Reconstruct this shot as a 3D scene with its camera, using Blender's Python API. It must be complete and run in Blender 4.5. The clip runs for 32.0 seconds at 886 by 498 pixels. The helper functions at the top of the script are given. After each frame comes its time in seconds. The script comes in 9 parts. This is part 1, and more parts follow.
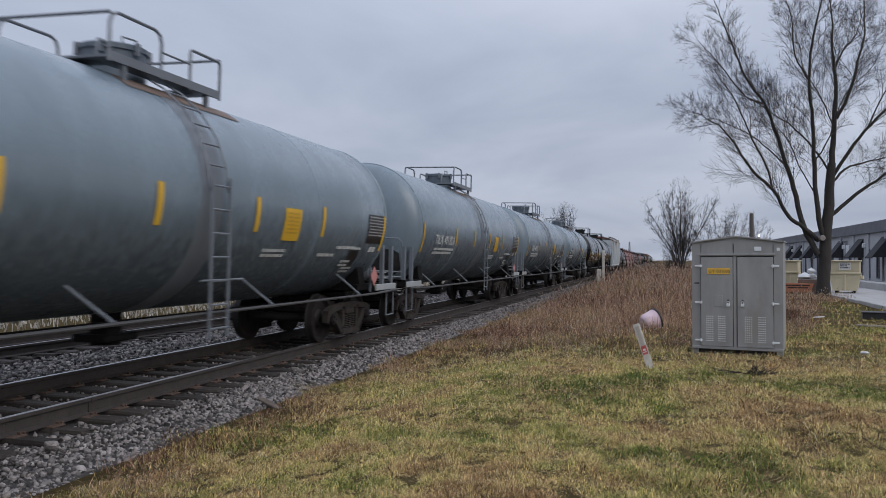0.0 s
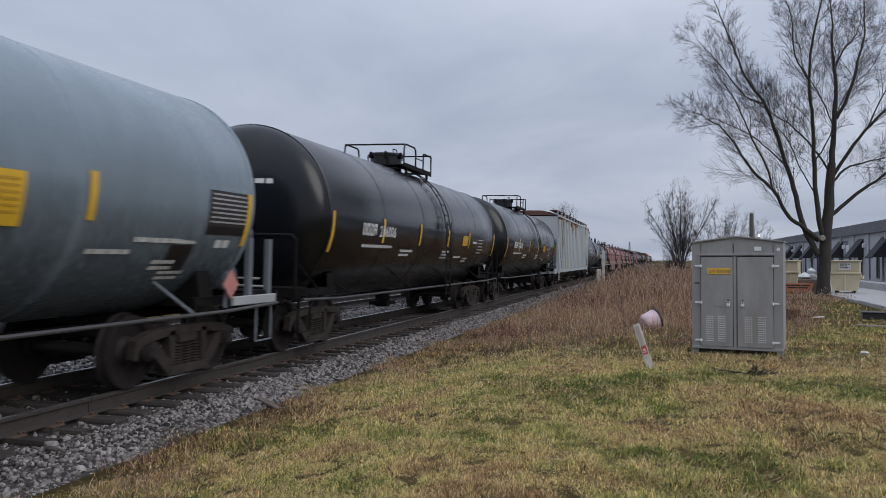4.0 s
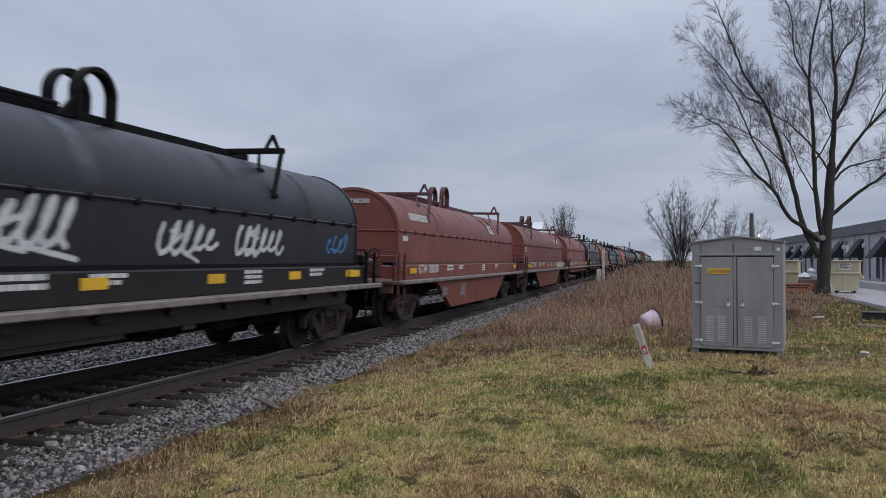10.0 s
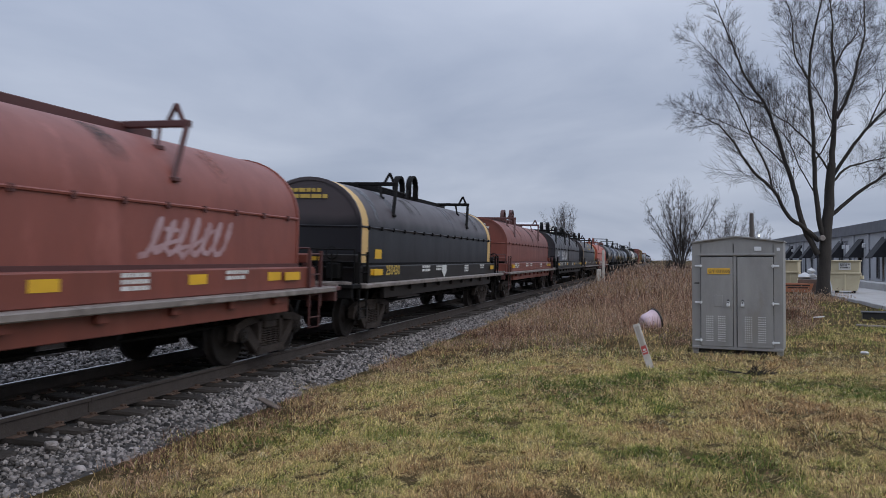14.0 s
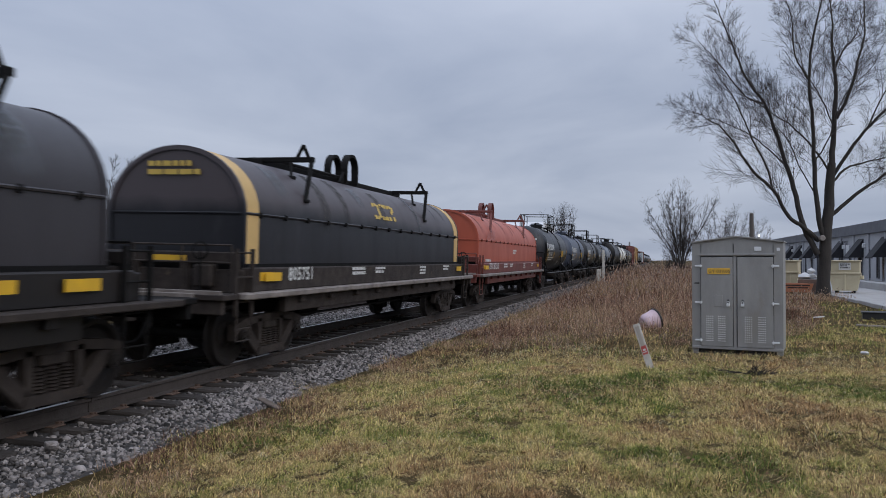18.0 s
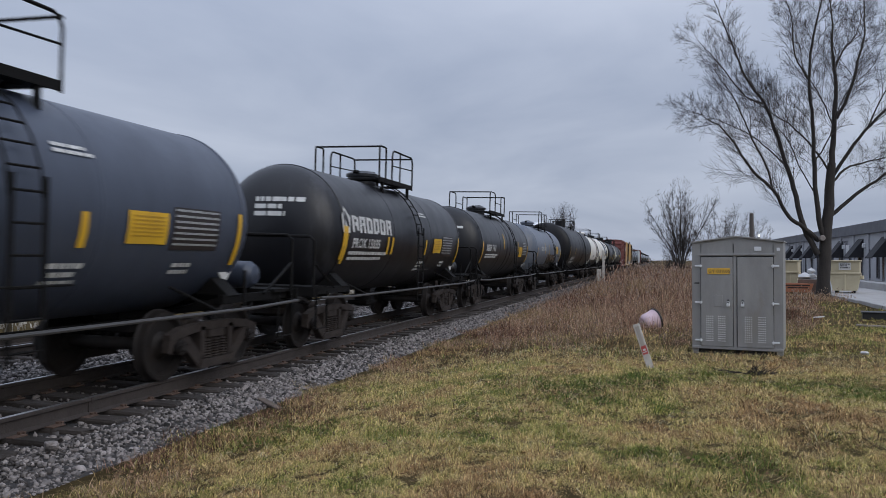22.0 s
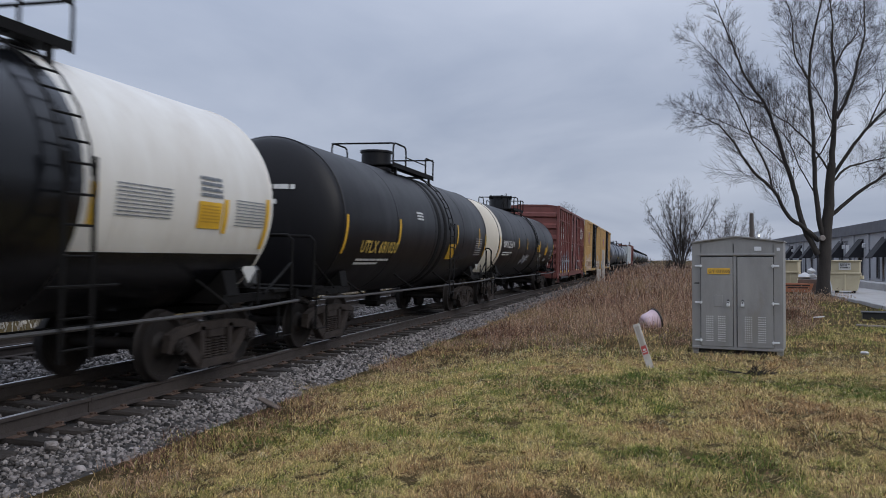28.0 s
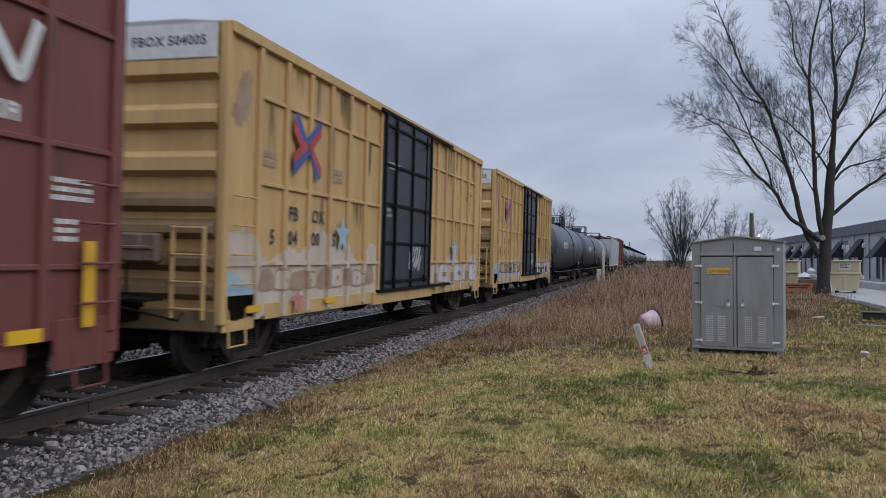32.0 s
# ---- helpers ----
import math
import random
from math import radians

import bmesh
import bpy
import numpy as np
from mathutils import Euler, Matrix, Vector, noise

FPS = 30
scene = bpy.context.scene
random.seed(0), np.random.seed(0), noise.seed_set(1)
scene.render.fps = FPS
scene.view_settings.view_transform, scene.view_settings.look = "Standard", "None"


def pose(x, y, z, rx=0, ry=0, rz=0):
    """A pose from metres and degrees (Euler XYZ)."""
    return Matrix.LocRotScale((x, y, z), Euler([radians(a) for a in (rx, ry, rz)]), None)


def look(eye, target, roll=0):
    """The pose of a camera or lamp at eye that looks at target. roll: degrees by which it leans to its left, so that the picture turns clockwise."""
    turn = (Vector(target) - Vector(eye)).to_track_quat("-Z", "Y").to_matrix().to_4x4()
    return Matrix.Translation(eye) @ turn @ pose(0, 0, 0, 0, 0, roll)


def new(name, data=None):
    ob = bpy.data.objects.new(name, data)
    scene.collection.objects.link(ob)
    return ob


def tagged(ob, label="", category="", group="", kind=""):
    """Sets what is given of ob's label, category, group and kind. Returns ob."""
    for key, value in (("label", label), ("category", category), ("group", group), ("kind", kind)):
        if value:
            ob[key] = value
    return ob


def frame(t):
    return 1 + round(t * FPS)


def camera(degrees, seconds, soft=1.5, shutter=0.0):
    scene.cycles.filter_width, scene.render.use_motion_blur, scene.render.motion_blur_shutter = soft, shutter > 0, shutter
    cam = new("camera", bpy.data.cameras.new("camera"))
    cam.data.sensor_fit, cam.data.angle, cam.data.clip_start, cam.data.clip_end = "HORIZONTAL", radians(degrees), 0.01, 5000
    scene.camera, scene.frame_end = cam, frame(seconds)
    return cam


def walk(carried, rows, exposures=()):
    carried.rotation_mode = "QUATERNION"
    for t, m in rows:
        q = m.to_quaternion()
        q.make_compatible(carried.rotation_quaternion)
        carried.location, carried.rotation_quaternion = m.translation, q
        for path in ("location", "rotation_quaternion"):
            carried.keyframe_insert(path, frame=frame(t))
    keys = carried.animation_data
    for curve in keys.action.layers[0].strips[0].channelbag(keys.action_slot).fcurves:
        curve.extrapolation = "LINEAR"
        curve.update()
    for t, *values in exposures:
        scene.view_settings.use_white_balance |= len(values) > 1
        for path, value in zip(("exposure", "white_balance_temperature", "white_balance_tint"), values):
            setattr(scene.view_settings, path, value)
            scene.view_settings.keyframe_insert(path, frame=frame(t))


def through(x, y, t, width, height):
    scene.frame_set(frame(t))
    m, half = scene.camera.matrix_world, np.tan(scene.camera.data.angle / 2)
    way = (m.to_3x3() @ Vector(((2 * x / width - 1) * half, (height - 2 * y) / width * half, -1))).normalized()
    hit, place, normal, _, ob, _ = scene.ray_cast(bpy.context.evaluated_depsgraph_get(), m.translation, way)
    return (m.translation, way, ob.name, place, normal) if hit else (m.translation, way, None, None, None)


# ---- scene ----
# World: x runs along the track away from the camera, y across it to the far side, z up from the rail tops.
CANT = 1.5          # degrees by which the track leans towards the camera
SPEED = 13.5        # metres a second, towards -x
EYE = (0.0, -7.08, 1.56)
cam = camera(58.5, 32.0, soft=0.55, shutter=0.22)
HEADING, TILT, ROLL = 15.22, 0.80, 0.0
eye_pose = pose(*EYE) @ pose(0, 0, 0, 0, 0, HEADING) @ pose(0, 0, 0, 0, -TILT, 0) @ pose(0, 0, 0, 90, 0, -90) @ pose(0, 0, 0, 0, 0, ROLL)
walk(cam, [(0.0, eye_pose), (32.0, eye_pose)], exposures=[(0.0, -0.11, 6680, 10), (7.2, -0.10, 6680, 10), (9.0, -0.21, 6620, 10), (14.0, -0.21, 6500, 10), (22.0, -0.21, 6500, 10), (25.0, -0.21, 6570, 10), (28.0, -0.21, 6540, 10), (29.5, -0.13, 6540, 10), (32.0, -0.11, 6480, 10)])

# Overcast late-autumn sky: a clear-sky base almost hidden by layered grey cloud.
world = bpy.data.worlds.new("overcast_sky")
scene.world = world
world.use_nodes = True
wn, wl = world.node_tree.nodes, world.node_tree.links
wn.clear()
w_out = wn.new("ShaderNodeOutputWorld")
w_bg = wn.new("ShaderNodeBackground")
w_bg.inputs["Strength"].default_value = 1.0
w_sky = wn.new("ShaderNodeTexSky")
w_sky.sky_type, w_sky.sun_disc = "NISHITA", False
w_sky.sun_elevation, w_sky.sun_rotation = radians(33), radians(210)
w_skymul = wn.new("ShaderNodeVectorMath")
w_skymul.operation = "SCALE"
w_skymul.inputs["Scale"].default_value = 0.08
wl.new(w_sky.outputs["Color"], w_skymul.inputs[0])
w_co = wn.new("ShaderNodeTexCoord")
# clouds flatten towards the horizon: divide the direction by its height
w_sep = wn.new("ShaderNodeSeparateXYZ")
wl.new(w_co.outputs["Generated"], w_sep.inputs[0])
w_h = wn.new("ShaderNodeMath"); w_h.operation = "MAXIMUM"; w_h.inputs[1].default_value = 0.0
wl.new(w_sep.outputs["Z"], w_h.inputs[0])
w_hh = wn.new("ShaderNodeMath"); w_hh.operation = "ADD"; w_hh.inputs[1].default_value = 0.18
wl.new(w_h.outputs[0], w_hh.inputs[0])
w_dx = wn.new("ShaderNodeMath"); w_dx.operation = "DIVIDE"
w_dy = wn.new("ShaderNodeMath"); w_dy.operation = "DIVIDE"
for a, b in ((w_dx, "X"), (w_dy, "Y")):
    wl.new(w_sep.outputs[b], a.inputs[0]); wl.new(w_hh.outputs[0], a.inputs[1])
w_cmb = wn.new("ShaderNodeCombineXYZ")
wl.new(w_dx.outputs[0], w_cmb.inputs[0]); wl.new(w_dy.outputs[0], w_cmb.inputs[1])
w_n1 = wn.new("ShaderNodeTexNoise")
w_n1.inputs["Scale"].default_value, w_n1.inputs["Detail"].default_value, w_n1.inputs["Roughness"].default_value = 0.9, 6.0, 0.5
w_n1.inputs["Distortion"].default_value = 0.4
wl.new(w_cmb.outputs[0], w_n1.inputs["Vector"])
w_ramp = wn.new("ShaderNodeValToRGB")
e = w_ramp.color_ramp.elements
e[0].position, e[0].color = 0.33, (0.374, 0.436, 0.576, 1)
e[1].position, e[1].color = 0.68, (0.562, 0.622, 0.760, 1)
wl.new(w_n1.outputs["Fac"], w_ramp.inputs["Fac"])
w_mix = wn.new("ShaderNodeMixRGB")
w_mix.inputs["Fac"].default_value = 0.93
wl.new(w_skymul.outputs[0], w_mix.inputs["Color1"])
wl.new(w_ramp.outputs["Color"], w_mix.inputs["Color2"])
# an overcast sky grows brighter towards the zenith
w_z = wn.new("ShaderNodeMath"); w_z.operation = "MULTIPLY_ADD"; w_z.inputs[1].default_value = 2.1; w_z.inputs[2].default_value = 1.0
w_zz = wn.new("ShaderNodeMath"); w_zz.operation = "POWER"; w_zz.inputs[1].default_value = 2.0
wl.new(w_h.outputs[0], w_zz.inputs[0])
wl.new(w_zz.outputs[0], w_z.inputs[0])
w_grow = wn.new("ShaderNodeVectorMath"); w_grow.operation = "SCALE"
wl.new(w_mix.outputs["Color"], w_grow.inputs[0]); wl.new(w_z.outputs[0], w_grow.inputs["Scale"])
wl.new(w_grow.outputs[0], w_bg.inputs["Color"])
wl.new(w_bg.outputs[0], w_out.inputs["Surface"])

sun_data = bpy.data.lights.new("sun", "SUN")
sun_data.energy, sun_data.angle, sun_data.color = 1.10, radians(40), (1.0, 0.97, 0.93)
sun = new("sun", sun_data)
sun.matrix_world = look((-25, -60, 45), (10, 0, 0))
# ---------------------------------------------------------------- materials
def mat(name, base, rough=0.6, metal=0.0, dark=None, scale=3.0, amount=0.5, bump=0.0, bump_scale=40.0, second=None, second_at=0.62,
        second_scale=1.2, random=0.0, stretch=(1, 1, 1), glow=0.0, coat=0.0, spec=0.5):
    """Base colour with fine grain towards `dark`, patches of `second`, relief, and a shade that differs from piece to piece."""
    m = bpy.data.materials.new(name)
    m.use_nodes = True
    n, l = m.node_tree.nodes, m.node_tree.links
    b = n["Principled BSDF"]
    b.inputs["Metallic"].default_value = metal
    b.inputs["Coat Weight"].default_value = coat
    b.inputs["Specular IOR Level"].default_value = spec
    dark = dark or tuple(c * 0.6 for c in base)
    co = n.new("ShaderNodeTexCoord")
    mp = n.new("ShaderNodeMapping")
    mp.inputs["Scale"].default_value = stretch
    l.new(co.outputs["Object"], mp.inputs["Vector"])
    g = n.new("ShaderNodeTexNoise")
    g.inputs["Scale"].default_value, g.inputs["Detail"].default_value, g.inputs["Roughness"].default_value = scale, 8.0, 0.65
    l.new(mp.outputs[0], g.inputs["Vector"])
    r = n.new("ShaderNodeMapRange")
    r.inputs["From Min"].default_value, r.inputs["From Max"].default_value, r.inputs["To Max"].default_value = 0.35, 0.75, amount
    l.new(g.outputs["Fac"], r.inputs["Value"])
    mix = n.new("ShaderNodeMixRGB")
    mix.inputs["Color1"].default_value, mix.inputs["Color2"].default_value = (*base, 1), (*dark, 1)
    l.new(r.outputs[0], mix.inputs["Fac"])
    col = mix.outputs["Color"]
    if second:
        g2 = n.new("ShaderNodeTexNoise")
        g2.inputs["Scale"].default_value, g2.inputs["Detail"].default_value, g2.inputs["Roughness"].default_value = second_scale, 9.0, 0.7
        l.new(mp.outputs[0], g2.inputs["Vector"])
        r2 = n.new("ShaderNodeMapRange")
        r2.inputs["From Min"].default_value, r2.inputs["From Max"].default_value = second_at, second_at + 0.08
        l.new(g2.outputs["Fac"], r2.inputs["Value"])
        mix2 = n.new("ShaderNodeMixRGB")
        mix2.inputs["Color2"].default_value = (*second, 1)
        l.new(r2.outputs[0], mix2.inputs["Fac"]); l.new(col, mix2.inputs["Color1"])
        col = mix2.outputs["Color"]
    if random:
        oi = n.new("ShaderNodeObjectInfo")
        geo = n.new("ShaderNodeNewGeometry")
        add = n.new("ShaderNodeMath"); add.operation = "ADD"
        l.new(oi.outputs["Random"], add.inputs[0]); l.new(geo.outputs["Random Per Island"], add.inputs[1])
        fr = n.new("ShaderNodeMath"); fr.operation = "FRACT"
        l.new(add.outputs[0], fr.inputs[0])
        mr = n.new("ShaderNodeMapRange")
        mr.inputs["To Min"].default_value, mr.inputs["To Max"].default_value = 1 - random, 1 + random
        l.new(fr.outputs[0], mr.inputs["Value"])
        vm = n.new("ShaderNodeVectorMath"); vm.operation = "SCALE"
        l.new(col, vm.inputs[0]); l.new(mr.outputs[0], vm.inputs["Scale"])
        col = vm.outputs[0]
    l.new(col, b.inputs["Base Color"])
    rr = n.new("ShaderNodeMapRange")
    rr.inputs["To Min"].default_value, rr.inputs["To Max"].default_value = max(0.05, rough - 0.1), min(1.0, rough + 0.12)
    l.new(g.outputs["Fac"], rr.inputs["Value"]); l.new(rr.outputs[0], b.inputs["Roughness"])
    if bump:
        bn = n.new("ShaderNodeTexNoise")
        bn.inputs["Scale"].default_value, bn.inputs["Detail"].default_value = bump_scale, 6.0
        l.new(co.outputs["Object"], bn.inputs["Vector"])
        bp = n.new("ShaderNodeBump")
        bp.inputs["Strength"].default_value, bp.inputs["Distance"].default_value = min(1.0, bump), 0.02
        l.new(bn.outputs["Fac"], bp.inputs["Height"]); l.new(bp.outputs[0], b.inputs["Normal"])
    if glow:
        b.inputs["Emission Color"].default_value, b.inputs["Emission Strength"].default_value = (*base, 1), glow
    return m


RUST = (0.16, 0.06, 0.03)
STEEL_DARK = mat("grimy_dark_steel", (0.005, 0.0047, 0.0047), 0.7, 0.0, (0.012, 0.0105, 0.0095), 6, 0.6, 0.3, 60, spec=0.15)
FRAME_STEEL = mat("cast_steel_brown", (0.048, 0.038, 0.033), 0.75, 0.0, (0.014, 0.011, 0.010), 5, 0.85, 0.3, 50, second=(0.085, 0.062, 0.048), second_at=0.62, second_scale=2.5, spec=0.25)
WHEEL_STEEL = mat("wheel_steel", (0.014, 0.012, 0.0115), 0.6, 0.0, (0.040, 0.032, 0.028), 5, 0.6, 0.2, 40, spec=0.25)
TREAD = mat("polished_tread", (0.45, 0.44, 0.43), 0.3, 0.9, (0.25, 0.24, 0.23), 8, 0.5)
RAIL_SIDE = mat("rusty_rail", (0.052, 0.041, 0.036), 0.85, 0.0, (0.028, 0.022, 0.019), 4, 0.7, 0.4, 60)
RAIL_TOP = mat("polished_rail_top", (0.42, 0.42, 0.43), 0.32, 0.9, (0.25, 0.24, 0.23), 9, 0.4)
TIE = mat("creosoted_tie", (0.052, 0.042, 0.036), 0.9, 0, (0.022, 0.018, 0.016), 3, 0.9, 0.8, 30, stretch=(12, 1, 6), random=0.35)
PLATE = mat("rusty_plate", (0.12, 0.075, 0.055), 0.85, 0.1, (0.06, 0.04, 0.03), 9, 0.6, 0.3, 60)
STONE = mat("ballast_stone", (0.212, 0.189, 0.177), 0.85, 0, (0.070, 0.061, 0.056), 9, 0.8, 0.6, 40, random=0.92)
BALLAST = mat("ballast_bed", (0.055, 0.050, 0.049), 0.95, 0, (0.015, 0.014, 0.014), 26, 0.95, 1.0, 45)
GRASS_SOIL = mat("autumn_turf", (0.080, 0.058, 0.024), 0.95, 0, (0.028, 0.020, 0.009), 9, 0.9, 1.0, 50, second=(0.120, 0.085, 0.038), second_at=0.55, second_scale=1.1, spec=0.05)
# ---------------------------------------------------------------- mesh helpers
class Shape:
    """Collects vertices and faces of one mesh."""

    def __init__(self):
        self.v, self.f = [], []

    def add(self, verts, faces):
        k = len(self.v)
        self.v += [tuple(p) for p in verts]
        self.f += [tuple(k + i for i in q) for q in faces]
        return self

    def box(self, c, s, b=0.0, m=None):
        """A box at centre c with sizes s; b: width of the chamfer on its edges; m: a turn about its centre."""
        cx, cy, cz = c
        hx, hy, hz = s[0] / 2, s[1] / 2, s[2] / 2
        if b <= 0:
            vs = [Vector((x, y, z)) for x in (-hx, hx) for y in (-hy, hy) for z in (-hz, hz)]
            fs = [(0, 1, 3, 2), (4, 6, 7, 5), (0, 4, 5, 1), (2, 3, 7, 6), (0, 2, 6, 4), (1, 5, 7, 3)]
        else:
            b = min(b, hx * 0.9, hy * 0.9, hz * 0.9)
            vs, at = [], {}
            for sx in (-1, 1):
                for sy in (-1, 1):
                    for sz in (-1, 1):
                        for ax in range(3):
                            d = [b, b, b]
                            d[ax] = 0
                            at[sx, sy, sz, ax] = len(vs)
                            vs.append(Vector((sx * (hx - d[0]), sy * (hy - d[1]), sz * (hz - d[2]))))
            fs = []
            for ax in range(3):
                o1, o2 = [i for i in range(3) if i != ax]
                for sg in (-1, 1):
                    q = []
                    for a1, a2 in ((-1, -1), (1, -1), (1, 1), (-1, 1)):
                        k = [0, 0, 0]
                        k[ax], k[o1], k[o2] = sg, a1, a2
                        q.append(at[(*k, ax)])
                    fs.append(q)
                for s1 in (-1, 1):
                    for s2 in (-1, 1):
                        k = [0, 0, 0]
                        k[o1], k[o2] = s1, s2
                        q = []
                        for sg, w in ((-1, o1), (1, o1), (1, o2), (-1, o2)):
                            k[ax] = sg
                            q.append(at[(*k, w)])
                        fs.append(q)
            for sx in (-1, 1):
                for sy in (-1, 1):
                    for sz in (-1, 1):
                        fs.append([at[sx, sy, sz, ax] for ax in range(3)])
        out = []
        for q in fs:
            n = (vs[q[1]] - vs[q[0]]).cross(vs[q[2]] - vs[q[0]])
            mid = sum((vs[i] for i in q), Vector()) / len(q)
            out.append(tuple(q) if n.dot(mid) > 0 else tuple(reversed(q)))
        if m is not None:
            vs = [m @ p for p in vs]
        return self.add([(p.x + cx, p.y + cy, p.z + cz) for p in vs], out)

    def cyl(self, p0, p1, r, seg=10, r1=None, caps=True):
        """A round bar from p0 to p1."""
        p0, p1 = Vector(p0), Vector(p1)
        r1 = r if r1 is None else r1
        d = (p1 - p0).normalized()
        u = d.orthogonal().normalized()
        w = d.cross(u)
        vs, fs = [], []
        for p, q in ((p0, r), (p1, r1)):
            for i in range(seg):
                a = 2 * math.pi * i / seg
                vs.append(p + q * (math.cos(a) * u + math.sin(a) * w))
        for i in range(seg):
            j = (i + 1) % seg
            fs.append((i, j, seg + j, seg + i))
        if caps:
            fs += [tuple(reversed(range(seg))), tuple(range(seg, 2 * seg))]
        return self.add(vs, fs)

    def tube(self, pts, r, seg=8):
        """A bent pipe along the points."""
        pts = [Vector(p) for p in pts]
        vs, fs = [], []
        u = None
        for i, p in enumerate(pts):
            d = (pts[min(i + 1, len(pts) - 1)] - pts[max(i - 1, 0)]).normalized()
            u = d.orthogonal().normalized() if u is None else (u - d * u.dot(d)).normalized()
            w = d.cross(u)
            vs += [p + r * (math.cos(2 * math.pi * k / seg) * u + math.sin(2 * math.pi * k / seg) * w) for k in range(seg)]
        for i in range(len(pts) - 1):
            for k in range(seg):
                j = (k + 1) % seg
                fs.append((i * seg + k, i * seg + j, (i + 1) * seg + j, (i + 1) * seg + k))
        fs += [tuple(reversed(range(seg))), tuple(range((len(pts) - 1) * seg, len(pts) * seg))]
        return self.add(vs, fs)

    def lathe(self, profile, c=(0, 0, 0), axis="x", seg=32):
        """Turns a profile of (place along the axis, radius) about the axis through c."""
        vs, fs = [], []
        for a, r in profile:
            for k in range(seg):
                t = 2 * math.pi * k / seg
                p, q = r * math.cos(t), r * math.sin(t)
                o = {"x": (a, p, q), "y": (q, a, p), "z": (p, q, a)}[axis]
                vs.append((c[0] + o[0], c[1] + o[1], c[2] + o[2]))
        for i in range(len(profile) - 1):
            for k in range(seg):
                j = (k + 1) % seg
                fs.append((i * seg + k, i * seg + j, (i + 1) * seg + j, (i + 1) * seg + k))
        ring = profile[0] == profile[-1]
        if profile[0][1] > 1e-6 and not ring:
            fs.append(tuple(reversed(range(seg))))
        if profile[-1][1] > 1e-6 and not ring:
            fs.append(tuple(range((len(profile) - 1) * seg, len(profile) * seg)))
        return self.add(vs, [tuple(reversed(q)) for q in fs])

    def prism(self, poly, a, b, axis="y"):
        """A flat outline pushed from a to b along the axis; poly is (x, z) for y, (y, z) for x, (x, y) for z."""
        put = {"y": lambda p, t: (p[0], t, p[1]), "x": lambda p, t: (t, p[0], p[1]), "z": lambda p, t: (p[0], p[1], t)}[axis]
        n = len(poly)
        vs = [put(p, a) for p in poly] + [put(p, b) for p in poly]
        area = sum(poly[i][0] * poly[(i + 1) % n][1] - poly[(i + 1) % n][0] * poly[i][1] for i in range(n))
        flip = (area > 0) != (axis == "y") != (b < a)
        fs = [tuple(reversed(range(n))), tuple(range(n, 2 * n))] + [(i, (i + 1) % n, n + (i + 1) % n, n + i) for i in range(n)]
        return self.add(vs, fs if flip else [tuple(reversed(q)) for q in fs])

    def mesh(self, name, material, smooth=30):
        me = bpy.data.meshes.new(name)
        me.from_pydata(self.v, [], self.f)
        me.materials.append(material)
        if smooth:
            me.shade_smooth()
            me.set_sharp_from_angle(angle=radians(smooth))
        return me


def part(name, shape, material, parent=None, label="", m=None, smooth=30):
    """ONE mesh object, under a thing or a part."""
    me = shape if isinstance(shape, bpy.types.Mesh) else shape.mesh(name, material, smooth)
    ob = new(name, me)
    if parent is not None:
        ob.parent = parent
    if m is not None:
        ob.matrix_basis = m
    if label:
        ob["label"] = label
    return ob


def thing(name, label, category, group="", kind="", m=None):
    ob = new(name)
    ob.empty_display_size = 0.2
    if m is not None:
        ob.matrix_basis = m
    return tagged(ob, label, category, group, kind)


def S():
    return Shape()


def arc(cx, cz, r, a0, a1, n):
    return [(cx + r * math.cos(radians(a0 + (a1 - a0) * i / n)), cz + r * math.sin(radians(a0 + (a1 - a0) * i / n))) for i in range(n + 1)]


def scatter(name, material, verts, faces, places, turns, sizes, smooth=False):
    """Many copies of small templates joined into one mesh: places (n, 3), turns (n, 3, 3), sizes (n, 3)."""
    v = np.asarray(verts, dtype=np.float64)
    n, k = len(places), len(v)
    co = np.einsum("nij,nkj->nki", turns, v[None] * sizes[:, None, :]) + places[:, None, :]
    return raw_mesh(name, material, co.reshape(-1, 3), [np.asarray(q)[None, :] + k * np.arange(n)[:, None] for q in faces], smooth)


def raw_mesh(name, material, co, face_sets, smooth=False):
    """A mesh from arrays: co (n, 3), face_sets a list of (m, corners) arrays."""
    me = bpy.data.meshes.new(name)
    loops = np.concatenate([f.reshape(-1) for f in face_sets]).astype(np.int32)
    totals = np.concatenate([np.full(len(f), f.shape[1]) for f in face_sets]).astype(np.int32)
    starts = np.concatenate([[0], np.cumsum(totals)[:-1]]).astype(np.int32)
    me.vertices.add(len(co))
    me.vertices.foreach_set("co", np.ascontiguousarray(co, dtype=np.float32).reshape(-1))
    me.loops.add(len(loops))
    me.loops.foreach_set("vertex_index", loops)
    me.polygons.add(len(totals))
    me.polygons.foreach_set("loop_start", starts)
    me.polygons.foreach_set("loop_total", totals)
    me.materials.append(material)
    me.update(calc_edges=True)
    if smooth:
        me.shade_smooth()
    return me


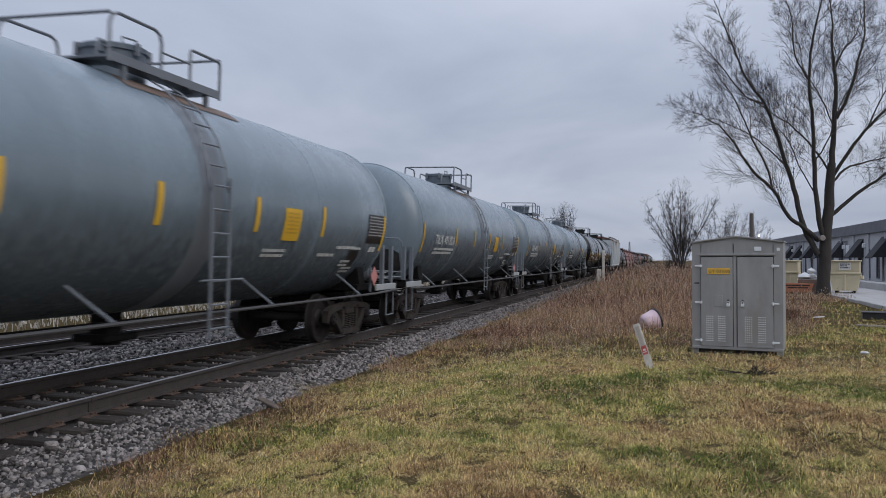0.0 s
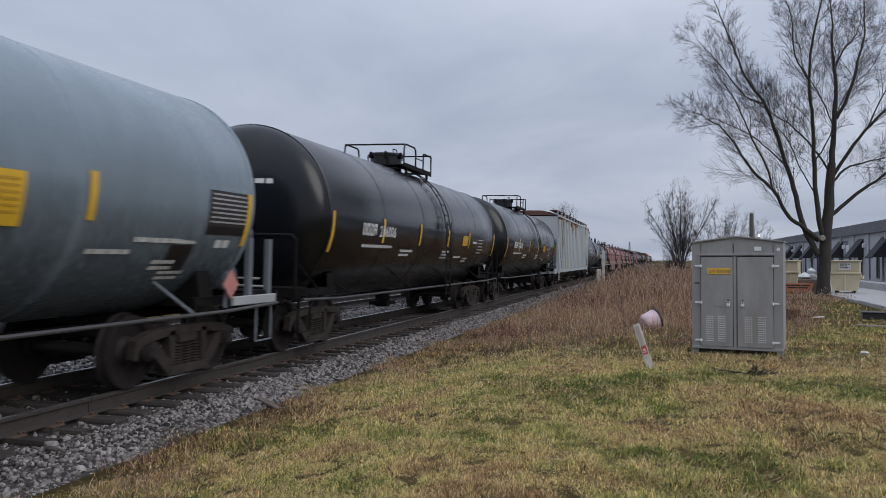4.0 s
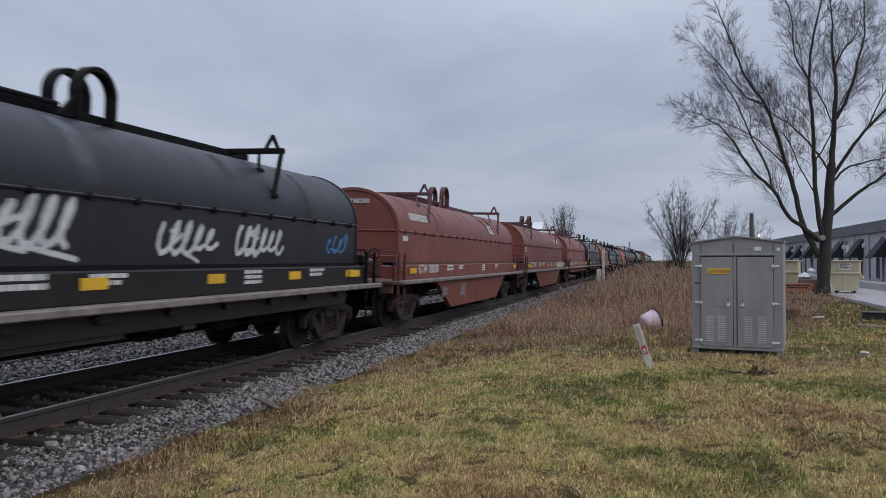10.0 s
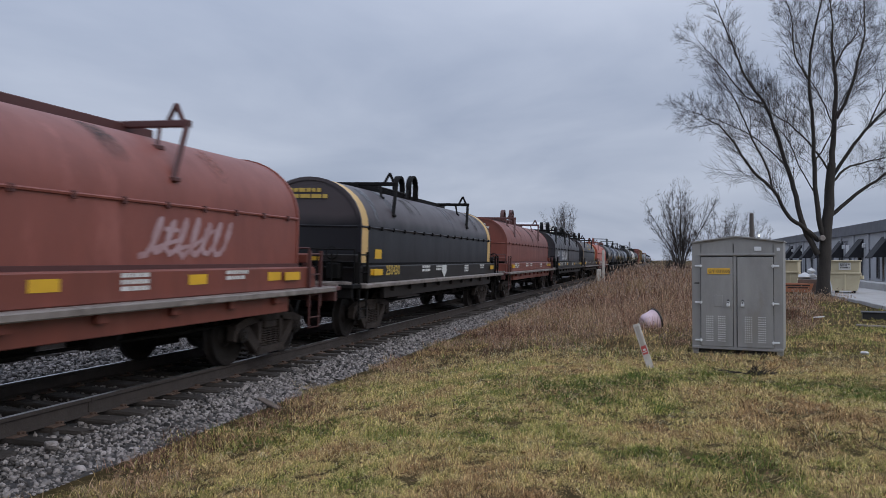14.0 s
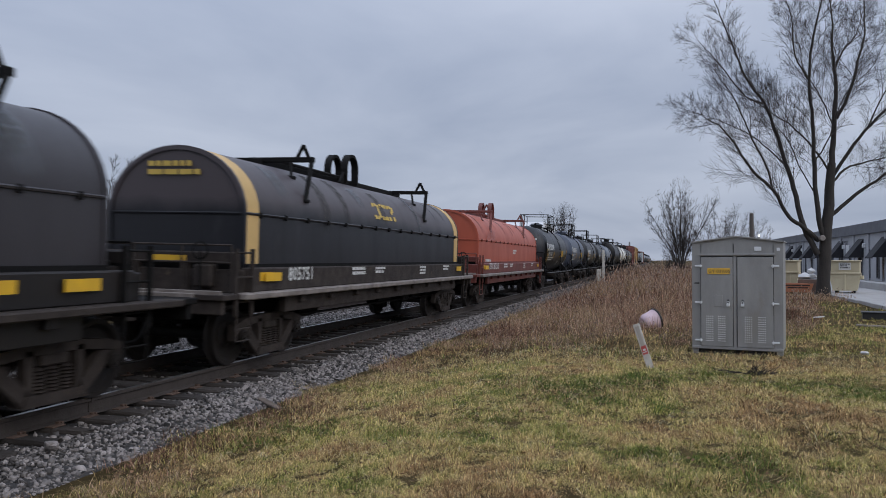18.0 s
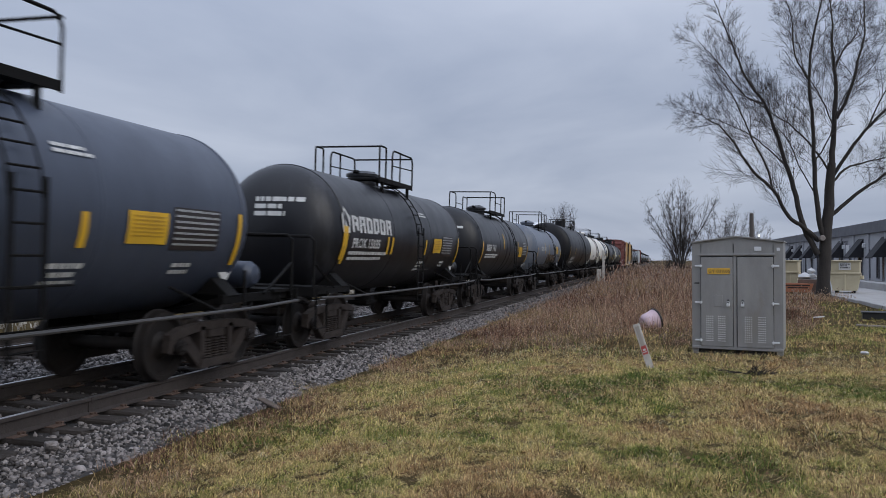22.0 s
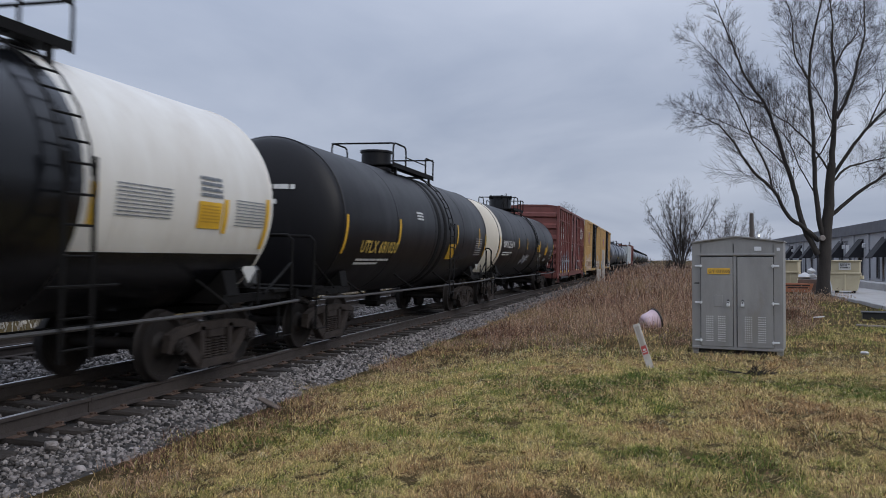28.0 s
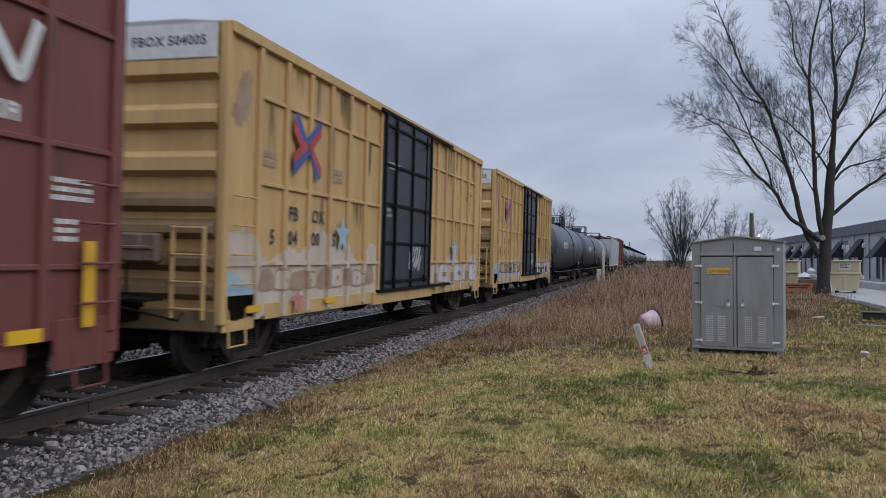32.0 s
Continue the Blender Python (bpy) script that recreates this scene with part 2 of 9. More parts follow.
def spins(rng, n, tilt=None):
    """Random turns; with tilt, about the upright axis and leaning by up to that many radians."""
    a = rng.uniform(0, 2 * np.pi, n)
    b = rng.uniform(0, np.pi, n) if tilt is None else rng.uniform(-tilt, tilt, n)
    ca, sa, cb, sb = np.cos(a), np.sin(a), np.cos(b), np.sin(b)
    m = np.zeros((n, 3, 3))
    m[:, 0, 0], m[:, 0, 1], m[:, 0, 2] = ca, -sa * cb, sa * sb
    m[:, 1, 0], m[:, 1, 1], m[:, 1, 2] = sa, ca * cb, -ca * sb
    m[:, 2, 1], m[:, 2, 2] = sb, cb
    return m


def blades(name, material, xyz, length, width, lean, rng, comb=None, plain=False):
    """Bent tapering blades of grass: roots xyz (n, 3), and their lengths, widths and leans (n); comb: the way in which each one falls."""
    n = len(xyz)
    a, d = rng.uniform(0, 2 * np.pi, n), rng.uniform(0, 2 * np.pi, n)
    if comb is not None:
        d = comb + rng.normal(0, 1.3, n)
        a = d + np.pi / 2 + rng.normal(0, 0.5, n)
    side = np.stack([np.cos(a), np.sin(a), np.zeros(n)], 1) * (width / 2)[:, None]
    way = np.stack([np.cos(d), np.sin(d), np.zeros(n)], 1)
    up = np.array([0, 0, 1.0])
    mid = xyz + way * (length * lean * 0.35)[:, None] + up * (length * 0.55 * np.sqrt(np.clip(1 - lean ** 2 * 0.3, 0.1, 1)))[:, None]
    tip = xyz + way * (length * lean)[:, None] + up * (length * np.clip(1 - 0.75 * lean ** 2, 0.12, 1))[:, None]
    if plain:
        co = np.stack([xyz - side, xyz + side, tip + up * (length * 0.1)[:, None]], 1).reshape(-1, 3)
        return raw_mesh(name, material, co, [np.array([[0, 1, 2]]) + 3 * np.arange(n)[:, None]])
    co = np.stack([xyz - side, xyz + side, mid + side * 0.8, mid - side * 0.8, tip], 1).reshape(-1, 3)
    k = 5 * np.arange(n)[:, None]
    return raw_mesh(name, material, co, [np.array([[0, 1, 2, 3]]) + k, np.array([[3, 2, 4]]) + k])
# ---------------------------------------------------------------- ground and tracks
LEAN = pose(0, 0, 0, CANT, 0, 0)


def ground_z(x, y):
    """Height of the ground: low beside the ballast, a little higher towards the camera, nearly level beyond the tracks."""
    if y > -1.9:
        z = -0.42
    elif y > -2.6:
        z = -0.42 + (-1.9 - y) / 0.7 * 0.10
    else:
        k = min(1.0, (-2.6 - y) / 3.2)
        z = -0.32 + 0.27 * k * k * (3 - 2 * k)
    if y > 7.5:
        z = -0.42 + min(1.0, (y - 7.5) / 4) * 0.30
    if -3 < x < 110 and -40 < y < -2.4:
        z += 0.045 * noise.noise(Vector((x * 0.35, y * 0.35, 0))) + 0.02 * noise.noise(Vector((x * 1.3, y * 1.3, 3)))
    return z


def leafy(name, tones, rough=0.75, patch=0.5, through=0.25, spread=1.0, broad=0.0, light=0.35, spec=0.3):
    """Grass and weeds: each blade takes one of the tones and a lightness of its own; small and broad patches of the ground favour some tones."""
    m = bpy.data.materials.new(name)
    m.use_nodes = True
    n, l = m.node_tree.nodes, m.node_tree.links
    b = n["Principled BSDF"]
    b.inputs["Roughness"].default_value = rough
    b.inputs["Specular IOR Level"].default_value = spec
    geo, co = n.new("ShaderNodeNewGeometry"), n.new("ShaderNodeTexCoord")

    def sized(source, k, shift):
        q = n.new("ShaderNodeMath"); q.operation = "MULTIPLY_ADD"
        q.inputs[1].default_value, q.inputs[2].default_value = k, shift
        l.new(source, q.inputs[0])
        return q.outputs[0]

    def total(u, v, clamp=False):
        q = n.new("ShaderNodeMath"); q.operation = "ADD"; q.use_clamp = clamp
        l.new(u, q.inputs[0]); l.new(v, q.inputs[1])
        return q.outputs[0]
    g = n.new("ShaderNodeTexNoise")
    g.inputs["Scale"].default_value, g.inputs["Detail"].default_value = patch, 4.0
    l.new(co.outputs["Object"], g.inputs["Vector"])
    fac = total(sized(geo.outputs["Random Per Island"], spread, 0.5 - spread / 2), sized(g.outputs["Fac"], 2.2, -1.1))
    if broad:
        g2 = n.new("ShaderNodeTexNoise")
        g2.inputs["Scale"].default_value, g2.inputs["Detail"].default_value = broad, 3.0
        l.new(co.outputs["Object"], g2.inputs["Vector"])
        fac = total(fac, sized(g2.outputs["Fac"], 3.6, -1.85))
    fac = total(fac, sized(fac, 0.0, 0.0), True)
    ramp = n.new("ShaderNodeValToRGB")
    el = ramp.color_ramp.elements
    while len(el) < len(tones):
        el.new(0.5)
    for i, c in enumerate(tones):
        el[i].position = i / (len(tones) - 1)
        el[i].color = (*c, 1)
    l.new(fac, ramp.inputs["Fac"])
    fr = n.new("ShaderNodeMath"); fr.operation = "FRACT"
    l.new(sized(geo.outputs["Random Per Island"], 17.3, 0.0), fr.inputs[0])
    vm = n.new("ShaderNodeVectorMath"); vm.operation = "SCALE"
    l.new(ramp.outputs["Color"], vm.inputs[0]); l.new(sized(fr.outputs[0], 2 * light, 1 - light), vm.inputs["Scale"])
    l.new(vm.outputs[0], b.inputs["Base Color"])
    if through:
        tr, mx = n.new("ShaderNodeBsdfTranslucent"), n.new("ShaderNodeMixShader")
        l.new(vm.outputs[0], tr.inputs["Color"])
        mx.inputs["Fac"].default_value = through
        l.new(b.outputs[0], mx.inputs[1]); l.new(tr.outputs[0], mx.inputs[2])
        l.new(mx.outputs[0], n["Material Output"].inputs["Surface"])
    return m


GRASS = leafy("short_autumn_grass", ((0.105, 0.138, 0.030), (0.230, 0.240, 0.060), (0.480, 0.395, 0.140), (0.660, 0.510, 0.235), (0.330, 0.200, 0.095)), patch=2.6, spread=0.7, broad=0.42, light=0.75, spec=0.12)
DRY_GRASS = leafy("dry_brown_grass", ((0.090, 0.058, 0.028), (0.250, 0.155, 0.072), (0.450, 0.295, 0.140), (0.620, 0.440, 0.220)), patch=1.5, spread=1.2, light=0.6, spec=0.12)
WEEDS = leafy("dry_brown_weeds", ((0.090, 0.045, 0.032), (0.225, 0.120, 0.080), (0.385, 0.228, 0.150), (0.620, 0.440, 0.300), (0.25, 0.18, 0.085)), patch=0.9, spread=0.8, broad=0.25, light=0.6, spec=0.12)
STRAW = leafy("loose_straw", ((0.62, 0.52, 0.28), (0.56, 0.44, 0.22), (0.74, 0.66, 0.44)), patch=0.8, light=0.25)
LEAF = leafy("dead_leaf", ((0.10, 0.055, 0.03), (0.20, 0.11, 0.06), (0.28, 0.17, 0.10)), patch=0.8)
SEEDS = leafy("pale_seed_heads", ((0.26, 0.17, 0.12), (0.40, 0.31, 0.25), (0.20, 0.13, 0.10)), patch=0.8)


def build_ground():
    xs = [-400, -150, -60, -30] + [-20 + 0.5 * i for i in range(140)] + [50 + 2 * i for i in range(30)] + [110, 130, 160, 200, 260, 350, 500, 800, 1500, 3000]
    ys = [-1500, -500, -200, -100, -60, -40, -30] + [-25 + 0.5 * i for i in range(44)] + [-3, -2.6, -2.25, -1.9, 0, 1.5, 3, 4.5, 6, 7.5, 9, 11.5, 16, 25, 50, 120, 400, 1500]
    vs = [(x, y, ground_z(x, y)) for x in xs for y in ys]
    n = len(ys)
    fs = [(i * n + j, (i + 1) * n + j, (i + 1) * n + j + 1, i * n + j + 1) for i in range(len(xs) - 1) for j in range(n - 1)]
    return tagged(part("ground", S().add(vs, fs), GRASS_SOIL), "trampled green and straw-brown autumn turf beside the railway", "ground", kind="structure")


build_ground()


def rail_shape(x0, x1):
    prof = [(-0.076, 0), (0.076, 0), (0.076, 0.012), (0.012, 0.03), (0.009, 0.135), (0.036, 0.148), (0.037, 0.178), (0.028, 0.186),
            (-0.028, 0.186), (-0.037, 0.178), (-0.036, 0.148), (-0.009, 0.135), (-0.012, 0.03), (-0.076, 0.012)]
    return S().prism([(p[0], p[1] - 0.186) for p in prof], x0, x1, "x")


ME_TIE = {}
for i in range(4):
    rnd = random.Random(i)
    s = S().box((0, 0, -0.275), (0.225, 2.6, 0.17), 0.018)
    s.v = [(x + rnd.uniform(-0.012, 0.012), y + rnd.uniform(-0.03, 0.03), z + rnd.uniform(-0.010, 0.006)) for x, y, z in s.v]
    ME_TIE[i] = s.mesh("tie", TIE, 0)
ME_TIE_PLATE = (S().box((0, 0, -0.186), (0.19, 0.34, 0.016), 0.004).box((-0.06, 0.10, -0.168), (0.03, 0.04, 0.03)).box((0.06, -0.10, -0.168), (0.03, 0.04, 0.03)).box((0.05, 0.11, -0.168), (0.03, 0.04, 0.03))).mesh("tie_plate", PLATE)
ME_ANCHOR = S().box((0, 0, -0.19), (0.03, 0.20, 0.05), 0.006).mesh("rail_anchor", PLATE)


def build_track(name, m, label, near_end, seed):
    t = thing(name, label, "railway track", kind="structure", m=m)
    for y in (-0.755, 0.755):
        part("rail", rail_shape(-60, 900), RAIL_SIDE, t, m=pose(0, y, 0))
        part("running_surface", S().box((420, y, 0.001), (960, 0.052, 0.003)), RAIL_TOP, t, "worn bright rail top")
    rnd = random.Random(seed)
    x, far_ties = -12.0, S()
    while x < 300:
        if x < near_end:
            k = rnd.randrange(4)
            part("tie", ME_TIE[k], None, t, m=pose(x + rnd.uniform(-0.03, 0.03), rnd.uniform(-0.05, 0.05), rnd.uniform(-0.012, 0.004), 0, 0, rnd.uniform(-1.2, 1.2)))
            if x < 24 and seed == 1:
                for y in (-0.755, 0.755):
                    part("tie_plate", ME_TIE_PLATE, None, t, m=pose(x, y, 0))
                part("rail_anchor", ME_ANCHOR, None, t, m=pose(x + 0.14, -0.755, 0))
        else:
            far_ties.box((x, 0, -0.275), (0.225, 2.6, 0.17))
        x += 0.53
    tagged(part("far_ties", far_ties, TIE, t, smooth=0), kind="stuff")
    return t


track_a = build_track("track_near", LEAN, "rusty steel rails with bright worn tops on dark wooden ties", 62, 1)
track_b = build_track("track_far", pose(0, 5.0, 0), "second railway track beyond the train, rusty rails on ties", 50, 2)
part("rail_weld", S().prism([(-0.05, -0.186), (-0.04, -0.03), (0.04, -0.03), (0.05, -0.186)], -0.03, 0.03).box((0, 0, -0.03), (0.05, 0.088, 0.05)), RAIL_SIDE, track_a, m=pose(7.75, -0.755, 0))


def ballast_top(y):
    """Height of the stone bed across both tracks."""
    if y < -1.45:
        return -0.215 - (-1.45 - y) * 0.24
    if y < 1.4:
        return -0.245
    if y < 3.5:
        return -0.27
    return -0.25 if y < 6.5 else -0.25 - (y - 6.5) * 0.25


bed = [(y, ballast_top(y) - 0.02) for y in (-2.45, -1.45, -1.4, 0, 1.4, 2.5, 3.6, 6.4, 7.6)]
tagged(part("ballast_bed", S().prism(bed + [(7.6, -0.7), (-2.45, -0.7)], -60, 900, "x"), BALLAST), "grey crushed-stone railway ballast", "ballast", kind="structure")


def build_stones():
    rng = np.random.default_rng(7)
    t = (1 + 5 ** 0.5) / 2
    ico = np.array([(-1, t, 0), (1, t, 0), (-1, -t, 0), (1, -t, 0), (0, -1, t), (0, 1, t), (0, -1, -t), (0, 1, -t), (t, 0, -1), (t, 0, 1), (-t, 0, -1), (-t, 0, 1)]) / 1.9
    ico_faces = [(0, 11, 5), (0, 5, 1), (0, 1, 7), (0, 7, 10), (0, 10, 11), (1, 5, 9), (5, 11, 4), (11, 10, 2), (10, 7, 6), (7, 1, 8), (3, 9, 4), (3, 4, 2), (3, 2, 6), (3, 6, 8), (3, 8, 9), (4, 9, 5), (2, 4, 11), (6, 2, 10), (8, 6, 7), (9, 8, 1)]
    cube = np.array([(a, b, c) for a in (-1, 1) for b in (-1, 1) for c in (-1, 1)]) * 0.62
    quads = [(0, 1, 3, 2), (4, 6, 7, 5), (0, 4, 5, 1), (2, 3, 7, 6), (0, 2, 6, 4), (1, 5, 7, 3)]
    near = ((3.0, 22, -2.45, -1.95, 1300, 0.018, 0.036), (2.8, 13, -2.50, -1.15, 2500, 0.019, 0.039), (13, 27, -2.50, -1.15, 1700, 0.023, 0.044))
    rest = ((27, 60, -2.5, -1.2, 1300, 0.03, 0.055), (3, 20, -1.2, 1.25, 1500, 0.020, 0.040), (20, 45, -1.2, 1.25, 700, 0.03, 0.05),
            (3, 28, 1.25, 4.0, 2300, 0.026, 0.048), (28, 60, 1.25, 4.2, 1000, 0.035, 0.06), (8, 45, 4.0, 7.4, 1000, 0.03, 0.055))
    for kind in range(10):
        sharp, zones = (kind % 2 == 1, near if kind < 5 else rest)
        base, tri = (cube, quads) if sharp or kind >= 5 else (ico, ico_faces)
        v = base * rng.uniform(0.55, 1.2, (len(base), 1)) * np.array([1.0, 0.78, 0.62]) + rng.uniform(-0.14, 0.14, (len(base), 3))
        xs, ys, sz = [], [], []
        for x0, x1, y0, y1, n, s0, s1 in zones:
            xs.append(rng.uniform(x0, x1, n)); ys.append(rng.uniform(y0, y1, n)); sz.append(rng.uniform(s0, s1, n))
        x, y, s = np.concatenate(xs), np.concatenate(ys), np.concatenate(sz)
        s = s * np.where(rng.random(len(s)) < 0.03, 1.6, 1.0)
        keep = ~((np.abs(np.abs(y) - 0.755) < 0.11) & (np.abs(y) < 1.0))
        x, y, s = x[keep], y[keep], s[keep]
        # stones lie between the ties rather than on them
        off = (x + 12.0 + 0.265) % 0.53 - 0.265
        on_tie = (np.abs(off) < 0.14) & (np.abs(y) < 1.32) & (rng.random(len(x)) < 0.93)
        x, y, s = x[~on_tie], y[~on_tie], s[~on_tie]
        z = np.array([max(ballast_top(q), ground_z(u, q) if q < -1.9 else -9.0) for u, q in zip(x, y)]) + s * 0.25 + y * math.tan(radians(CANT)) * (np.abs(y) < 2.6)
        me = scatter("ballast_stones", STONE, v, tri, np.stack([x, y, z], 1), spins(rng, len(x)), np.repeat(s[:, None], 3, 1) * rng.uniform(0.8, 1.25, (len(x), 3)))
        tagged(part("ballast_stones", me, None), "loose grey crushed ballast stones", "stones", kind="stuff")
    rock = S().lathe([(-0.12, 0), (-0.10, 0.09), (0.0, 0.15), (0.09, 0.10), (0.12, 0)], (0, 0, 0), "x", 9)
    rnd = random.Random(5)
    rock.v = [(0.55 * a * rnd.uniform(0.8, 1.2), 0.55 * b * rnd.uniform(0.75, 1.15), 0.55 * c * rnd.uniform(0.5, 0.75)) for a, b, c in rock.v]
    tagged(part("pale_rock", rock, STONE, m=pose(6.3, -1.52, -0.20, 10, 8, 30), smooth=0), "large pale ballast rock beside the rail", "rock")


build_stones()


def heights(x, y):
    return np.array([ground_z(a, b) for a, b in zip(x, y)])


def in_weeds(x, y):
    """Where the tall dry weeds stand, ahead of the cabinet and round the tree."""
    edge = 15.5 + 1.6 * np.sin(y * 1.7) + 0.9 * np.sin(y * 4.1 + x)
    left = (x > edge + np.maximum(0, -y - 6.5) * 0.6) & (y > -8.8 - np.maximum(0, x - 22) * 0.03) & (y < -2.6)
    tree = ((x - 36.0) / 3.6) ** 2 + ((y + 13.2) / 1.5) ** 2 < 1.0
    fore = ((x - 27) / 9.0) ** 2 + ((y + 11.0 + 0.16 * (x - 27)) / 1.0) ** 2 < 1.0
    far = (x > 46) & (y > -12.5) & (y < -2.6)
    return left | tree | fore | far


def build_grass():
    rng = np.random.default_rng(11)
    half = radians(31.5)
    zones = ((4.8, 8.0, 210000, 0.035, 0.085, 0.0046), (8.0, 13.0, 220000, 0.04, 0.095, 0.0066), (13.0, 21.0, 150000, 0.045, 0.12, 0.0120), (21.0, 40.0, 60000, 0.06, 0.15, 0.024))
    for d0, d1, n, l0, l1, w in zones:
        a = rng.uniform(-half, half, n)
        d = np.sqrt(rng.uniform(d0 ** 2, d1 ** 2, n))
        x, y = d * np.cos(a + radians(15)), -7.08 + d * np.sin(a + radians(15))
        edge = -2.35 + 0.22 * np.sin(x * 1.9) + 0.16 * np.sin(x * 4.7 + 1)
        thin = np.clip((edge - y) / 0.5, 0, 1)
        lot = (x > 25) & (y < -14.0)
        keep = (rng.random(n) < thin) & ~lot & ~(in_weeds(x, y) & (rng.random(n) < 0.8))
        x, y = x[keep], y[keep]
        k = len(x)
        clump = np.array([0.8 * noise.noise(Vector((p * 1.3, q * 1.3, 5.0))) + 1.7 * noise.noise(Vector((p * 5.0, q * 5.0, 2.0))) for p, q in zip(x, y)])
        comb = np.array([5.5 * noise.noise(Vector((p * 2.1, q * 2.1, 8.0))) for p, q in zip(x, y)])
        length = rng.uniform(l0, l1, k) * np.clip(1.05 + 0.9 * clump, 0.35, 2.3)
        lean, wide = np.clip(rng.normal(1.1, 0.36, k), 0.3, 1.8), rng.uniform(0.6, 1.5, k) * w
        brown = np.array([noise.noise(Vector((p * 0.55, q * 0.55, 21.0))) + 0.6 * noise.noise(Vector((p * 2.2, q * 2.2, 4.0))) for p, q in zip(x, y)])
        brown += 0.55 * np.clip(1 - (edge[keep] - y) / 1.4, 0, 1) + 0.45 * np.clip((x - 11.5) / 4.0, 0, 1) * (y > -7.4)
        dry = rng.random(k) < np.clip(0.18 + 0.9 * brown, 0.04, 0.85)
        roots = np.stack([x, y, heights(x, y) - 0.01], 1)
        for name, pm, pick, label in (("grass", GRASS, ~dry, "short matted green and straw grass blades"), ("dry_grass", DRY_GRASS, dry, "short matted brown dead grass blades")):
            me = blades(name, pm, roots[pick], length[pick], wide[pick], lean[pick], rng, comb[pick], d0 > 12)
            tagged(part(name, me, None), label, "grass", kind="stuff")
    # the same turf goes on round and behind the viewer, more thinly
    n = 16000
    x, y = rng.uniform(-14, 45, n), rng.uniform(-24, -2.5, n)
    seen = (np.hypot(x, y + 7.08) > 4.8) & (np.abs(np.arctan2(y + 7.08, x) - radians(15)) < radians(31.5))
    ok = ~seen & (y < -2.4 + 0.2 * np.sin(x * 1.9)) & ~((x > 25) & (y < -14.0)) & ~(in_weeds(x, y) & (rng.random(n) < 0.8))
    x, y = x[ok], y[ok]
    k = len(x)
    me = blades("grass", GRASS, np.stack([x, y, heights(x, y) - 0.01], 1), rng.uniform(0.05, 0.12, k), rng.uniform(0.012, 0.022, k), rng.uniform(0.8, 1.6, k), rng)
    tagged(part("grass", me, None), "short matted green and straw grass blades", "grass", kind="stuff")
    # loose strands of straw lying across the turf, and small dark dead leaves
    n = 15000
    a, d = rng.uniform(-half, half, n), np.sqrt(rng.uniform(4.6 ** 2, 15.0 ** 2, n))
    x, y = d * np.cos(a + radians(15)), -7.08 + d * np.sin(a + radians(15))
    ok = y < -2.6
    x, y = x[ok], y[ok]
    k = len(x)
    me = blades("straw", STRAW, np.stack([x, y, heights(x, y) + rng.uniform(0.01, 0.05, k)], 1), rng.uniform(0.05, 0.12, k), 0.0012 + 0.00030 * d[ok], rng.uniform(1.0, 2.0, k), rng)
    tagged(part("straw", me, None), "pale loose straw strands lying on the turf", "grass", kind="stuff")
    n = 2600
    a, d = rng.uniform(-half, half, n), np.sqrt(rng.uniform(4.6 ** 2, 16.0 ** 2, n))
    x, y = d * np.cos(a + radians(15)), -7.08 + d * np.sin(a + radians(15))
    ok = y < -2.4
    x, y = x[ok], y[ok]
    k = len(x)
    leaf_v = [(-1, 0, 0), (-0.3, -0.6, 0.25), (0.6, -0.5, 0.1), (1, 0, 0.3), (0.5, 0.6, 0.0), (-0.4, 0.55, 0.3)]
    me = scatter("dead_leaves", LEAF, leaf_v, [(0, 1, 2, 3), (0, 3, 4, 5)], np.stack([x, y, heights(x, y) + 0.035], 1), spins(rng, k, 0.6), rng.uniform(0.010, 0.024, (k, 1)) * np.ones((1, 3)))
    tagged(part("dead_leaves", me, None), "small brown dead leaves in the grass", "leaves", kind="stuff")
    # ragged dry tufts along the foot of the ballast
    for name, pm, n, l0, l1, w0 in (("verge_grass", WEEDS, 20000, 0.05, 0.17, 0.006), ("verge_grass", GRASS, 9000, 0.04, 0.12, 0.006)):
        x = 3.0 + 27.0 * rng.uniform(0, 1, n) ** 1.3
        y = -2.34 + 0.20 * np.sin(x * 1.9) + 0.14 * np.sin(x * 5.3) + -np.abs(rng.normal(0, 0.42, n)) + rng.normal(0, 0.12, n)
        size = np.clip(1.0 + 1.1 * np.array([noise.noise(Vector((p * 2.3, q * 2.3, 1.0))) for p, q in zip(x, y)]), 0.2, 2.2)
        me = blades(name, pm, np.stack([x, y, np.maximum(heights(x, y), np.array([ballast_top(q) for q in y])) - 0.02], 1), rng.uniform(l0, l1, n) * size, rng.uniform(0.5, 1.3, n) * w0, rng.uniform(0.3, 1.4, n), rng)
        tagged(part(name, me, None), "dry brown grass along the edge of the ballast", "grass", kind="stuff")


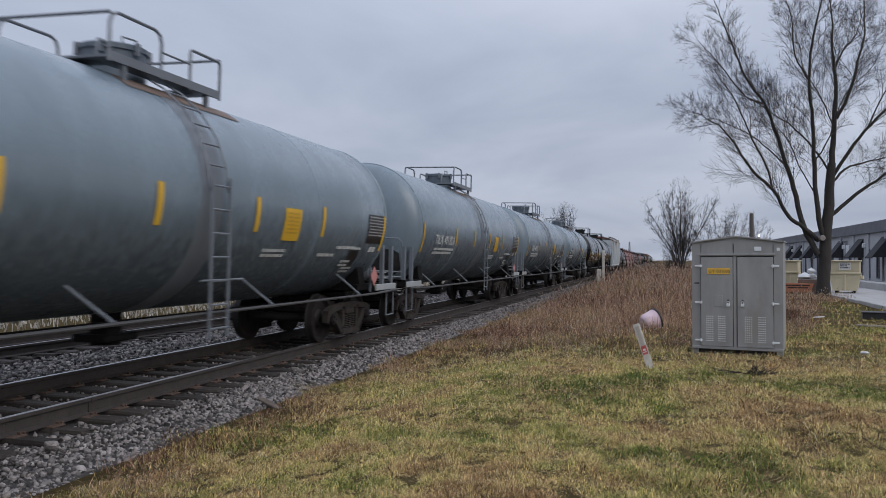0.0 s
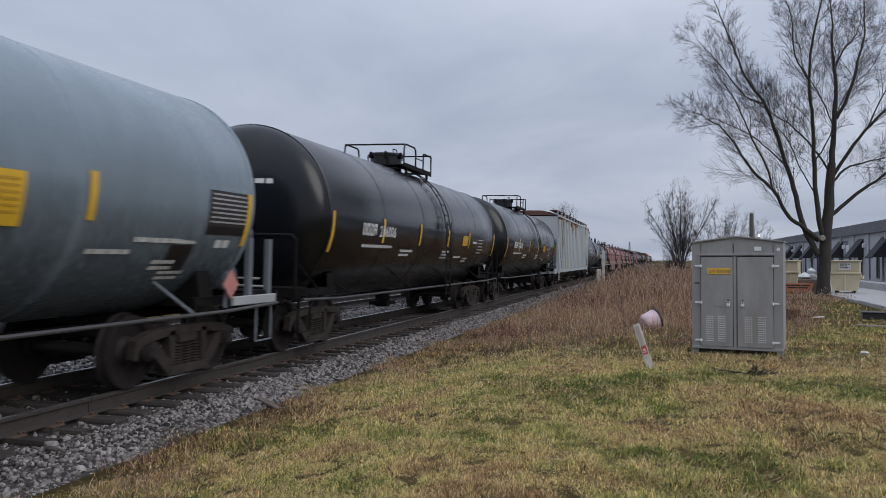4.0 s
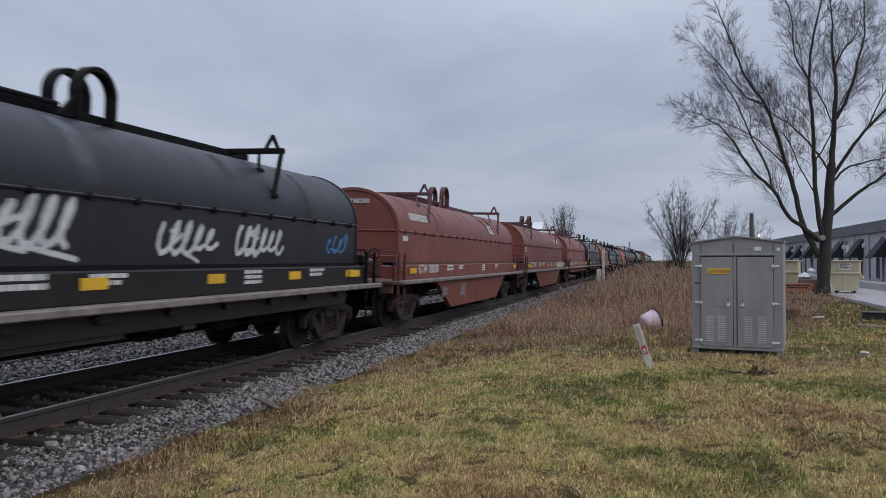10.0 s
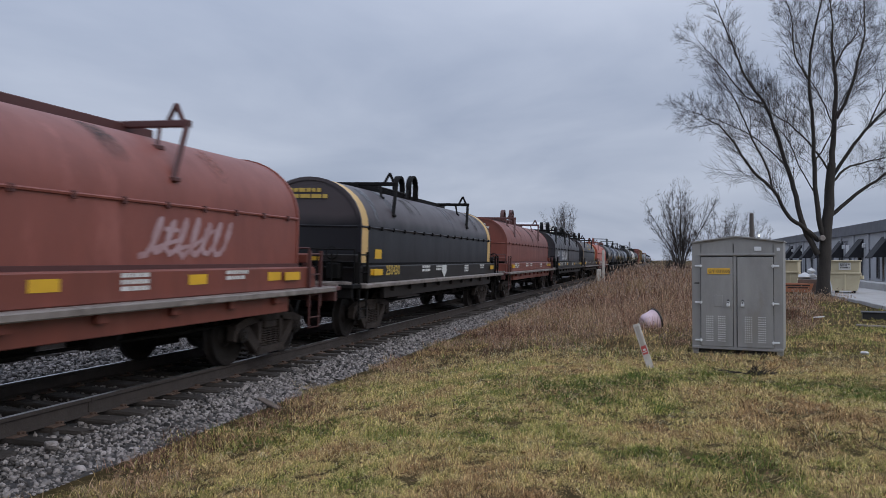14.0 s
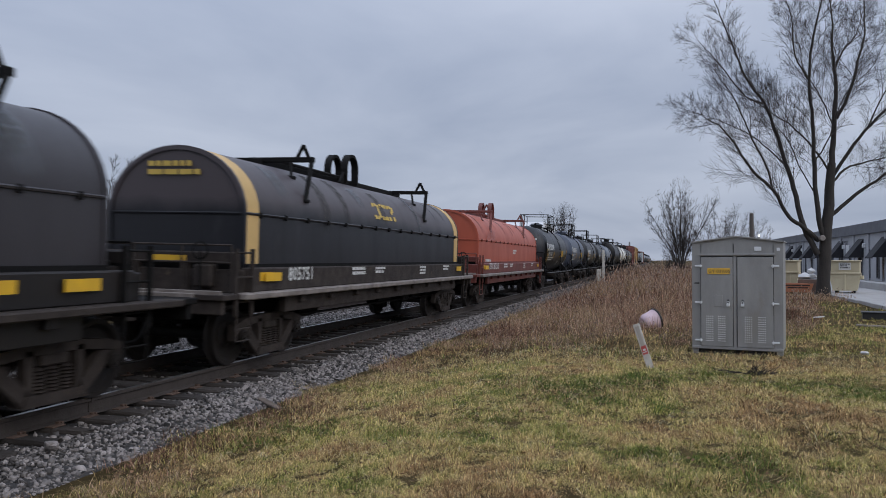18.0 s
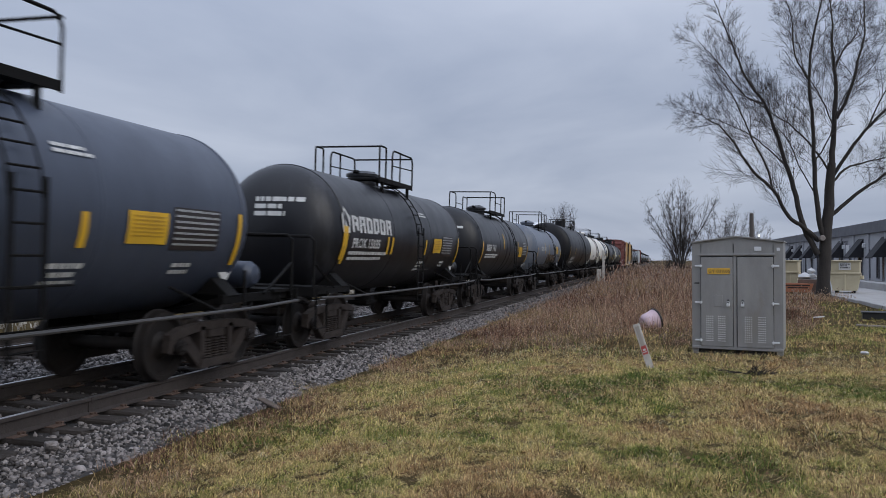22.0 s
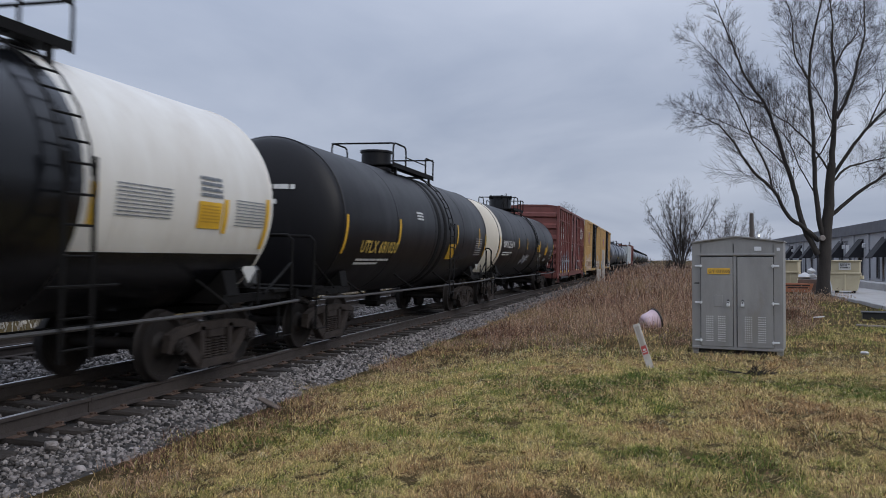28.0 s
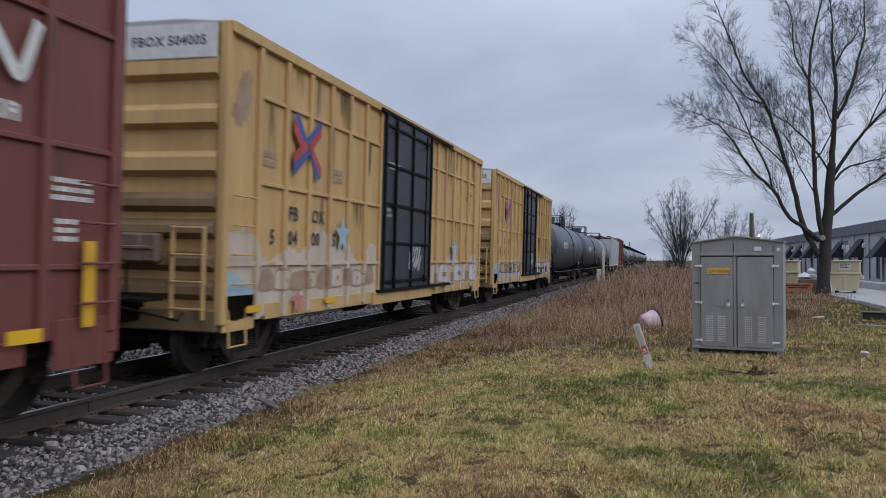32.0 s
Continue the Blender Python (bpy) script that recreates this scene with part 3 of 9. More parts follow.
def build_weeds():
    rng = np.random.default_rng(13)
    for x0, x1, n, w, l0, l1 in ((14, 26, 46000, 0.0070, 0.20, 0.66), (26, 48, 34000, 0.012, 0.30, 0.90), (48, 120, 24000, 0.028, 0.5, 1.25)):
        x, y = rng.uniform(x0, x1, n), rng.uniform(-16.5, -2.5, n)
        ok = in_weeds(x, y)
        x, y = x[ok], y[ok]
        k = len(x)
        clump = 1.0 + np.array([0.9 * noise.noise(Vector((p * 0.55, q * 0.9, 9.0))) + 0.7 * noise.noise(Vector((p * 1.9, q * 2.3, 6.0))) for p, q in zip(x, y)])
        ramp = np.clip((x - 14.5) / 6.0, 0.4, 1.0) * np.clip((-2.2 - y) / 1.2, 0.35, 1.0) * np.where((y < -9) & (x < 46), 0.45, 1.0)
        length = rng.uniform(l0, l1, k) * np.clip(clump, 0.35, 1.6) * ramp * 0.92
        z = heights(x, y) - 0.02
        me = blades("weeds", WEEDS, np.stack([x, y, z], 1), length, rng.uniform(0.6, 1.4, k) * w, np.where(rng.random(k) < 0.28, rng.uniform(0.05, 0.6, k), rng.uniform(0.6, 1.7, k)), rng)
        tagged(part("weeds", me, None), "tall dry reddish-brown weeds and dead grass", "weeds", kind="stuff")
        pick = rng.random(k) < 0.12
        m = int(pick.sum())
        oct_v = [(1, 0, 0), (-1, 0, 0), (0, 1, 0), (0, -1, 0), (0, 0, 1.6), (0, 0, -1.6)]
        oct_f = [(0, 2, 4), (2, 1, 4), (1, 3, 4), (3, 0, 4), (2, 0, 5), (1, 2, 5), (3, 1, 5), (0, 3, 5)]
        pos = np.stack([x[pick] + rng.normal(0, 0.05, m), y[pick] + rng.normal(0, 0.05, m), z[pick] + length[pick] * 0.97], 1)
        me = scatter("seed_heads", SEEDS, oct_v, oct_f, pos, spins(rng, m, 0.5), rng.uniform(0.5, 1.3, (m, 1)) * np.array([[1, 1, 1.4]]) * w * 1.5)
        tagged(part("seed_heads", me, None), "pale seed heads on dry weed stalks", "weeds", kind="stuff")
    # the far verge beyond the second track: straw-coloured tall grass
    n = 16000
    x, y = rng.uniform(4, 140, n) ** 1.0, rng.uniform(9.0, 13.0, n)
    me = blades("far_verge", leafy("straw_verge", ((0.40, 0.37, 0.32), (0.48, 0.45, 0.40), (0.30, 0.27, 0.22)), patch=0.3), np.stack([x, y, heights(x, y)], 1), rng.uniform(0.10, 0.30, n), rng.uniform(0.02, 0.05, n), rng.uniform(0.1, 0.6, n), rng)
    tagged(part("far_verge", me, None), "pale straw-grey dead grass beyond the far track", "grass", kind="stuff")


build_grass()
build_weeds()
# ---------------------------------------------------------------- the train: paints
def paint(name, c, rough=0.45, **k):
    k.setdefault("dark", tuple(x * 0.68 for x in c))
    k.setdefault("scale", 1.6)
    k.setdefault("amount", 0.75)
    return mat("paint_" + name, c, rough, 0.0, bump=0.08, bump_scale=18, **k)


STREAK = (1.2, 1.2, 0.18)
P_GREY = paint("tank_grey", (0.170, 0.215, 0.250), 0.27, second=(0.150, 0.185, 0.210), second_at=0.6, second_scale=0.7, stretch=(1, 1, 0.4))
P_BLACK = paint("tank_black", (0.005, 0.0055, 0.007), 0.20, second=(0.009, 0.009, 0.010), second_at=0.6, stretch=STREAK, spec=0.40)
P_BLACK_LONG = paint("tank_black_matte", (0.0058, 0.0054, 0.0070), 0.42, dark=(0.0035, 0.0033, 0.0042), second=(0.0098, 0.0090, 0.0108), second_at=0.57, second_scale=0.9, stretch=STREAK, spec=0.30)
P_BLACK_DULL = paint("tank_black_dull", (0.0090, 0.0092, 0.0118), 0.38, dark=(0.005, 0.005, 0.0065), second=(0.026, 0.026, 0.031), second_at=0.56, second_scale=0.9, stretch=STREAK, spec=0.44)
P_SLATE = paint("tank_slate", (0.050, 0.064, 0.092), 0.40, dark=(0.028, 0.034, 0.048), scale=1.1, second=(0.12, 0.135, 0.16), second_at=0.57, second_scale=0.75, stretch=STREAK)
P_BLUEGREY = paint("tank_bluegrey", (0.050, 0.062, 0.092), 0.42, second=(0.06, 0.07, 0.09), second_at=0.62, stretch=STREAK)
P_STEELBLUE = paint("tank_steel_blue", (0.120, 0.140, 0.175), 0.38, dark=(0.080, 0.095, 0.125), second=(0.150, 0.160, 0.180), second_at=0.58, second_scale=0.8, stretch=STREAK)
P_MIDGREY = paint("tank_midgrey", (0.15, 0.165, 0.185), 0.4, second=(0.13, 0.135, 0.145), second_at=0.6, stretch=STREAK)
P_WHITE = paint("tank_white", (0.70, 0.68, 0.63), 0.5, dark=(0.55, 0.51, 0.45), second=(0.36, 0.30, 0.24), second_at=0.74, stretch=STREAK)
P_CREAM = paint("tank_cream", (0.62, 0.57, 0.47), 0.5, dark=(0.48, 0.42, 0.34), second=(0.25, 0.16, 0.10), second_at=0.70, stretch=STREAK)
P_BROWN = paint("rusty_brown_stain", (0.16, 0.11, 0.085), 0.7, second=(0.3, 0.25, 0.2), second_at=0.6, stretch=STREAK)
P_RED = paint("coil_red", (0.190, 0.052, 0.035), 0.5, dark=(0.120, 0.038, 0.027), scale=2.5, second=(0.210, 0.070, 0.050), second_at=0.60, second_scale=0.8, stretch=(1, 1, 0.3))
P_RED_B = paint("coil_red_faded", (0.222, 0.066, 0.048), 0.5, dark=(0.15, 0.046, 0.035), scale=2.5, second=(0.29, 0.10, 0.08), second_at=0.60, second_scale=0.8, stretch=(1, 1, 0.3))
P_ORANGE = paint("coil_orange", (0.42, 0.090, 0.048), 0.45, second=(0.30, 0.07, 0.04), second_at=0.6, stretch=(1, 1, 0.3))
P_SILL_BLACK = paint("grimy_black_sill", (0.0130, 0.0115, 0.0115), 0.5, dark=(0.024, 0.019, 0.017), spec=0.3)
P_GEAR_RED = paint("lifting_gear_red", (0.085, 0.030, 0.027), 0.55)
P_GEAR_ORANGE = paint("lifting_gear_orange", (0.150, 0.036, 0.026), 0.5, dark=(0.07, 0.02, 0.017))
P_COILBLACK_DEEP = paint("coil_black_deep", (0.0150, 0.0150, 0.0185), 0.42, dark=(0.010, 0.010, 0.012), second=(0.026, 0.025, 0.029), second_at=0.58, second_scale=0.9, stretch=(1, 1, 0.3), spec=0.36)
P_COILBLACK = paint("coil_black", (0.040, 0.036, 0.040), 0.42, dark=(0.026, 0.023, 0.026), second=(0.062, 0.054, 0.056), second_at=0.56, second_scale=0.9, stretch=(1, 1, 0.3), spec=0.42)
P_HOPPER = paint("hopper_white", (0.430, 0.462, 0.478), 0.55, dark=(0.35, 0.37, 0.375), second=(0.36, 0.33, 0.29), second_at=0.62, second_scale=1.0, stretch=(1.4, 1.4, 0.12))
P_RUST = paint("rust_chips", (0.24, 0.085, 0.035), 0.85, dark=(0.13, 0.05, 0.03), scale=6, amount=1.0)
P_HEAD_BLACK = paint("head_black", (0.016, 0.015, 0.016), 0.8, dark=(0.05, 0.048, 0.05), scale=3, amount=1.0, spec=0.2)
P_BAY = paint("dirty_hopper_bay", (0.26, 0.23, 0.205), 0.75, dark=(0.12, 0.10, 0.09))
P_RUSTROOF = paint("rusty_roof", (0.135, 0.062, 0.048), 0.8, second=(0.07, 0.04, 0.035), second_at=0.5)
P_BOXRED = paint("box_red", (0.172, 0.052, 0.043), 0.55, dark=(0.125, 0.040, 0.034), second=(0.105, 0.036, 0.030), second_at=0.58, stretch=(1.5, 1.5, 0.25))
P_YELLOW = paint("box_yellow", (0.530, 0.352, 0.148), 0.65, dark=(0.37, 0.230, 0.098), amount=0.9, second=(0.250, 0.160, 0.090), second_at=0.66, second_scale=1.5, stretch=(1.6, 1.6, 0.25))
P_YELLOW_DIRTY = paint("grimy_yellow", (0.215, 0.145, 0.075), 0.75, dark=(0.09, 0.062, 0.04), amount=1.0, stretch=(1, 1, 0.4))
P_FADE = paint("faded_pale_spray", (0.560, 0.480, 0.400), 0.7, dark=(0.38, 0.30, 0.235), scale=2.2, amount=1.0, second=(0.30, 0.205, 0.135), second_at=0.60, second_scale=1.6, stretch=(1.5, 1.5, 0.35))
P_FADE_BROWN = paint("faded_brown_spray", (0.27, 0.175, 0.12), 0.7, dark=(0.42, 0.32, 0.24), scale=5, amount=0.9)
SPRAY_GREY = paint("spray_blue_grey", (0.30, 0.34, 0.40), 0.6, dark=(0.17, 0.18, 0.22), scale=2.5, amount=1.0)
SPRAY_FAINT_PINK = paint("spray_faded_lilac", (0.42, 0.30, 0.32), 0.6, dark=(0.27, 0.12, 0.11), scale=3, amount=1.0)
SPRAY_FAINT = paint("spray_faint_grey", (0.055, 0.06, 0.068), 0.6, dark=(0.02, 0.02, 0.022), scale=3, amount=1.0)
SPRAY_PALE = paint("spray_pale_grey", (0.46, 0.48, 0.51), 0.6, dark=(0.27, 0.28, 0.32), scale=2.5, amount=1.0)
P_DOOR = paint("door_black", (0.036, 0.038, 0.050), 0.5, second=(0.085, 0.08, 0.085), second_at=0.62, second_scale=2.0)
P_GREYROOF = paint("galvanised_roof", (0.36, 0.37, 0.37), 0.5)
P_CREAMYELLOW = paint("hood_band_yellow", (0.62, 0.41, 0.16), 0.55)
YELLOW = paint("reflector_yellow", (0.72, 0.42, 0.02), 0.5, dark=(0.45, 0.26, 0.03))
PANEL_DARK = paint("dark_print_panel", (0.026, 0.019, 0.019), 0.5)
NOTICE_LINE = paint("faded_notice_line", (0.50, 0.28, 0.02), 0.5)
STENCIL = paint("stencil_white", (0.62, 0.62, 0.60), 0.6, dark=(0.42, 0.42, 0.41), scale=9)
STENCIL_DARK = paint("stencil_dark", (0.05, 0.05, 0.055), 0.6)
STENCIL_GOLD = paint("stencil_gold", (0.55, 0.38, 0.08), 0.6)
SPRAY_WHITE = paint("spray_white", (0.60, 0.60, 0.60), 0.6, dark=(0.35, 0.36, 0.37), scale=4, amount=1.0)
SPRAY_BLUE = paint("spray_pale_blue", (0.34, 0.46, 0.55), 0.6, dark=(0.2, 0.3, 0.38), scale=4)
SPRAY_DEEP = paint("spray_deep_blue", (0.06, 0.18, 0.36), 0.6)
SPRAY_GREEN = paint("spray_green", (0.10, 0.34, 0.26), 0.6)
SPRAY_PINK = paint("spray_pink", (0.50, 0.20, 0.18), 0.6)
SPRAY_DARK = paint("spray_dark", (0.06, 0.06, 0.07), 0.6)
LOGO_RED = paint("emblem_red", (0.42, 0.06, 0.05), 0.5)
LOGO_BLUE = paint("emblem_blue", (0.05, 0.08, 0.30), 0.5)
P_DRUM = paint("blue_grey_drum", (0.095, 0.120, 0.145), 0.4)
P_AIR = paint("dull_grey_reservoir", (0.085, 0.088, 0.094), 0.5)
RAIL_PIPE = paint("grey_handrail", (0.060, 0.057, 0.056), 0.5)
RIB_TAN = paint("weathered_pipe", (0.235, 0.205, 0.185), 0.6, dark=(0.10, 0.08, 0.07), scale=5, amount=1.0)


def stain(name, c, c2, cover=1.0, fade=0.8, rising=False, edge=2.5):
    """A run of rust or dirt that thins out downwards (or, rising, a dark tone that thins out upwards) and towards its
    sides, broken by fine upright streaks.
    """
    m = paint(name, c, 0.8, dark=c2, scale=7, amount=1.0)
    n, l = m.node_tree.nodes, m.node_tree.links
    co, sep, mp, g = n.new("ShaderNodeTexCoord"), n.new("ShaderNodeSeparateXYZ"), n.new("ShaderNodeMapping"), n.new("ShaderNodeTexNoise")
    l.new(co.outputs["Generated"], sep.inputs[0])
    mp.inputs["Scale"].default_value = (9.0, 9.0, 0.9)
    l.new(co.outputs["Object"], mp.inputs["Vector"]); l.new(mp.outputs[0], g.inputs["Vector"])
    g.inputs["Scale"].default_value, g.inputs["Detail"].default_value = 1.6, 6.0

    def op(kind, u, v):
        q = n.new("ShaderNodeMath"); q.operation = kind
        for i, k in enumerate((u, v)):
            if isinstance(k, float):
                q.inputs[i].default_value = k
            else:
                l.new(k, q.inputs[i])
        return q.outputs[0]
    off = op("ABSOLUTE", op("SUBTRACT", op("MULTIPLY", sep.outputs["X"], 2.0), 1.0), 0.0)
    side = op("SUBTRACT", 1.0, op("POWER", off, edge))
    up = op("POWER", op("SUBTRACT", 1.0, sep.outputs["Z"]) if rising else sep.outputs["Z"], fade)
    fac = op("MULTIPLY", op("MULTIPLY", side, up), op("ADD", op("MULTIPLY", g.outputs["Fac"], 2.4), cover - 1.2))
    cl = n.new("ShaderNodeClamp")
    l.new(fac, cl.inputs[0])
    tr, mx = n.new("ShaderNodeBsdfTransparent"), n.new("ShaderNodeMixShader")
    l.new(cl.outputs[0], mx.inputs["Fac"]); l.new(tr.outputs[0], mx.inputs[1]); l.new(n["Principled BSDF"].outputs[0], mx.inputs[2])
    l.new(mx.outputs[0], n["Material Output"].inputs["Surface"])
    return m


RUN_RUST = stain("rust_run", (0.380, 0.150, 0.045), (0.240, 0.085, 0.030), 1.0, 0.6)
RUN_OCHRE = stain("ochre_run", (0.500, 0.350, 0.170), (0.420, 0.270, 0.120), 0.55, 0.6)
RUN_GRIME = stain("dark_grime_run", (0.060, 0.055, 0.050), (0.030, 0.027, 0.025), 0.55, 0.6)
RUN_BROWN = stain("brown_run", (0.200, 0.115, 0.065), (0.130, 0.075, 0.045), 0.45, 0.7)
RUN_DUST = stain("pale_dust_run", (0.300, 0.130, 0.105), (0.230, 0.095, 0.075), 0.40, 0.5)
LOW_DARK = stain("darker_lower_shell", (0.085, 0.104, 0.122), (0.060, 0.072, 0.084), 0.85, 0.8, True, 24.0)
RUN_GREY = stain("pale_grey_run", (0.170, 0.185, 0.205), (0.110, 0.120, 0.135), 0.6, 0.6)
TRAIN, WHEELSETS = [], []


# ---------------------------------------------------------------- lettering and flat marks
def letters(text, height, bold=0.03):
    """Vertices (along, up) and faces of a line of text that starts at 0, 0."""
    cu = bpy.data.curves.new("lettering", "FONT")
    cu.body, cu.size, cu.offset, cu.resolution_u, cu.space_character = text, height / 0.70, bold * height, 2, 1.08
    ob = bpy.data.objects.new("lettering", cu)
    scene.collection.objects.link(ob)
    me = bpy.data.meshes.new_from_object(ob.evaluated_get(bpy.context.evaluated_depsgraph_get()))
    vs, fs = [(v.co.x, v.co.y) for v in me.vertices], [tuple(p.vertices) for p in me.polygons]
    bpy.data.objects.remove(ob)
    bpy.data.curves.remove(cu)
    bpy.data.meshes.remove(me)
    return vs, fs


def bars(rows, height, gap=0.4, seed=0):
    """Rows of unreadable lettering: each row is a width; broken into short bars."""
    rnd = random.Random(seed)
    vs, fs = [], []
    for i, w in enumerate(rows):
        z = -i * height * (1 + gap)
        x = 0.0
        while x < w - height * 0.3:
            n = min(w - x, height * rnd.uniform(0.8, 3.4))
            k = len(vs)
            vs += [(x, z), (x + n, z), (x + n, z + height), (x, z + height)]
            fs.append((k, k + 1, k + 2, k + 3))
            x += n + height * 0.35
    return vs, fs


def blocks(n, w, h, gap=0.20, slant=0.0):
    """n letter-sized blocks, the plain shapes of a company's name: two uprights with cross bars at varied heights."""
    vs, fs = [], []
    p = w / n
    rows = ((0.80, 0.40), (0.80, 0.42), (0.80, 0.0), (0.0, 0.80), (0.80, 0.0), (0.42, 0.80))
    for i in range(n):
        a, b = i * p, i * p + p * (1 - gap)
        t = (b - a) * 0.33
        quads = [(a, a + t, 0.0, h), (b - t, b, 0.0 if i % 3 else h * 0.12, h * (1.0 if i % 2 else 0.92))]
        quads += [(a + t, b - t, q * h, (q + 0.20) * h) for q in rows[(i * 5 + n) % 6]]
        for x0, x1, z0, z1 in quads:
            k = len(vs)
            vs += [(x0 + slant * z0 / h, z0), (x1 + slant * z0 / h, z0), (x1 + slant * z1 / h, z1), (x0 + slant * z1 / h, z1)]
            fs.append((k, k + 1, k + 2, k + 3))
    return vs, fs


def spray(w, h, seed, n=7, inner=False, fat=1.0):
    """Angular hand-drawn strokes that overlap like tags, w wide and h high; with inner, a ragged filled patch instead."""
    rnd = random.Random(seed)
    vs, fs = [], []
    if inner:
        m = n * 3
        k = len(vs)
        for i in range(m + 1):
            vs.append((w * i / m, h * rnd.uniform(0.0, 0.10)))
            vs.append((w * i / m + rnd.uniform(-0.1, 0.1) * w / m, h * (rnd.uniform(0.72, 1.0) if rnd.random() < 0.75 else rnd.uniform(0.45, 0.7))))
        for i in range(m):
            fs.append((k + 2 * i, k + 2 * i + 2, k + 2 * i + 3, k + 2 * i + 1))
        return vs, fs
    # one running scrawl of loops, with a few crossing dashes
    m = n * 9
    ph, amp = rnd.uniform(0, 6.28), [rnd.uniform(0.45, 1.0) for _ in range(n + 2)]
    pts = []
    for i in range(m + 1):
        u = i / m * n
        k = amp[int(u)] + (amp[int(u) + 1] - amp[int(u)]) * (u % 1)
        an = 2 * math.pi * u * 1.15 + ph
        pts.append((w * u / n * 0.94 + 0.03 * w + 0.42 * w / n * math.cos(an) + 0.10 * h * math.sin(an), h * (0.5 + 0.48 * k * math.sin(an + 0.5))))
    th = h * 0.035 * fat
    lines = []
    for i in range(m):
        if amp[int(i / 9)] > 0.5 or i % 9 < 6:
            lines.append((pts[i], pts[i + 1], th * (0.8 + 0.7 * amp[int(i / 9)])))
    for i in range(n // 2 + 1):
        x, y = rnd.uniform(0, w * 0.8), rnd.uniform(0.05, 0.9) * h
        lines.append(((x, y), (x + rnd.uniform(0.1, 0.3) * w, y + rnd.uniform(-0.25, 0.4) * h), th))
    # fill small cells under the strokes, and join each run of cells in a column into one face
    cell = max(0.012, h / 44)
    gx, gy = np.arange(-0.2 * w, 1.3 * w, cell), np.arange(-0.3 * h, 1.5 * h, cell)
    hit = np.zeros((len(gx), len(gy)), bool)
    for a, b, t in lines:
        k = max(2, int(math.hypot(b[0] - a[0], b[1] - a[1]) / cell * 1.5))
        for q in range(k + 1):
            px, py = a[0] + (b[0] - a[0]) * q / k, a[1] + (b[1] - a[1]) * q / k
            u, v = int((px + 0.2 * w) / cell), int((py + 0.3 * h) / cell)
            z = int(t / cell) + 1
            sx, sy = slice(max(0, u - z), u + z + 1), slice(max(0, v - z), v + z + 1)
            hit[sx, sy] |= np.hypot(gx[sx, None] - px, gy[None, sy] - py) < t
    for i in range(len(gx)):
        run = np.flatnonzero(np.diff(np.concatenate([[0], hit[i].astype(int), [0]])))
        for lo, hi in zip(run[::2], run[1::2]):
            k = len(vs)
            x0, x1, z0, z1 = gx[i] - cell / 2, gx[i] + cell / 2, gy[0] + (lo - 0.5) * cell, gy[0] + (hi - 0.5) * cell
            vs += [(x0, z0), (x1, z0), (x1, z1), (x0, z1)]
            fs.append((k, k + 1, k + 2, k + 3))
    return vs, fs


def draped(x0, x1, top, low, posts, w, off, seed, belt=None, step=0.05, rag=0.0, half_post=0.055, deep=0.0685):
    """Sprayed paint that follows a ribbed side: a strip from low to top (functions of x), stepping out over the posts and the belt."""
    rnd = random.Random(seed)
    xs = set(x0 + (x1 - x0) * i / max(2, int((x1 - x0) / step)) for i in range(max(2, int((x1 - x0) / step)) + 1))
    for p in posts:
        for e in (p - half_post, p + half_post):
            if x0 < e < x1:
                xs |= {e - 0.001, e + 0.001}
    xs = sorted(xs)
    s, row = S(), []
    for x in xs:
        y = -w - (deep if any(abs(x - p) <= half_post for p in posts) else 0.0) - off
        row.append((x, y, low(x) + rag * rnd.uniform(-0.5, 0.5), top(x) + rag * rnd.uniform(-1, 1)))
    for p, q in zip(row, row[1:]):
        if p[3] > p[2] and q[3] > q[2]:
            s.add([(p[0], p[1], p[2]), (q[0], q[1], q[2]), (q[0], q[1], p[3] if q[3] < q[2] else q[3]), (p[0], p[1], p[3])], [(0, 1, 2, 3)])
            if belt and min(p[3], q[3]) > belt + 0.03 and max(p[2], q[2]) < belt - 0.03 and p[1] > -w - 0.05:
                s.add([(p[0], -w - 0.046 - off, belt - 0.03), (q[0], -w - 0.046 - off, belt - 0.03), (q[0], -w - 0.046 - off, belt + 0.03), (p[0], -w - 0.046 - off, belt + 0.03)], [(0, 1, 2, 3)])
    return s


def lumps(x0, x1, z0, z1, n, seed):
    """Rounded letter-like swellings in a row: a list of (start, end, low, top) functions."""
    rnd = random.Random(seed)
    out = []
    p = (x1 - x0) / n
    for i in range(n):
        a = x0 + i * p + rnd.uniform(-0.10, 0.05) * p
        b = a + p * rnd.uniform(1.0, 1.25)
        h, l, sk = z1 - rnd.uniform(0, 0.25) * (z1 - z0), z0 + rnd.uniform(0, 0.12) * (z1 - z0), rnd.uniform(-0.3, 0.3) * (z1 - z0)

        def curve(a=a, b=b, h=h, l=l, sk=sk):
            def up(x):
                t = max(0.0, min(1.0, (x - a) / (b - a)))
                return l + (h - l) * (1 - abs(2 * t - 1) ** 5) ** 0.5 + sk * (t - 0.5) * (1 - abs(2 * t - 1) ** 3)

            def down(x):
                t = max(0.0, min(1.0, (x - a) / (b - a)))
                return l + (h - l) * 0.16 * abs(2 * t - 1) ** 3
            return up, down
        out.append((a, b) + curve())
    return out


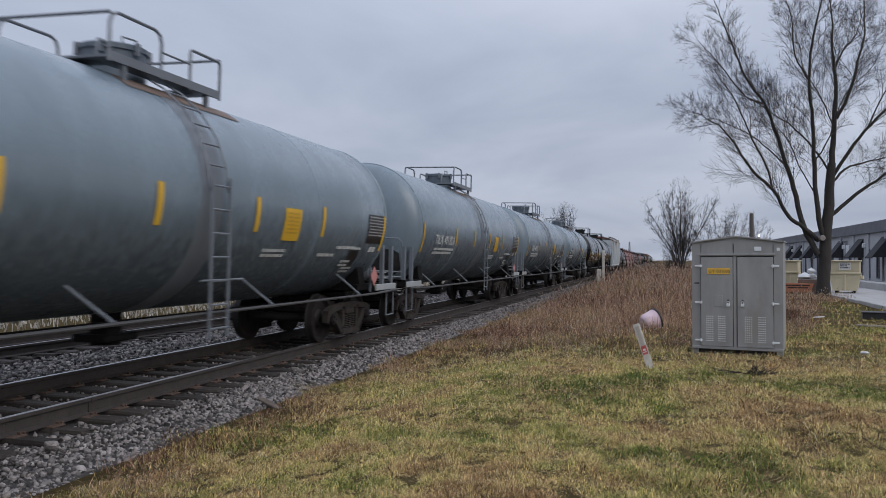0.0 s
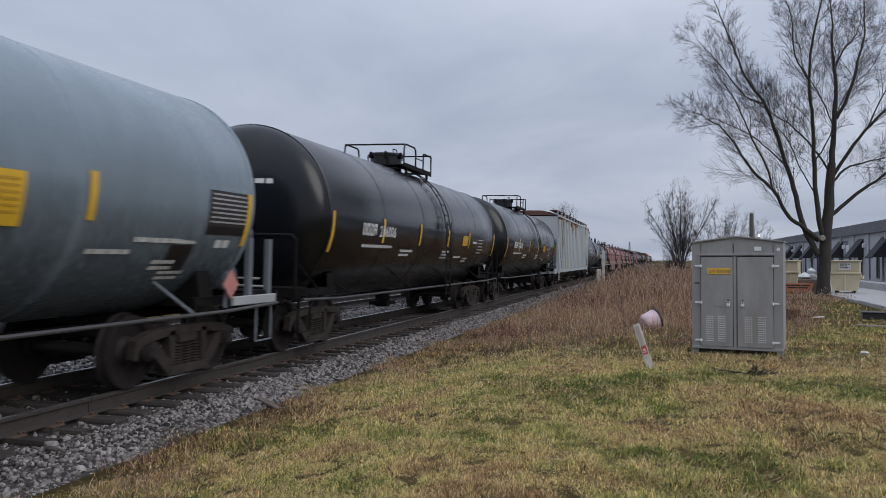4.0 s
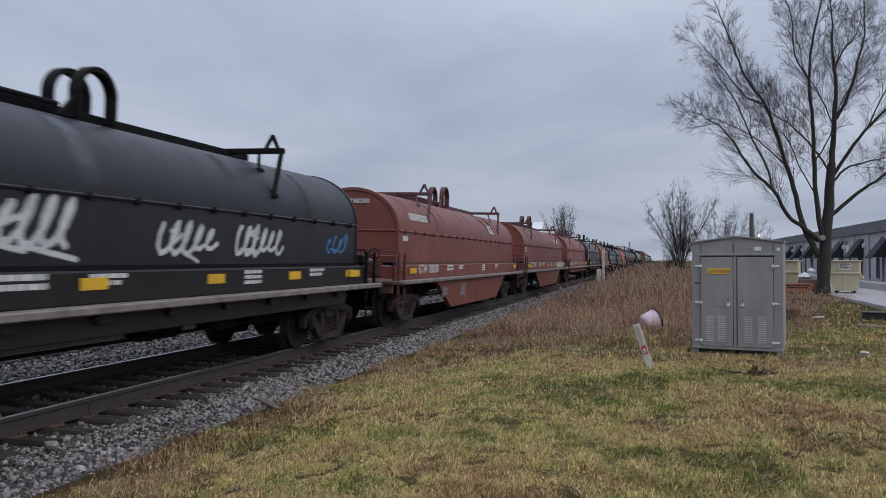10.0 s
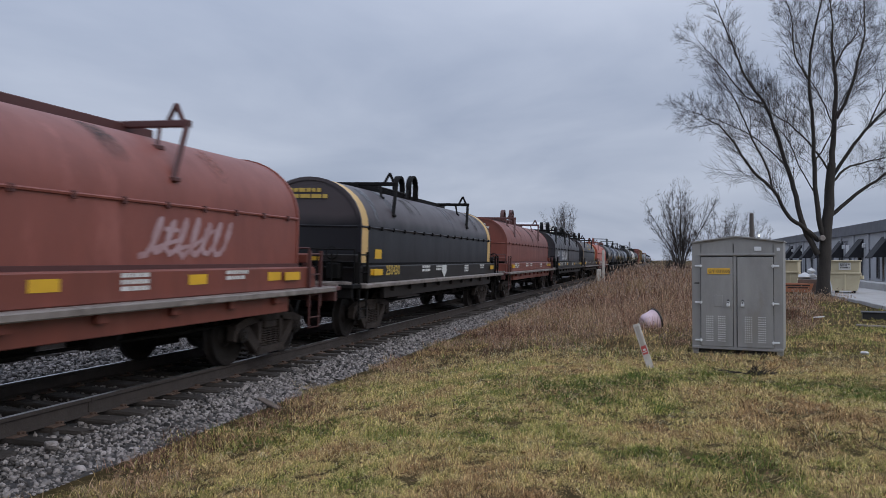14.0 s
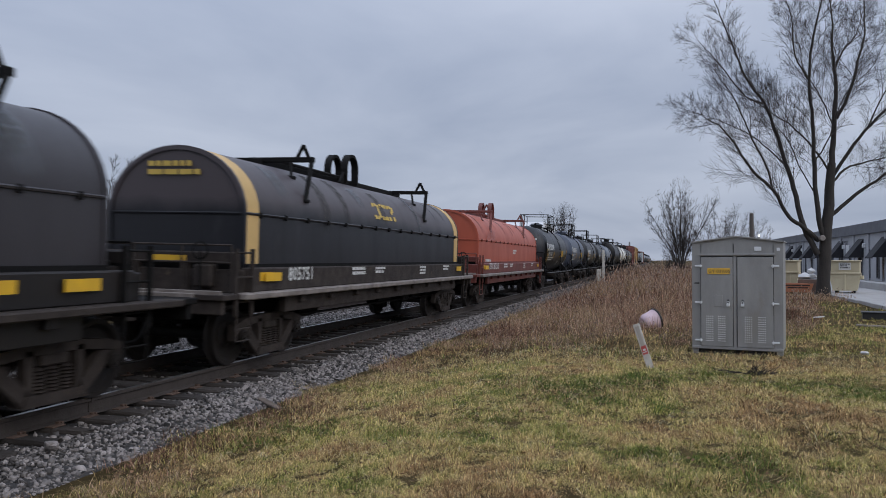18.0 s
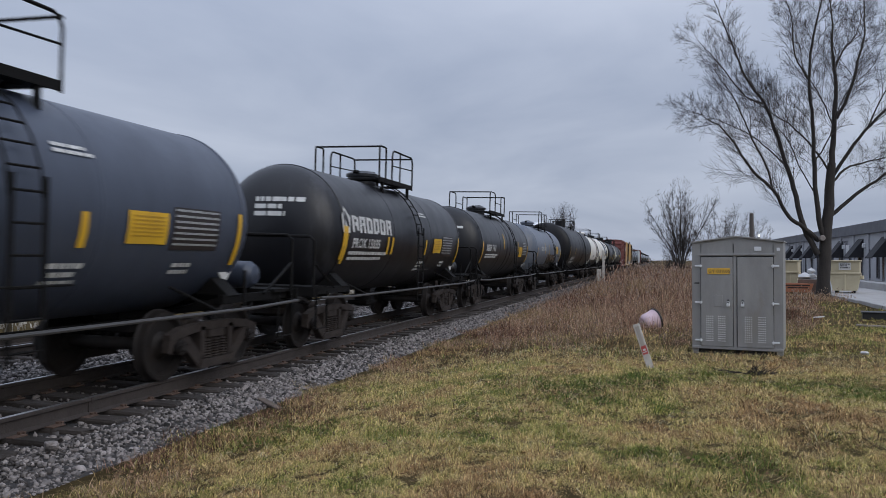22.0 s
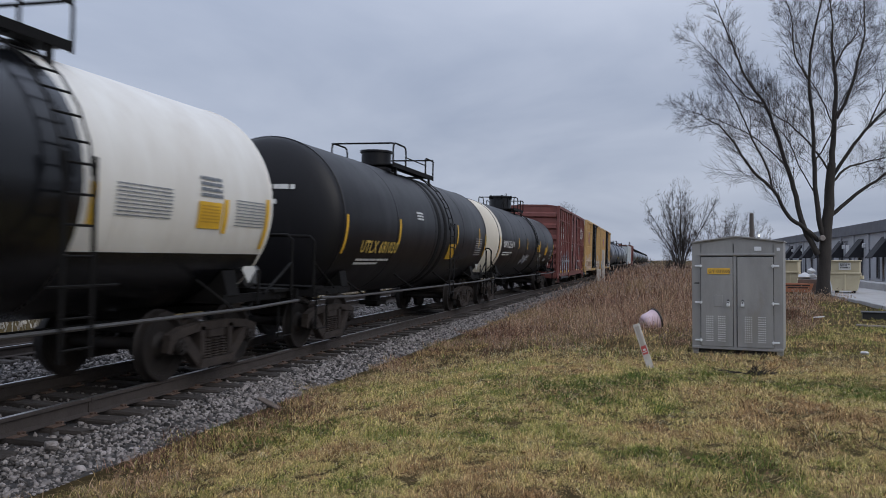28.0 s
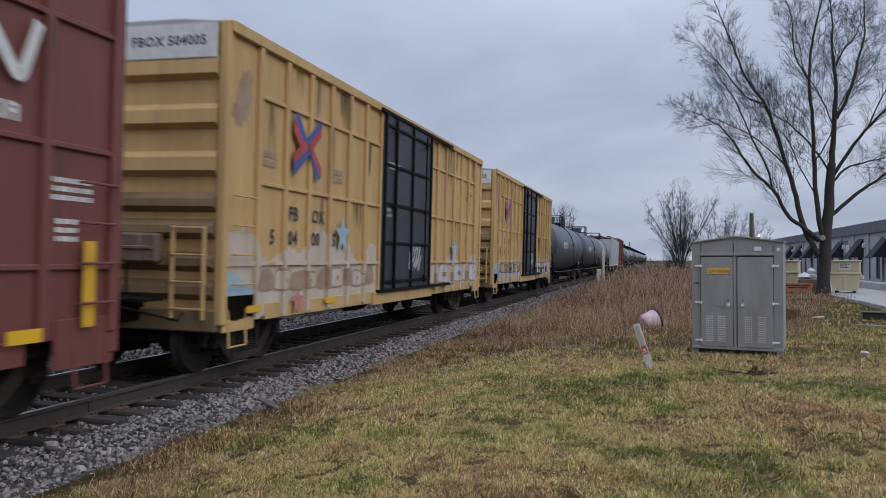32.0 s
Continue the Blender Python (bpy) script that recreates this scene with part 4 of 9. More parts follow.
def bubbles(body, x0, x1, z0, z1, n, seed, posts, w, fills, edge, belt, off=0.008):
    """A row of overlapping sprayed letter shapes, each with a dark edge, over posts and panels."""
    for i, (a, b, up, down) in enumerate(lumps(x0, x1, z0, z1, n, seed)):
        o = off + 0.004 * (i % 3)
        tagged(part("graffiti", draped(a - 0.035, b + 0.035, lambda x, f=up: f(x) + 0.035, lambda x, f=down: f(x) - 0.03, posts, w, o, seed + i, belt), edge, body), kind="stuff")
        tagged(part("graffiti", draped(a, b, up, down, posts, w, o + 0.002, seed + i, belt), fills[i % len(fills)], body), kind="stuff")
        c, hh = (a + b) / 2 + 0.06 * (b - a), up((a + b) / 2)
        tagged(part("graffiti", draped(c - 0.10 * (b - a), c + 0.08 * (b - a), lambda x, h=hh: z0 + (h - z0) * 0.62, lambda x, h=hh: z0 + (h - z0) * (0.40 if i % 2 else 0.12), posts, w, o + 0.004, seed + i, belt), edge, body), kind="stuff")


def mural(body, strokes, posts, w, fills, edge, haze=None, belt=None, cell=0.022, off=0.006, rim=0.05, half_post=0.055, deep=0.0685):
    """Broad sprayed strokes with a dark rim and a hazy shadow, laid in small cells over posts, belt and panels. Strokes: (points, half width)."""
    pts, rad = [], []
    for path, t in strokes:
        for (ax, az), (bx, bz) in zip(path, path[1:]):
            k = max(2, int(math.hypot(bx - ax, bz - az) / 0.03))
            pts += [(ax + (bx - ax) * i / k, az + (bz - az) * i / k) for i in range(k + 1)]
            rad += [t] * (k + 1)
    pts, rad = np.array(pts), np.array(rad)
    x0, x1 = pts[:, 0].min() - 0.3, pts[:, 0].max() + 0.3
    z0, z1 = pts[:, 1].min() - 0.2, pts[:, 1].max() + 0.25
    gx, gz = np.meshgrid(np.arange(x0, x1, cell), np.arange(z0, z1, cell), indexing="ij")
    near = np.full(gx.shape, 9.0)
    for (px, pz), t in zip(pts, rad):
        near = np.minimum(near, np.hypot(gx - px, gz - pz) - t)
    wav = np.array([[noise.noise(Vector((u * 1.7, 0, v * 2.6))) + 0.5 * noise.noise(Vector((u * 6, 3, v * 5))) for v in gz[0]] for u in gx[:, 0]])
    near = near + 0.02 * wav
    kind = np.where(near < 0, np.digitize(wav, (-0.22, 0.12)), np.where(near < rim, 3, np.where((near < rim + 0.16 + 0.10 * wav) & (wav > -0.2), 4, 9)))
    up = (gz[0] > 0.66)
    for i, pm in enumerate((*fills, edge, haze)):
        if pm is None:
            continue
        sel = np.argwhere((kind == i) & up[None, :])
        if not len(sel):
            continue
        u, v = gx[sel[:, 0], 0], gz[0, sel[:, 1]]
        proud = np.zeros(len(u))
        if belt:
            proud[np.abs(v - belt) < 0.045] = 0.046
        for q in posts:
            proud[np.abs(u - q) < half_post + cell / 2] = deep
        y = -w - proud - off
        h = cell / 2 + 0.0004
        co = np.stack([np.stack([u + a1 * h, y, v + b1 * h], 1) for a1, b1 in ((-1, -1), (1, -1), (1, 1), (-1, 1))], 1).reshape(-1, 3)
        me = raw_mesh("graffiti", pm, co, [np.array([[0, 1, 2, 3]]) + 4 * np.arange(len(u))[:, None]])
        tagged(part("graffiti", me, None, body, "sprayed pale blue and white graffiti shapes"), kind="stuff")


def rect(w, h):
    return [(0, 0), (w, 0), (w, h), (0, h)], [(0, 1, 2, 3)]


def ellipse(rx, rz, n=28):
    return [(rx * math.cos(2 * math.pi * i / n), rz * math.sin(2 * math.pi * i / n)) for i in range(n)], [tuple(range(n))]


def on_flat(flat, x, z, y, front=False):
    """A flat mark put on the camera's side (y) of a car, or, with front, on its leading end at x = y."""
    vs, fs = flat
    s = S()
    if front:
        return s.add([(y, x - a, z + b) for a, b in vs], fs)
    return s.add([(x + a, y, z + b) for a, b in vs], fs)


def on_tank(flat, x, z, r, zc):
    """A flat mark bent round the camera's side of a tank of radius r."""
    vs, fs = flat
    a0 = math.asin(max(-1, min(1, (z - zc) / r)))
    return S().add([(x + a, -r * math.cos(a0 + b / r), zc + r * math.sin(a0 + b / r)) for a, b in vs], fs)


def on_hood(flat, x, a0):
    """A flat mark bent over the camera's side of an arched coil hood, from the angle a0 up."""
    vs, fs = flat
    return S().add([(x + u, -1.172 * math.cos(a0 + v * 0.95), 2.28 + 1.012 * math.sin(a0 + v * 0.95)) for u, v in vs], fs)


def tank_patch(x0, x1, z0, z1, r, zc, n=6):
    """A curved panel on the camera's side of a tank."""
    a0, a1 = (math.asin(max(-0.999, min(0.999, (z - zc) / r))) for z in (z0, z1))
    vs, fs = [], []
    for i in range(n + 1):
        a = a0 + (a1 - a0) * i / n
        for q, x in ((r, x0), (r, x1)):
            vs.append((x, -q * math.cos(a), zc + q * math.sin(a)))
    fs = [(2 * i, 2 * i + 1, 2 * i + 3, 2 * i + 2) for i in range(n)]
    return S().add(vs, fs)


# ---------------------------------------------------------------- running gear shared by all cars
def make_wheelset():
    s = S()
    for sg in (-1, 1):
        prof = [(0.62, 0.10), (0.64, 0.14), (0.70, 0.14), (0.715, 0.36), (0.685, 0.40), (0.685, 0.482), (0.705, 0.484), (0.722, 0.462), (0.83, 0.452),
                (0.832, 0.395), (0.80, 0.38), (0.765, 0.345), (0.755, 0.19), (0.80, 0.15), (0.82, 0.12), (0.83, 0.0)]
        s.lathe([(sg * a, r) for a, r in (prof if sg > 0 else prof)], (0, 0, 0), "y", 36)
    s.cyl((0, -0.70, 0), (0, 0.70, 0), 0.085, 12)
    for sg in (-1, 1):
        s.cyl((0, sg * 0.82, 0), (0, sg * 1.09, 0), 0.105, 14)
        s.cyl((0, sg * 1.09, 0), (0, sg * 1.115, 0), 0.075, 10)
        for k in range(3):
            a = 2 * math.pi * k / 3
            s.cyl((0.05 * math.cos(a), sg * 1.11, 0.05 * math.sin(a)), (0.05 * math.cos(a), sg * 1.13, 0.05 * math.sin(a)), 0.016, 6)
    return s.mesh("wheelset", WHEEL_STEEL, 35)


def make_tread():
    s = S()
    for sg in (-1, 1):
        s.lathe([(sg * 0.724, 0.4635), (sg * 0.80, 0.4575)], (0, 0, 0), "y", 36)
    return s.mesh("tread", TREAD, 35)


def make_sideframe(sg):
    s = S()
    y0, y1 = sg * 0.93, sg * 1.06
    s.prism([(-1.10, 0.545), (-1.10, 0.62), (-0.82, 0.70), (-0.3, 0.74), (0.3, 0.74), (0.82, 0.70), (1.10, 0.62), (1.10, 0.545), (0.74, 0.59), (0.36, 0.63), (-0.36, 0.63), (-0.74, 0.59)], y0, y1)
    for k in (-1, 1):
        s.prism([(k * a, b) for a, b in ((1.10, 0.55), (1.13, 0.40), (1.06, 0.36), (1.02, 0.50), (0.76, 0.50), (0.73, 0.58))], sg * 0.94, sg * 1.05)
        s.prism([(k * a, b) for a, b in ((0.80, 0.56), (0.70, 0.58), (0.36, 0.28), (0.30, 0.11), (0.44, 0.12), (0.50, 0.19), (0.80, 0.44))], y0, y1)
        s.prism([(k * a, b) for a, b in ((0.30, 0.18), (0.39, 0.18), (0.42, 0.68), (0.30, 0.68))], y0, y1)
    s.prism([(-0.46, 0.12), (0.46, 0.12), (0.40, 0.235), (-0.40, 0.235)], sg * 0.90, sg * 1.09)
    return s.mesh("sideframe", FRAME_STEEL, 30)


def make_spring():
    prof = [(0.235, 0.0)]
    for i in range(7):
        z = 0.24 + i * 0.037
        prof += [(z, 0.062), (z + 0.011, 0.082), (z + 0.022, 0.062), (z + 0.029, 0.052)]
    prof.append((0.505, 0.0))
    return S().lathe(prof, (0, 0, 0), "z", 10).mesh("coil_spring", FRAME_STEEL, 40)


ME_WHEELSET, ME_TREAD = make_wheelset(), make_tread()
ME_SIDE = {sg: make_sideframe(sg) for sg in (-1, 1)}
ME_SPRING = make_spring()
ME_BOLSTER = S().box((0, 0, 0.57), (0.40, 2.12, 0.13), 0.02).box((0, 0, 0.66), (0.36, 1.3, 0.14), 0.02).box((0.55, 0, 0.42), (0.08, 1.5, 0.12)).box((-0.55, 0, 0.42), (0.08, 1.5, 0.12)).mesh("truck", FRAME_STEEL)
ME_SHOE = S().prism([(-0.05, 0.30), (0.0, 0.28), (0.03, 0.45), (0.0, 0.62), (-0.05, 0.60)], -0.05, 0.05).mesh("brake_shoe", FRAME_STEEL)


def add_truck(car, x):
    t = part("truck", ME_BOLSTER, None, car, "cast steel freight truck with coil springs", m=pose(x, 0, 0))
    for sg in (-1, 1):
        part("sideframe", ME_SIDE[sg], None, t)
        for dx in (-0.19, 0.0, 0.19):
            part("coil_spring", ME_SPRING, None, t, m=pose(dx, sg, 0))
    for k in (-0.889, 0.889):
        w = part("wheelset", ME_WHEELSET, None, t, m=pose(k, 0, 0.457))
        WHEELSETS.append((w, k, car))
        for y in (-0.75, 0.75):
            part("brake_shoe", ME_SHOE, None, t, m=pose(k * 0.42, y, 0, 0, 0, 0 if k > 0 else 180))
    return t


ME_COUPLER = (S().box((0.36, 0, 0.88), (0.72, 0.16, 0.18), 0.02).prism([(0.02, -0.10), (-0.20, -0.19), (-0.22, -0.06), (-0.10, 0.0), (-0.20, 0.12), (-0.10, 0.19), (0.04, 0.14)], 0.74, 1.02, "z")
              .cyl((-0.13, -0.12, 0.68), (-0.13, -0.12, 1.06), 0.05, 8).box((0.12, 0, 1.05), (0.10, 0.05, 0.12))).mesh("coupler", FRAME_STEEL)
ME_HOSE = S().tube([(0.25, -0.33, 0.82), (0.14, -0.34, 0.74), (0.06, -0.33, 0.58), (0.0, -0.26, 0.47), (-0.10, -0.16, 0.45)], 0.026, 8).box((-0.13, -0.14, 0.45), (0.10, 0.06, 0.07), 0.01).mesh("brake_hose", STEEL_DARK)


def add_ends(car, half):
    """A coupler, air hose and uncoupling lever at each end."""
    for k in (-1, 1):
        m = pose(k * half, 0, 0, 0, 0, 0 if k < 0 else 180)
        part("coupler", ME_COUPLER, None, car, m=m)
        part("brake_hose", ME_HOSE, None, car, m=m)
        part("uncoupling_lever", S().tube([(0.45, -1.35, 0.95), (0.42, -1.3, 0.84), (0.38, -0.5, 0.98), (0.14, -0.06, 1.14)], 0.016, 6), STEEL_DARK, car, m=m)


def ladder(car, pm, x, y, z0, z1, w=0.42, step=0.30, r=0.014):
    """A ladder in the plane y: two stiles, and each rung a piece of its own."""
    lad = part("ladder", S().box((x - w / 2, y, (z0 + z1) / 2), (0.055, 0.02, z1 - z0)), pm, car)
    part("stile", S().box((x + w / 2, y, (z0 + z1) / 2), (0.055, 0.02, z1 - z0)), pm, lad)
    rung = S().cyl((-w / 2, 0, 0), (w / 2, 0, 0), r, 6).mesh("rung", pm)
    z = z0 + 0.12
    while z < z1 - 0.04:
        part("rung", rung, None, lad, m=pose(x, y, z))
        z += step
    return lad


# ---------------------------------------------------------------- tank cars
def tank_shell(a, b, r, zc, bulge, seg=64):
    prof = []
    for i in range(11):
        t = radians(90 * i / 10)
        prof.append((a - bulge * math.cos(t), r * math.sin(t)))
    rings = max(2, int((b - a) / 2.2))
    prof += [(a + (b - a) * i / rings, r) for i in range(1, rings)]
    for i in range(11):
        t = radians(90 - 90 * i / 10)
        prof.append((b + bulge * math.cos(t), r * math.sin(t)))
    prof[0], prof[-1] = (prof[0][0], 0.0), (prof[-1][0], 0.0)
    return S().lathe(prof, (0, 0, zc), "x", seg)


def bent_rail(x0, x1, y, z0, z1, c=0.14, r=0.022):
    """A handrail hoop: up at x0, along, and down at x1, with rounded corners."""
    s = 1 if x1 > x0 else -1
    pts = [(x0, y, z0), (x0, y, z1 - c), (x0 + s * c * 0.3, y, z1 - c * 0.3), (x0 + s * c, y, z1), (x1 - s * c, y, z1), (x1 - s * c * 0.3, y, z1 - c * 0.3), (x1, y, z1 - c), (x1, y, z0)]
    return S().tube(pts, r, 7)


def tank_car(s0, s1, a, b, label, body, r=1.54, zc=2.41, bulge=0.5, dome="drum", dx=0.0, plat=(-0.92, 1.52), lx=0.0, rail_paint=None, strips=(), bands=(), heads=None,
             brace=None, tall_posts=False, plate_x=None, stencils=(), words=(), cabin=True, rail_style=0, dome_paint=None, rh=0.50, dome_size=(0.42, 0.37)):
    """s0, s1: couplers; a, b: where the straight shell begins and ends along the train; all marks are given from the car's middle."""
    mid = (s0 + s1) / 2
    half = (s1 - s0) / 2
    a, b = a - mid, b - mid
    car = thing("tank_car", label, "tank car", "freight train")
    rail_paint, brace = rail_paint or STEEL_DARK, brace or P_AIR
    tank = part("tank", tank_shell(a, b, r, zc, bulge), body, car)
    for k in (a, b):
        part("weld_ring", S().lathe([(k - 0.03, r + 0.002), (k - 0.02, r + 0.012), (k + 0.02, r + 0.012), (k + 0.03, r + 0.002)], (0, 0, zc), "x", 64), body, tank)
    n = max(2, round((b - a) / 3))
    for i in range(1, n):
        x = a + (b - a) * i / n
        part("weld_seam", S().lathe([(x - 0.018, r + 0.001), (x, r + 0.006), (x + 0.018, r + 0.001)], (0, 0, zc), "x", 64), body, tank)
    if heads:
        for k, e in ((a, -1), (b, 1)):
            prof = [(k + e * (bulge + 0.012) * math.cos(radians(9 * i)), (r + 0.006) * math.sin(radians(9 * i))) for i in range(11)]
            prof[0] = (prof[0][0], 0.0)
            prof = prof if e < 0 else list(reversed(prof))
            part("head_cover", S().lathe(prof, (0, 0, zc), "x", 64), heads, tank, "cream-painted tank head")
    for x0, x1, pm, z0, z1 in bands:
        if z0 is None:
            part("painted_band", S().lathe([(x0, r + 0.004), (x0 + 0.01, r + 0.007), (x1 - 0.01, r + 0.007), (x1, r + 0.004)], (0, 0, zc), "x", 64), pm, tank)
        else:
            part("painted_panel", tank_patch(x0, x1, z0, z1, r + 0.008, zc, 10), pm, tank)
    # a near-black patch with a ragged top, low on both heads
    if tall_posts:
        for e, k in ((a, -1), (b, 1)):
            rnd = random.Random(int(s0) + k)
            vs, m = [], 16
            for i in range(m + 1):
                y = -1.05 + 2.1 * i / m
                top = zc - 0.35 - 0.25 * abs(y) + rnd.uniform(-0.14, 0.14)
                for j in range(7):
                    z = top + (zc - math.sqrt(max(0.01, (r * 0.96) ** 2 - y * y)) - top) * j / 6
                    vs.append((e + k * ((bulge + 0.012) * math.sqrt(max(0.0, 1 - (y * y + (z - zc) ** 2) / (r * r))) + 0.008), y, z))
            part("dirt_stain", S().add(vs, [(7 * i + j, 7 * i + j + 1, 7 * i + j + 8, 7 * i + j + 7) for i in range(m) for j in range(6)]), P_HEAD_BLACK, tank, "ragged near-black patch low on the tank head")
    # a streaked layer, darker towards the bottom of the shell
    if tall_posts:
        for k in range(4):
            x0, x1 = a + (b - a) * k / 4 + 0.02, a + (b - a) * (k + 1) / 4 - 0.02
            part("dirt_stain", tank_patch(x0, x1, zc - r * 0.97, zc + (0.10, -0.10, 0.02, -0.16)[k], r + 0.004, zc, 14), LOW_DARK, tank, "darker tone towards the bottom of the shell")
    # stub sills, draft plates, bolsters and tank cradles
    ti = half - 2.05
    for k in (-1, 1):
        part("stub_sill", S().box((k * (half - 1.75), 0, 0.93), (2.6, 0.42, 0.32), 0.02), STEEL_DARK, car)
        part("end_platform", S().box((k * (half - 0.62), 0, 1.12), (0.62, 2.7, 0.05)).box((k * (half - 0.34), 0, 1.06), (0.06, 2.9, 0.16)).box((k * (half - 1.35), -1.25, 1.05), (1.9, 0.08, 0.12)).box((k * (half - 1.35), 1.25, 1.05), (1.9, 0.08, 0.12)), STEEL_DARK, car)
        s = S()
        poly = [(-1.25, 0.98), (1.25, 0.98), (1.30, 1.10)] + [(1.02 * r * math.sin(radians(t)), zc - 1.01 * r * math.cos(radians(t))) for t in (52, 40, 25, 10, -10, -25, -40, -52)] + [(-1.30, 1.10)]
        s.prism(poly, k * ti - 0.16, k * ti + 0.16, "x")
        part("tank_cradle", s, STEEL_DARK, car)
        add_truck(car, k * ti)
        # end railing: hoops beside the coupler and grab posts at the corners
        e = k * (half - 0.42)
        for y in (-1.38, 1.38):
            if tall_posts:
                for d in (0.04, 0.62):
                    part("end_post", S().box((e - k * d, y, 1.46), (0.10, 0.012, 0.90), 0.004).box((e - k * d - 0.045, y * 0.975, 1.46), (0.012, 0.07, 0.90)).box((e - k * d + 0.045, y * 0.975, 1.46), (0.012, 0.07, 0.90)), rail_paint, car)
                part("platform_edge", S().box((e - k * 0.55, y * 1.03, 1.03), (1.25, 0.05, 0.13), 0.01), P_GREYROOF, car, "pale grey platform edge")
                for z in (1.20, 1.32):
                    part("cross_pipe", S().cyl((e - k * (0.1 + z - 1.2), -1.3, z), (e - k * (0.1 + z - 1.2), 1.3, z), 0.016, 6), P_GREYROOF, car) if y < 0 else None
            else:
                part("end_brace", S().cyl((e - k * 0.02, y, 1.55), (e - k * 0.9, y, 1.10), 0.022, 6), rail_paint, car)
            part("stirrup", S().tube([(e - k * 0.05, y * 1.03, 1.05), (e - k * 0.05, y * 1.03, 0.42), (e - k * 0.5, y * 1.03, 0.42), (e - k * 0.5, y * 1.03, 1.05)], 0.02, 6), rail_paint, car)
        if tall_posts:
            part("end_railing", S().tube([(e - k * 0.3, -1.2, 1.1), (e - k * 0.3, -1.2, 2.02), (e - k * 0.3, -1.12, 2.1), (e - k * 0.3, 1.12, 2.1), (e - k * 0.3, 1.2, 2.02), (e - k * 0.3, 1.2, 1.1)], 0.020, 7), rail_paint, car)
        else:
            part("end_railing", S().tube([(e, -1.38, 1.05), (e, -1.38, 1.92), (e, -1.30, 2.0), (e, 1.30, 2.0), (e, 1.38, 1.92), (e, 1.38, 1.05)], 0.026, 7), rail_paint, car)
            part("end_post", S().cyl((e, 0.45, 1.1), (e, 0.45, 2.0), 0.02, 6), rail_paint, car)
    add_ends(car, half)
    # side handrail along the sill with sloping braces up to the tank
    for y in (-1.52, 1.52):
        sg = -1 if y < 0 else 1
        part("side_rail", S().tube([(-half + 0.45, y, 0.96), (-half + 1.9, y, 0.92), (half - 1.9, y, 0.92), (half - 0.45, y, 0.96)], 0.024, 8), RAIL_PIPE, car)
        m = 4 if b - a > 11 else 2
        for i in range(m):
            x = (i - (m - 1) / 2) * (b - a) * 0.80 / max(1, m - 1)
            an = radians(-44)
            part("brace", S().tube([(x, y, 0.92), (x - 0.30, sg * (r + 0.02) * math.cos(an), zc + (r + 0.02) * math.sin(an))], 0.020, 6), STEEL_DARK if not tall_posts else P_MIDGREY, car)
    part("bottom_outlet", S().cyl((dx, 0, zc - r - 0.42), (dx, 0, zc - r + 0.05), 0.20, 12).box((dx, 0, zc - r - 0.32), (0.7, 0.5, 0.10), 0.02), STEEL_DARK, car)
    part("brake_gear", S().cyl((a + 2.6, 0.55, 0.86), (a + 3.3, 0.55, 0.86), 0.17, 12).cyl((a + 1.2, -0.35, 0.78), (b - 1.2, -0.35, 0.78), 0.02, 6).box((a + 3.9, 0.4, 0.88), (0.3, 0.4, 0.3), 0.03), STEEL_DARK, car)
    part("pipe_run", S().tube([(-half + 1.5, 0.3, 0.72), (a + 2, 0.3, 0.68), (b - 2, 0.3, 0.68), (half - 1.5, 0.3, 0.72)], 0.02, 6), STEEL_DARK, car)
    # ladders, both sides, with curved upper rungs
    for sg in (-1, 1):
        yl = sg * (r + 0.13)
        lad = ladder(car, rail_paint, lx, yl, 0.62, zc + 0.25)
        rung = S().cyl((-0.21, 0, 0), (0.21, 0, 0), 0.013, 6).mesh("rung", rail_paint)
        for t in (14, 24, 34, 44, 54):
            part("rung", rung, None, lad, m=pose(lx, sg * (r + 0.09) * math.cos(radians(t)), zc + (r + 0.09) * math.sin(radians(t))))
        for k in (-0.21, 0.21):
            part("stile", S().tube([(lx + k, sg * (r + 0.10) * math.cos(radians(t)), zc + (r + 0.10) * math.sin(radians(t))) for t in (2, 14, 28, 42, 56, 66)], 0.014, 5), rail_paint, lad)
        part("grab_rail", S().tube([(lx - 0.42, yl, 1.35), (lx + 0.6, yl, 1.35)], 0.014, 6), rail_paint, lad)
    # top platform, railing and manway
    x0, x1 = dx + plat[0], dx + plat[1]
    zp = zc + r + 0.06
    for y in (-0.62, 0.62):
        sgn = -1 if y < 0 else 1
        part("walkway", S().box(((x0 + x1) / 2, y, zp - 0.03), (x1 - x0, 0.34, 0.03)).box(((x0 + x1) / 2, y + sgn * 0.18, zp - 0.03), (x1 - x0, 0.03, 0.11)), rail_paint, car)
        for k in (x0 + 0.3, x1 - 0.3):
            part("walkway_bracket", S().prism([(sgn * 0.80, zp - 0.04), (sgn * 0.74, zp - 0.04), (sgn * 0.74, zp - 0.28), (sgn * 0.80, zp - 0.34)], k - 0.03, k + 0.03, "x"), rail_paint, car)
    for k in (x0 + 0.2, x1 - 0.2):
        part("walkway", S().box((k, 0, zp - 0.032), (0.4, 0.90, 0.03)), rail_paint, car)
    zt = zp + rh
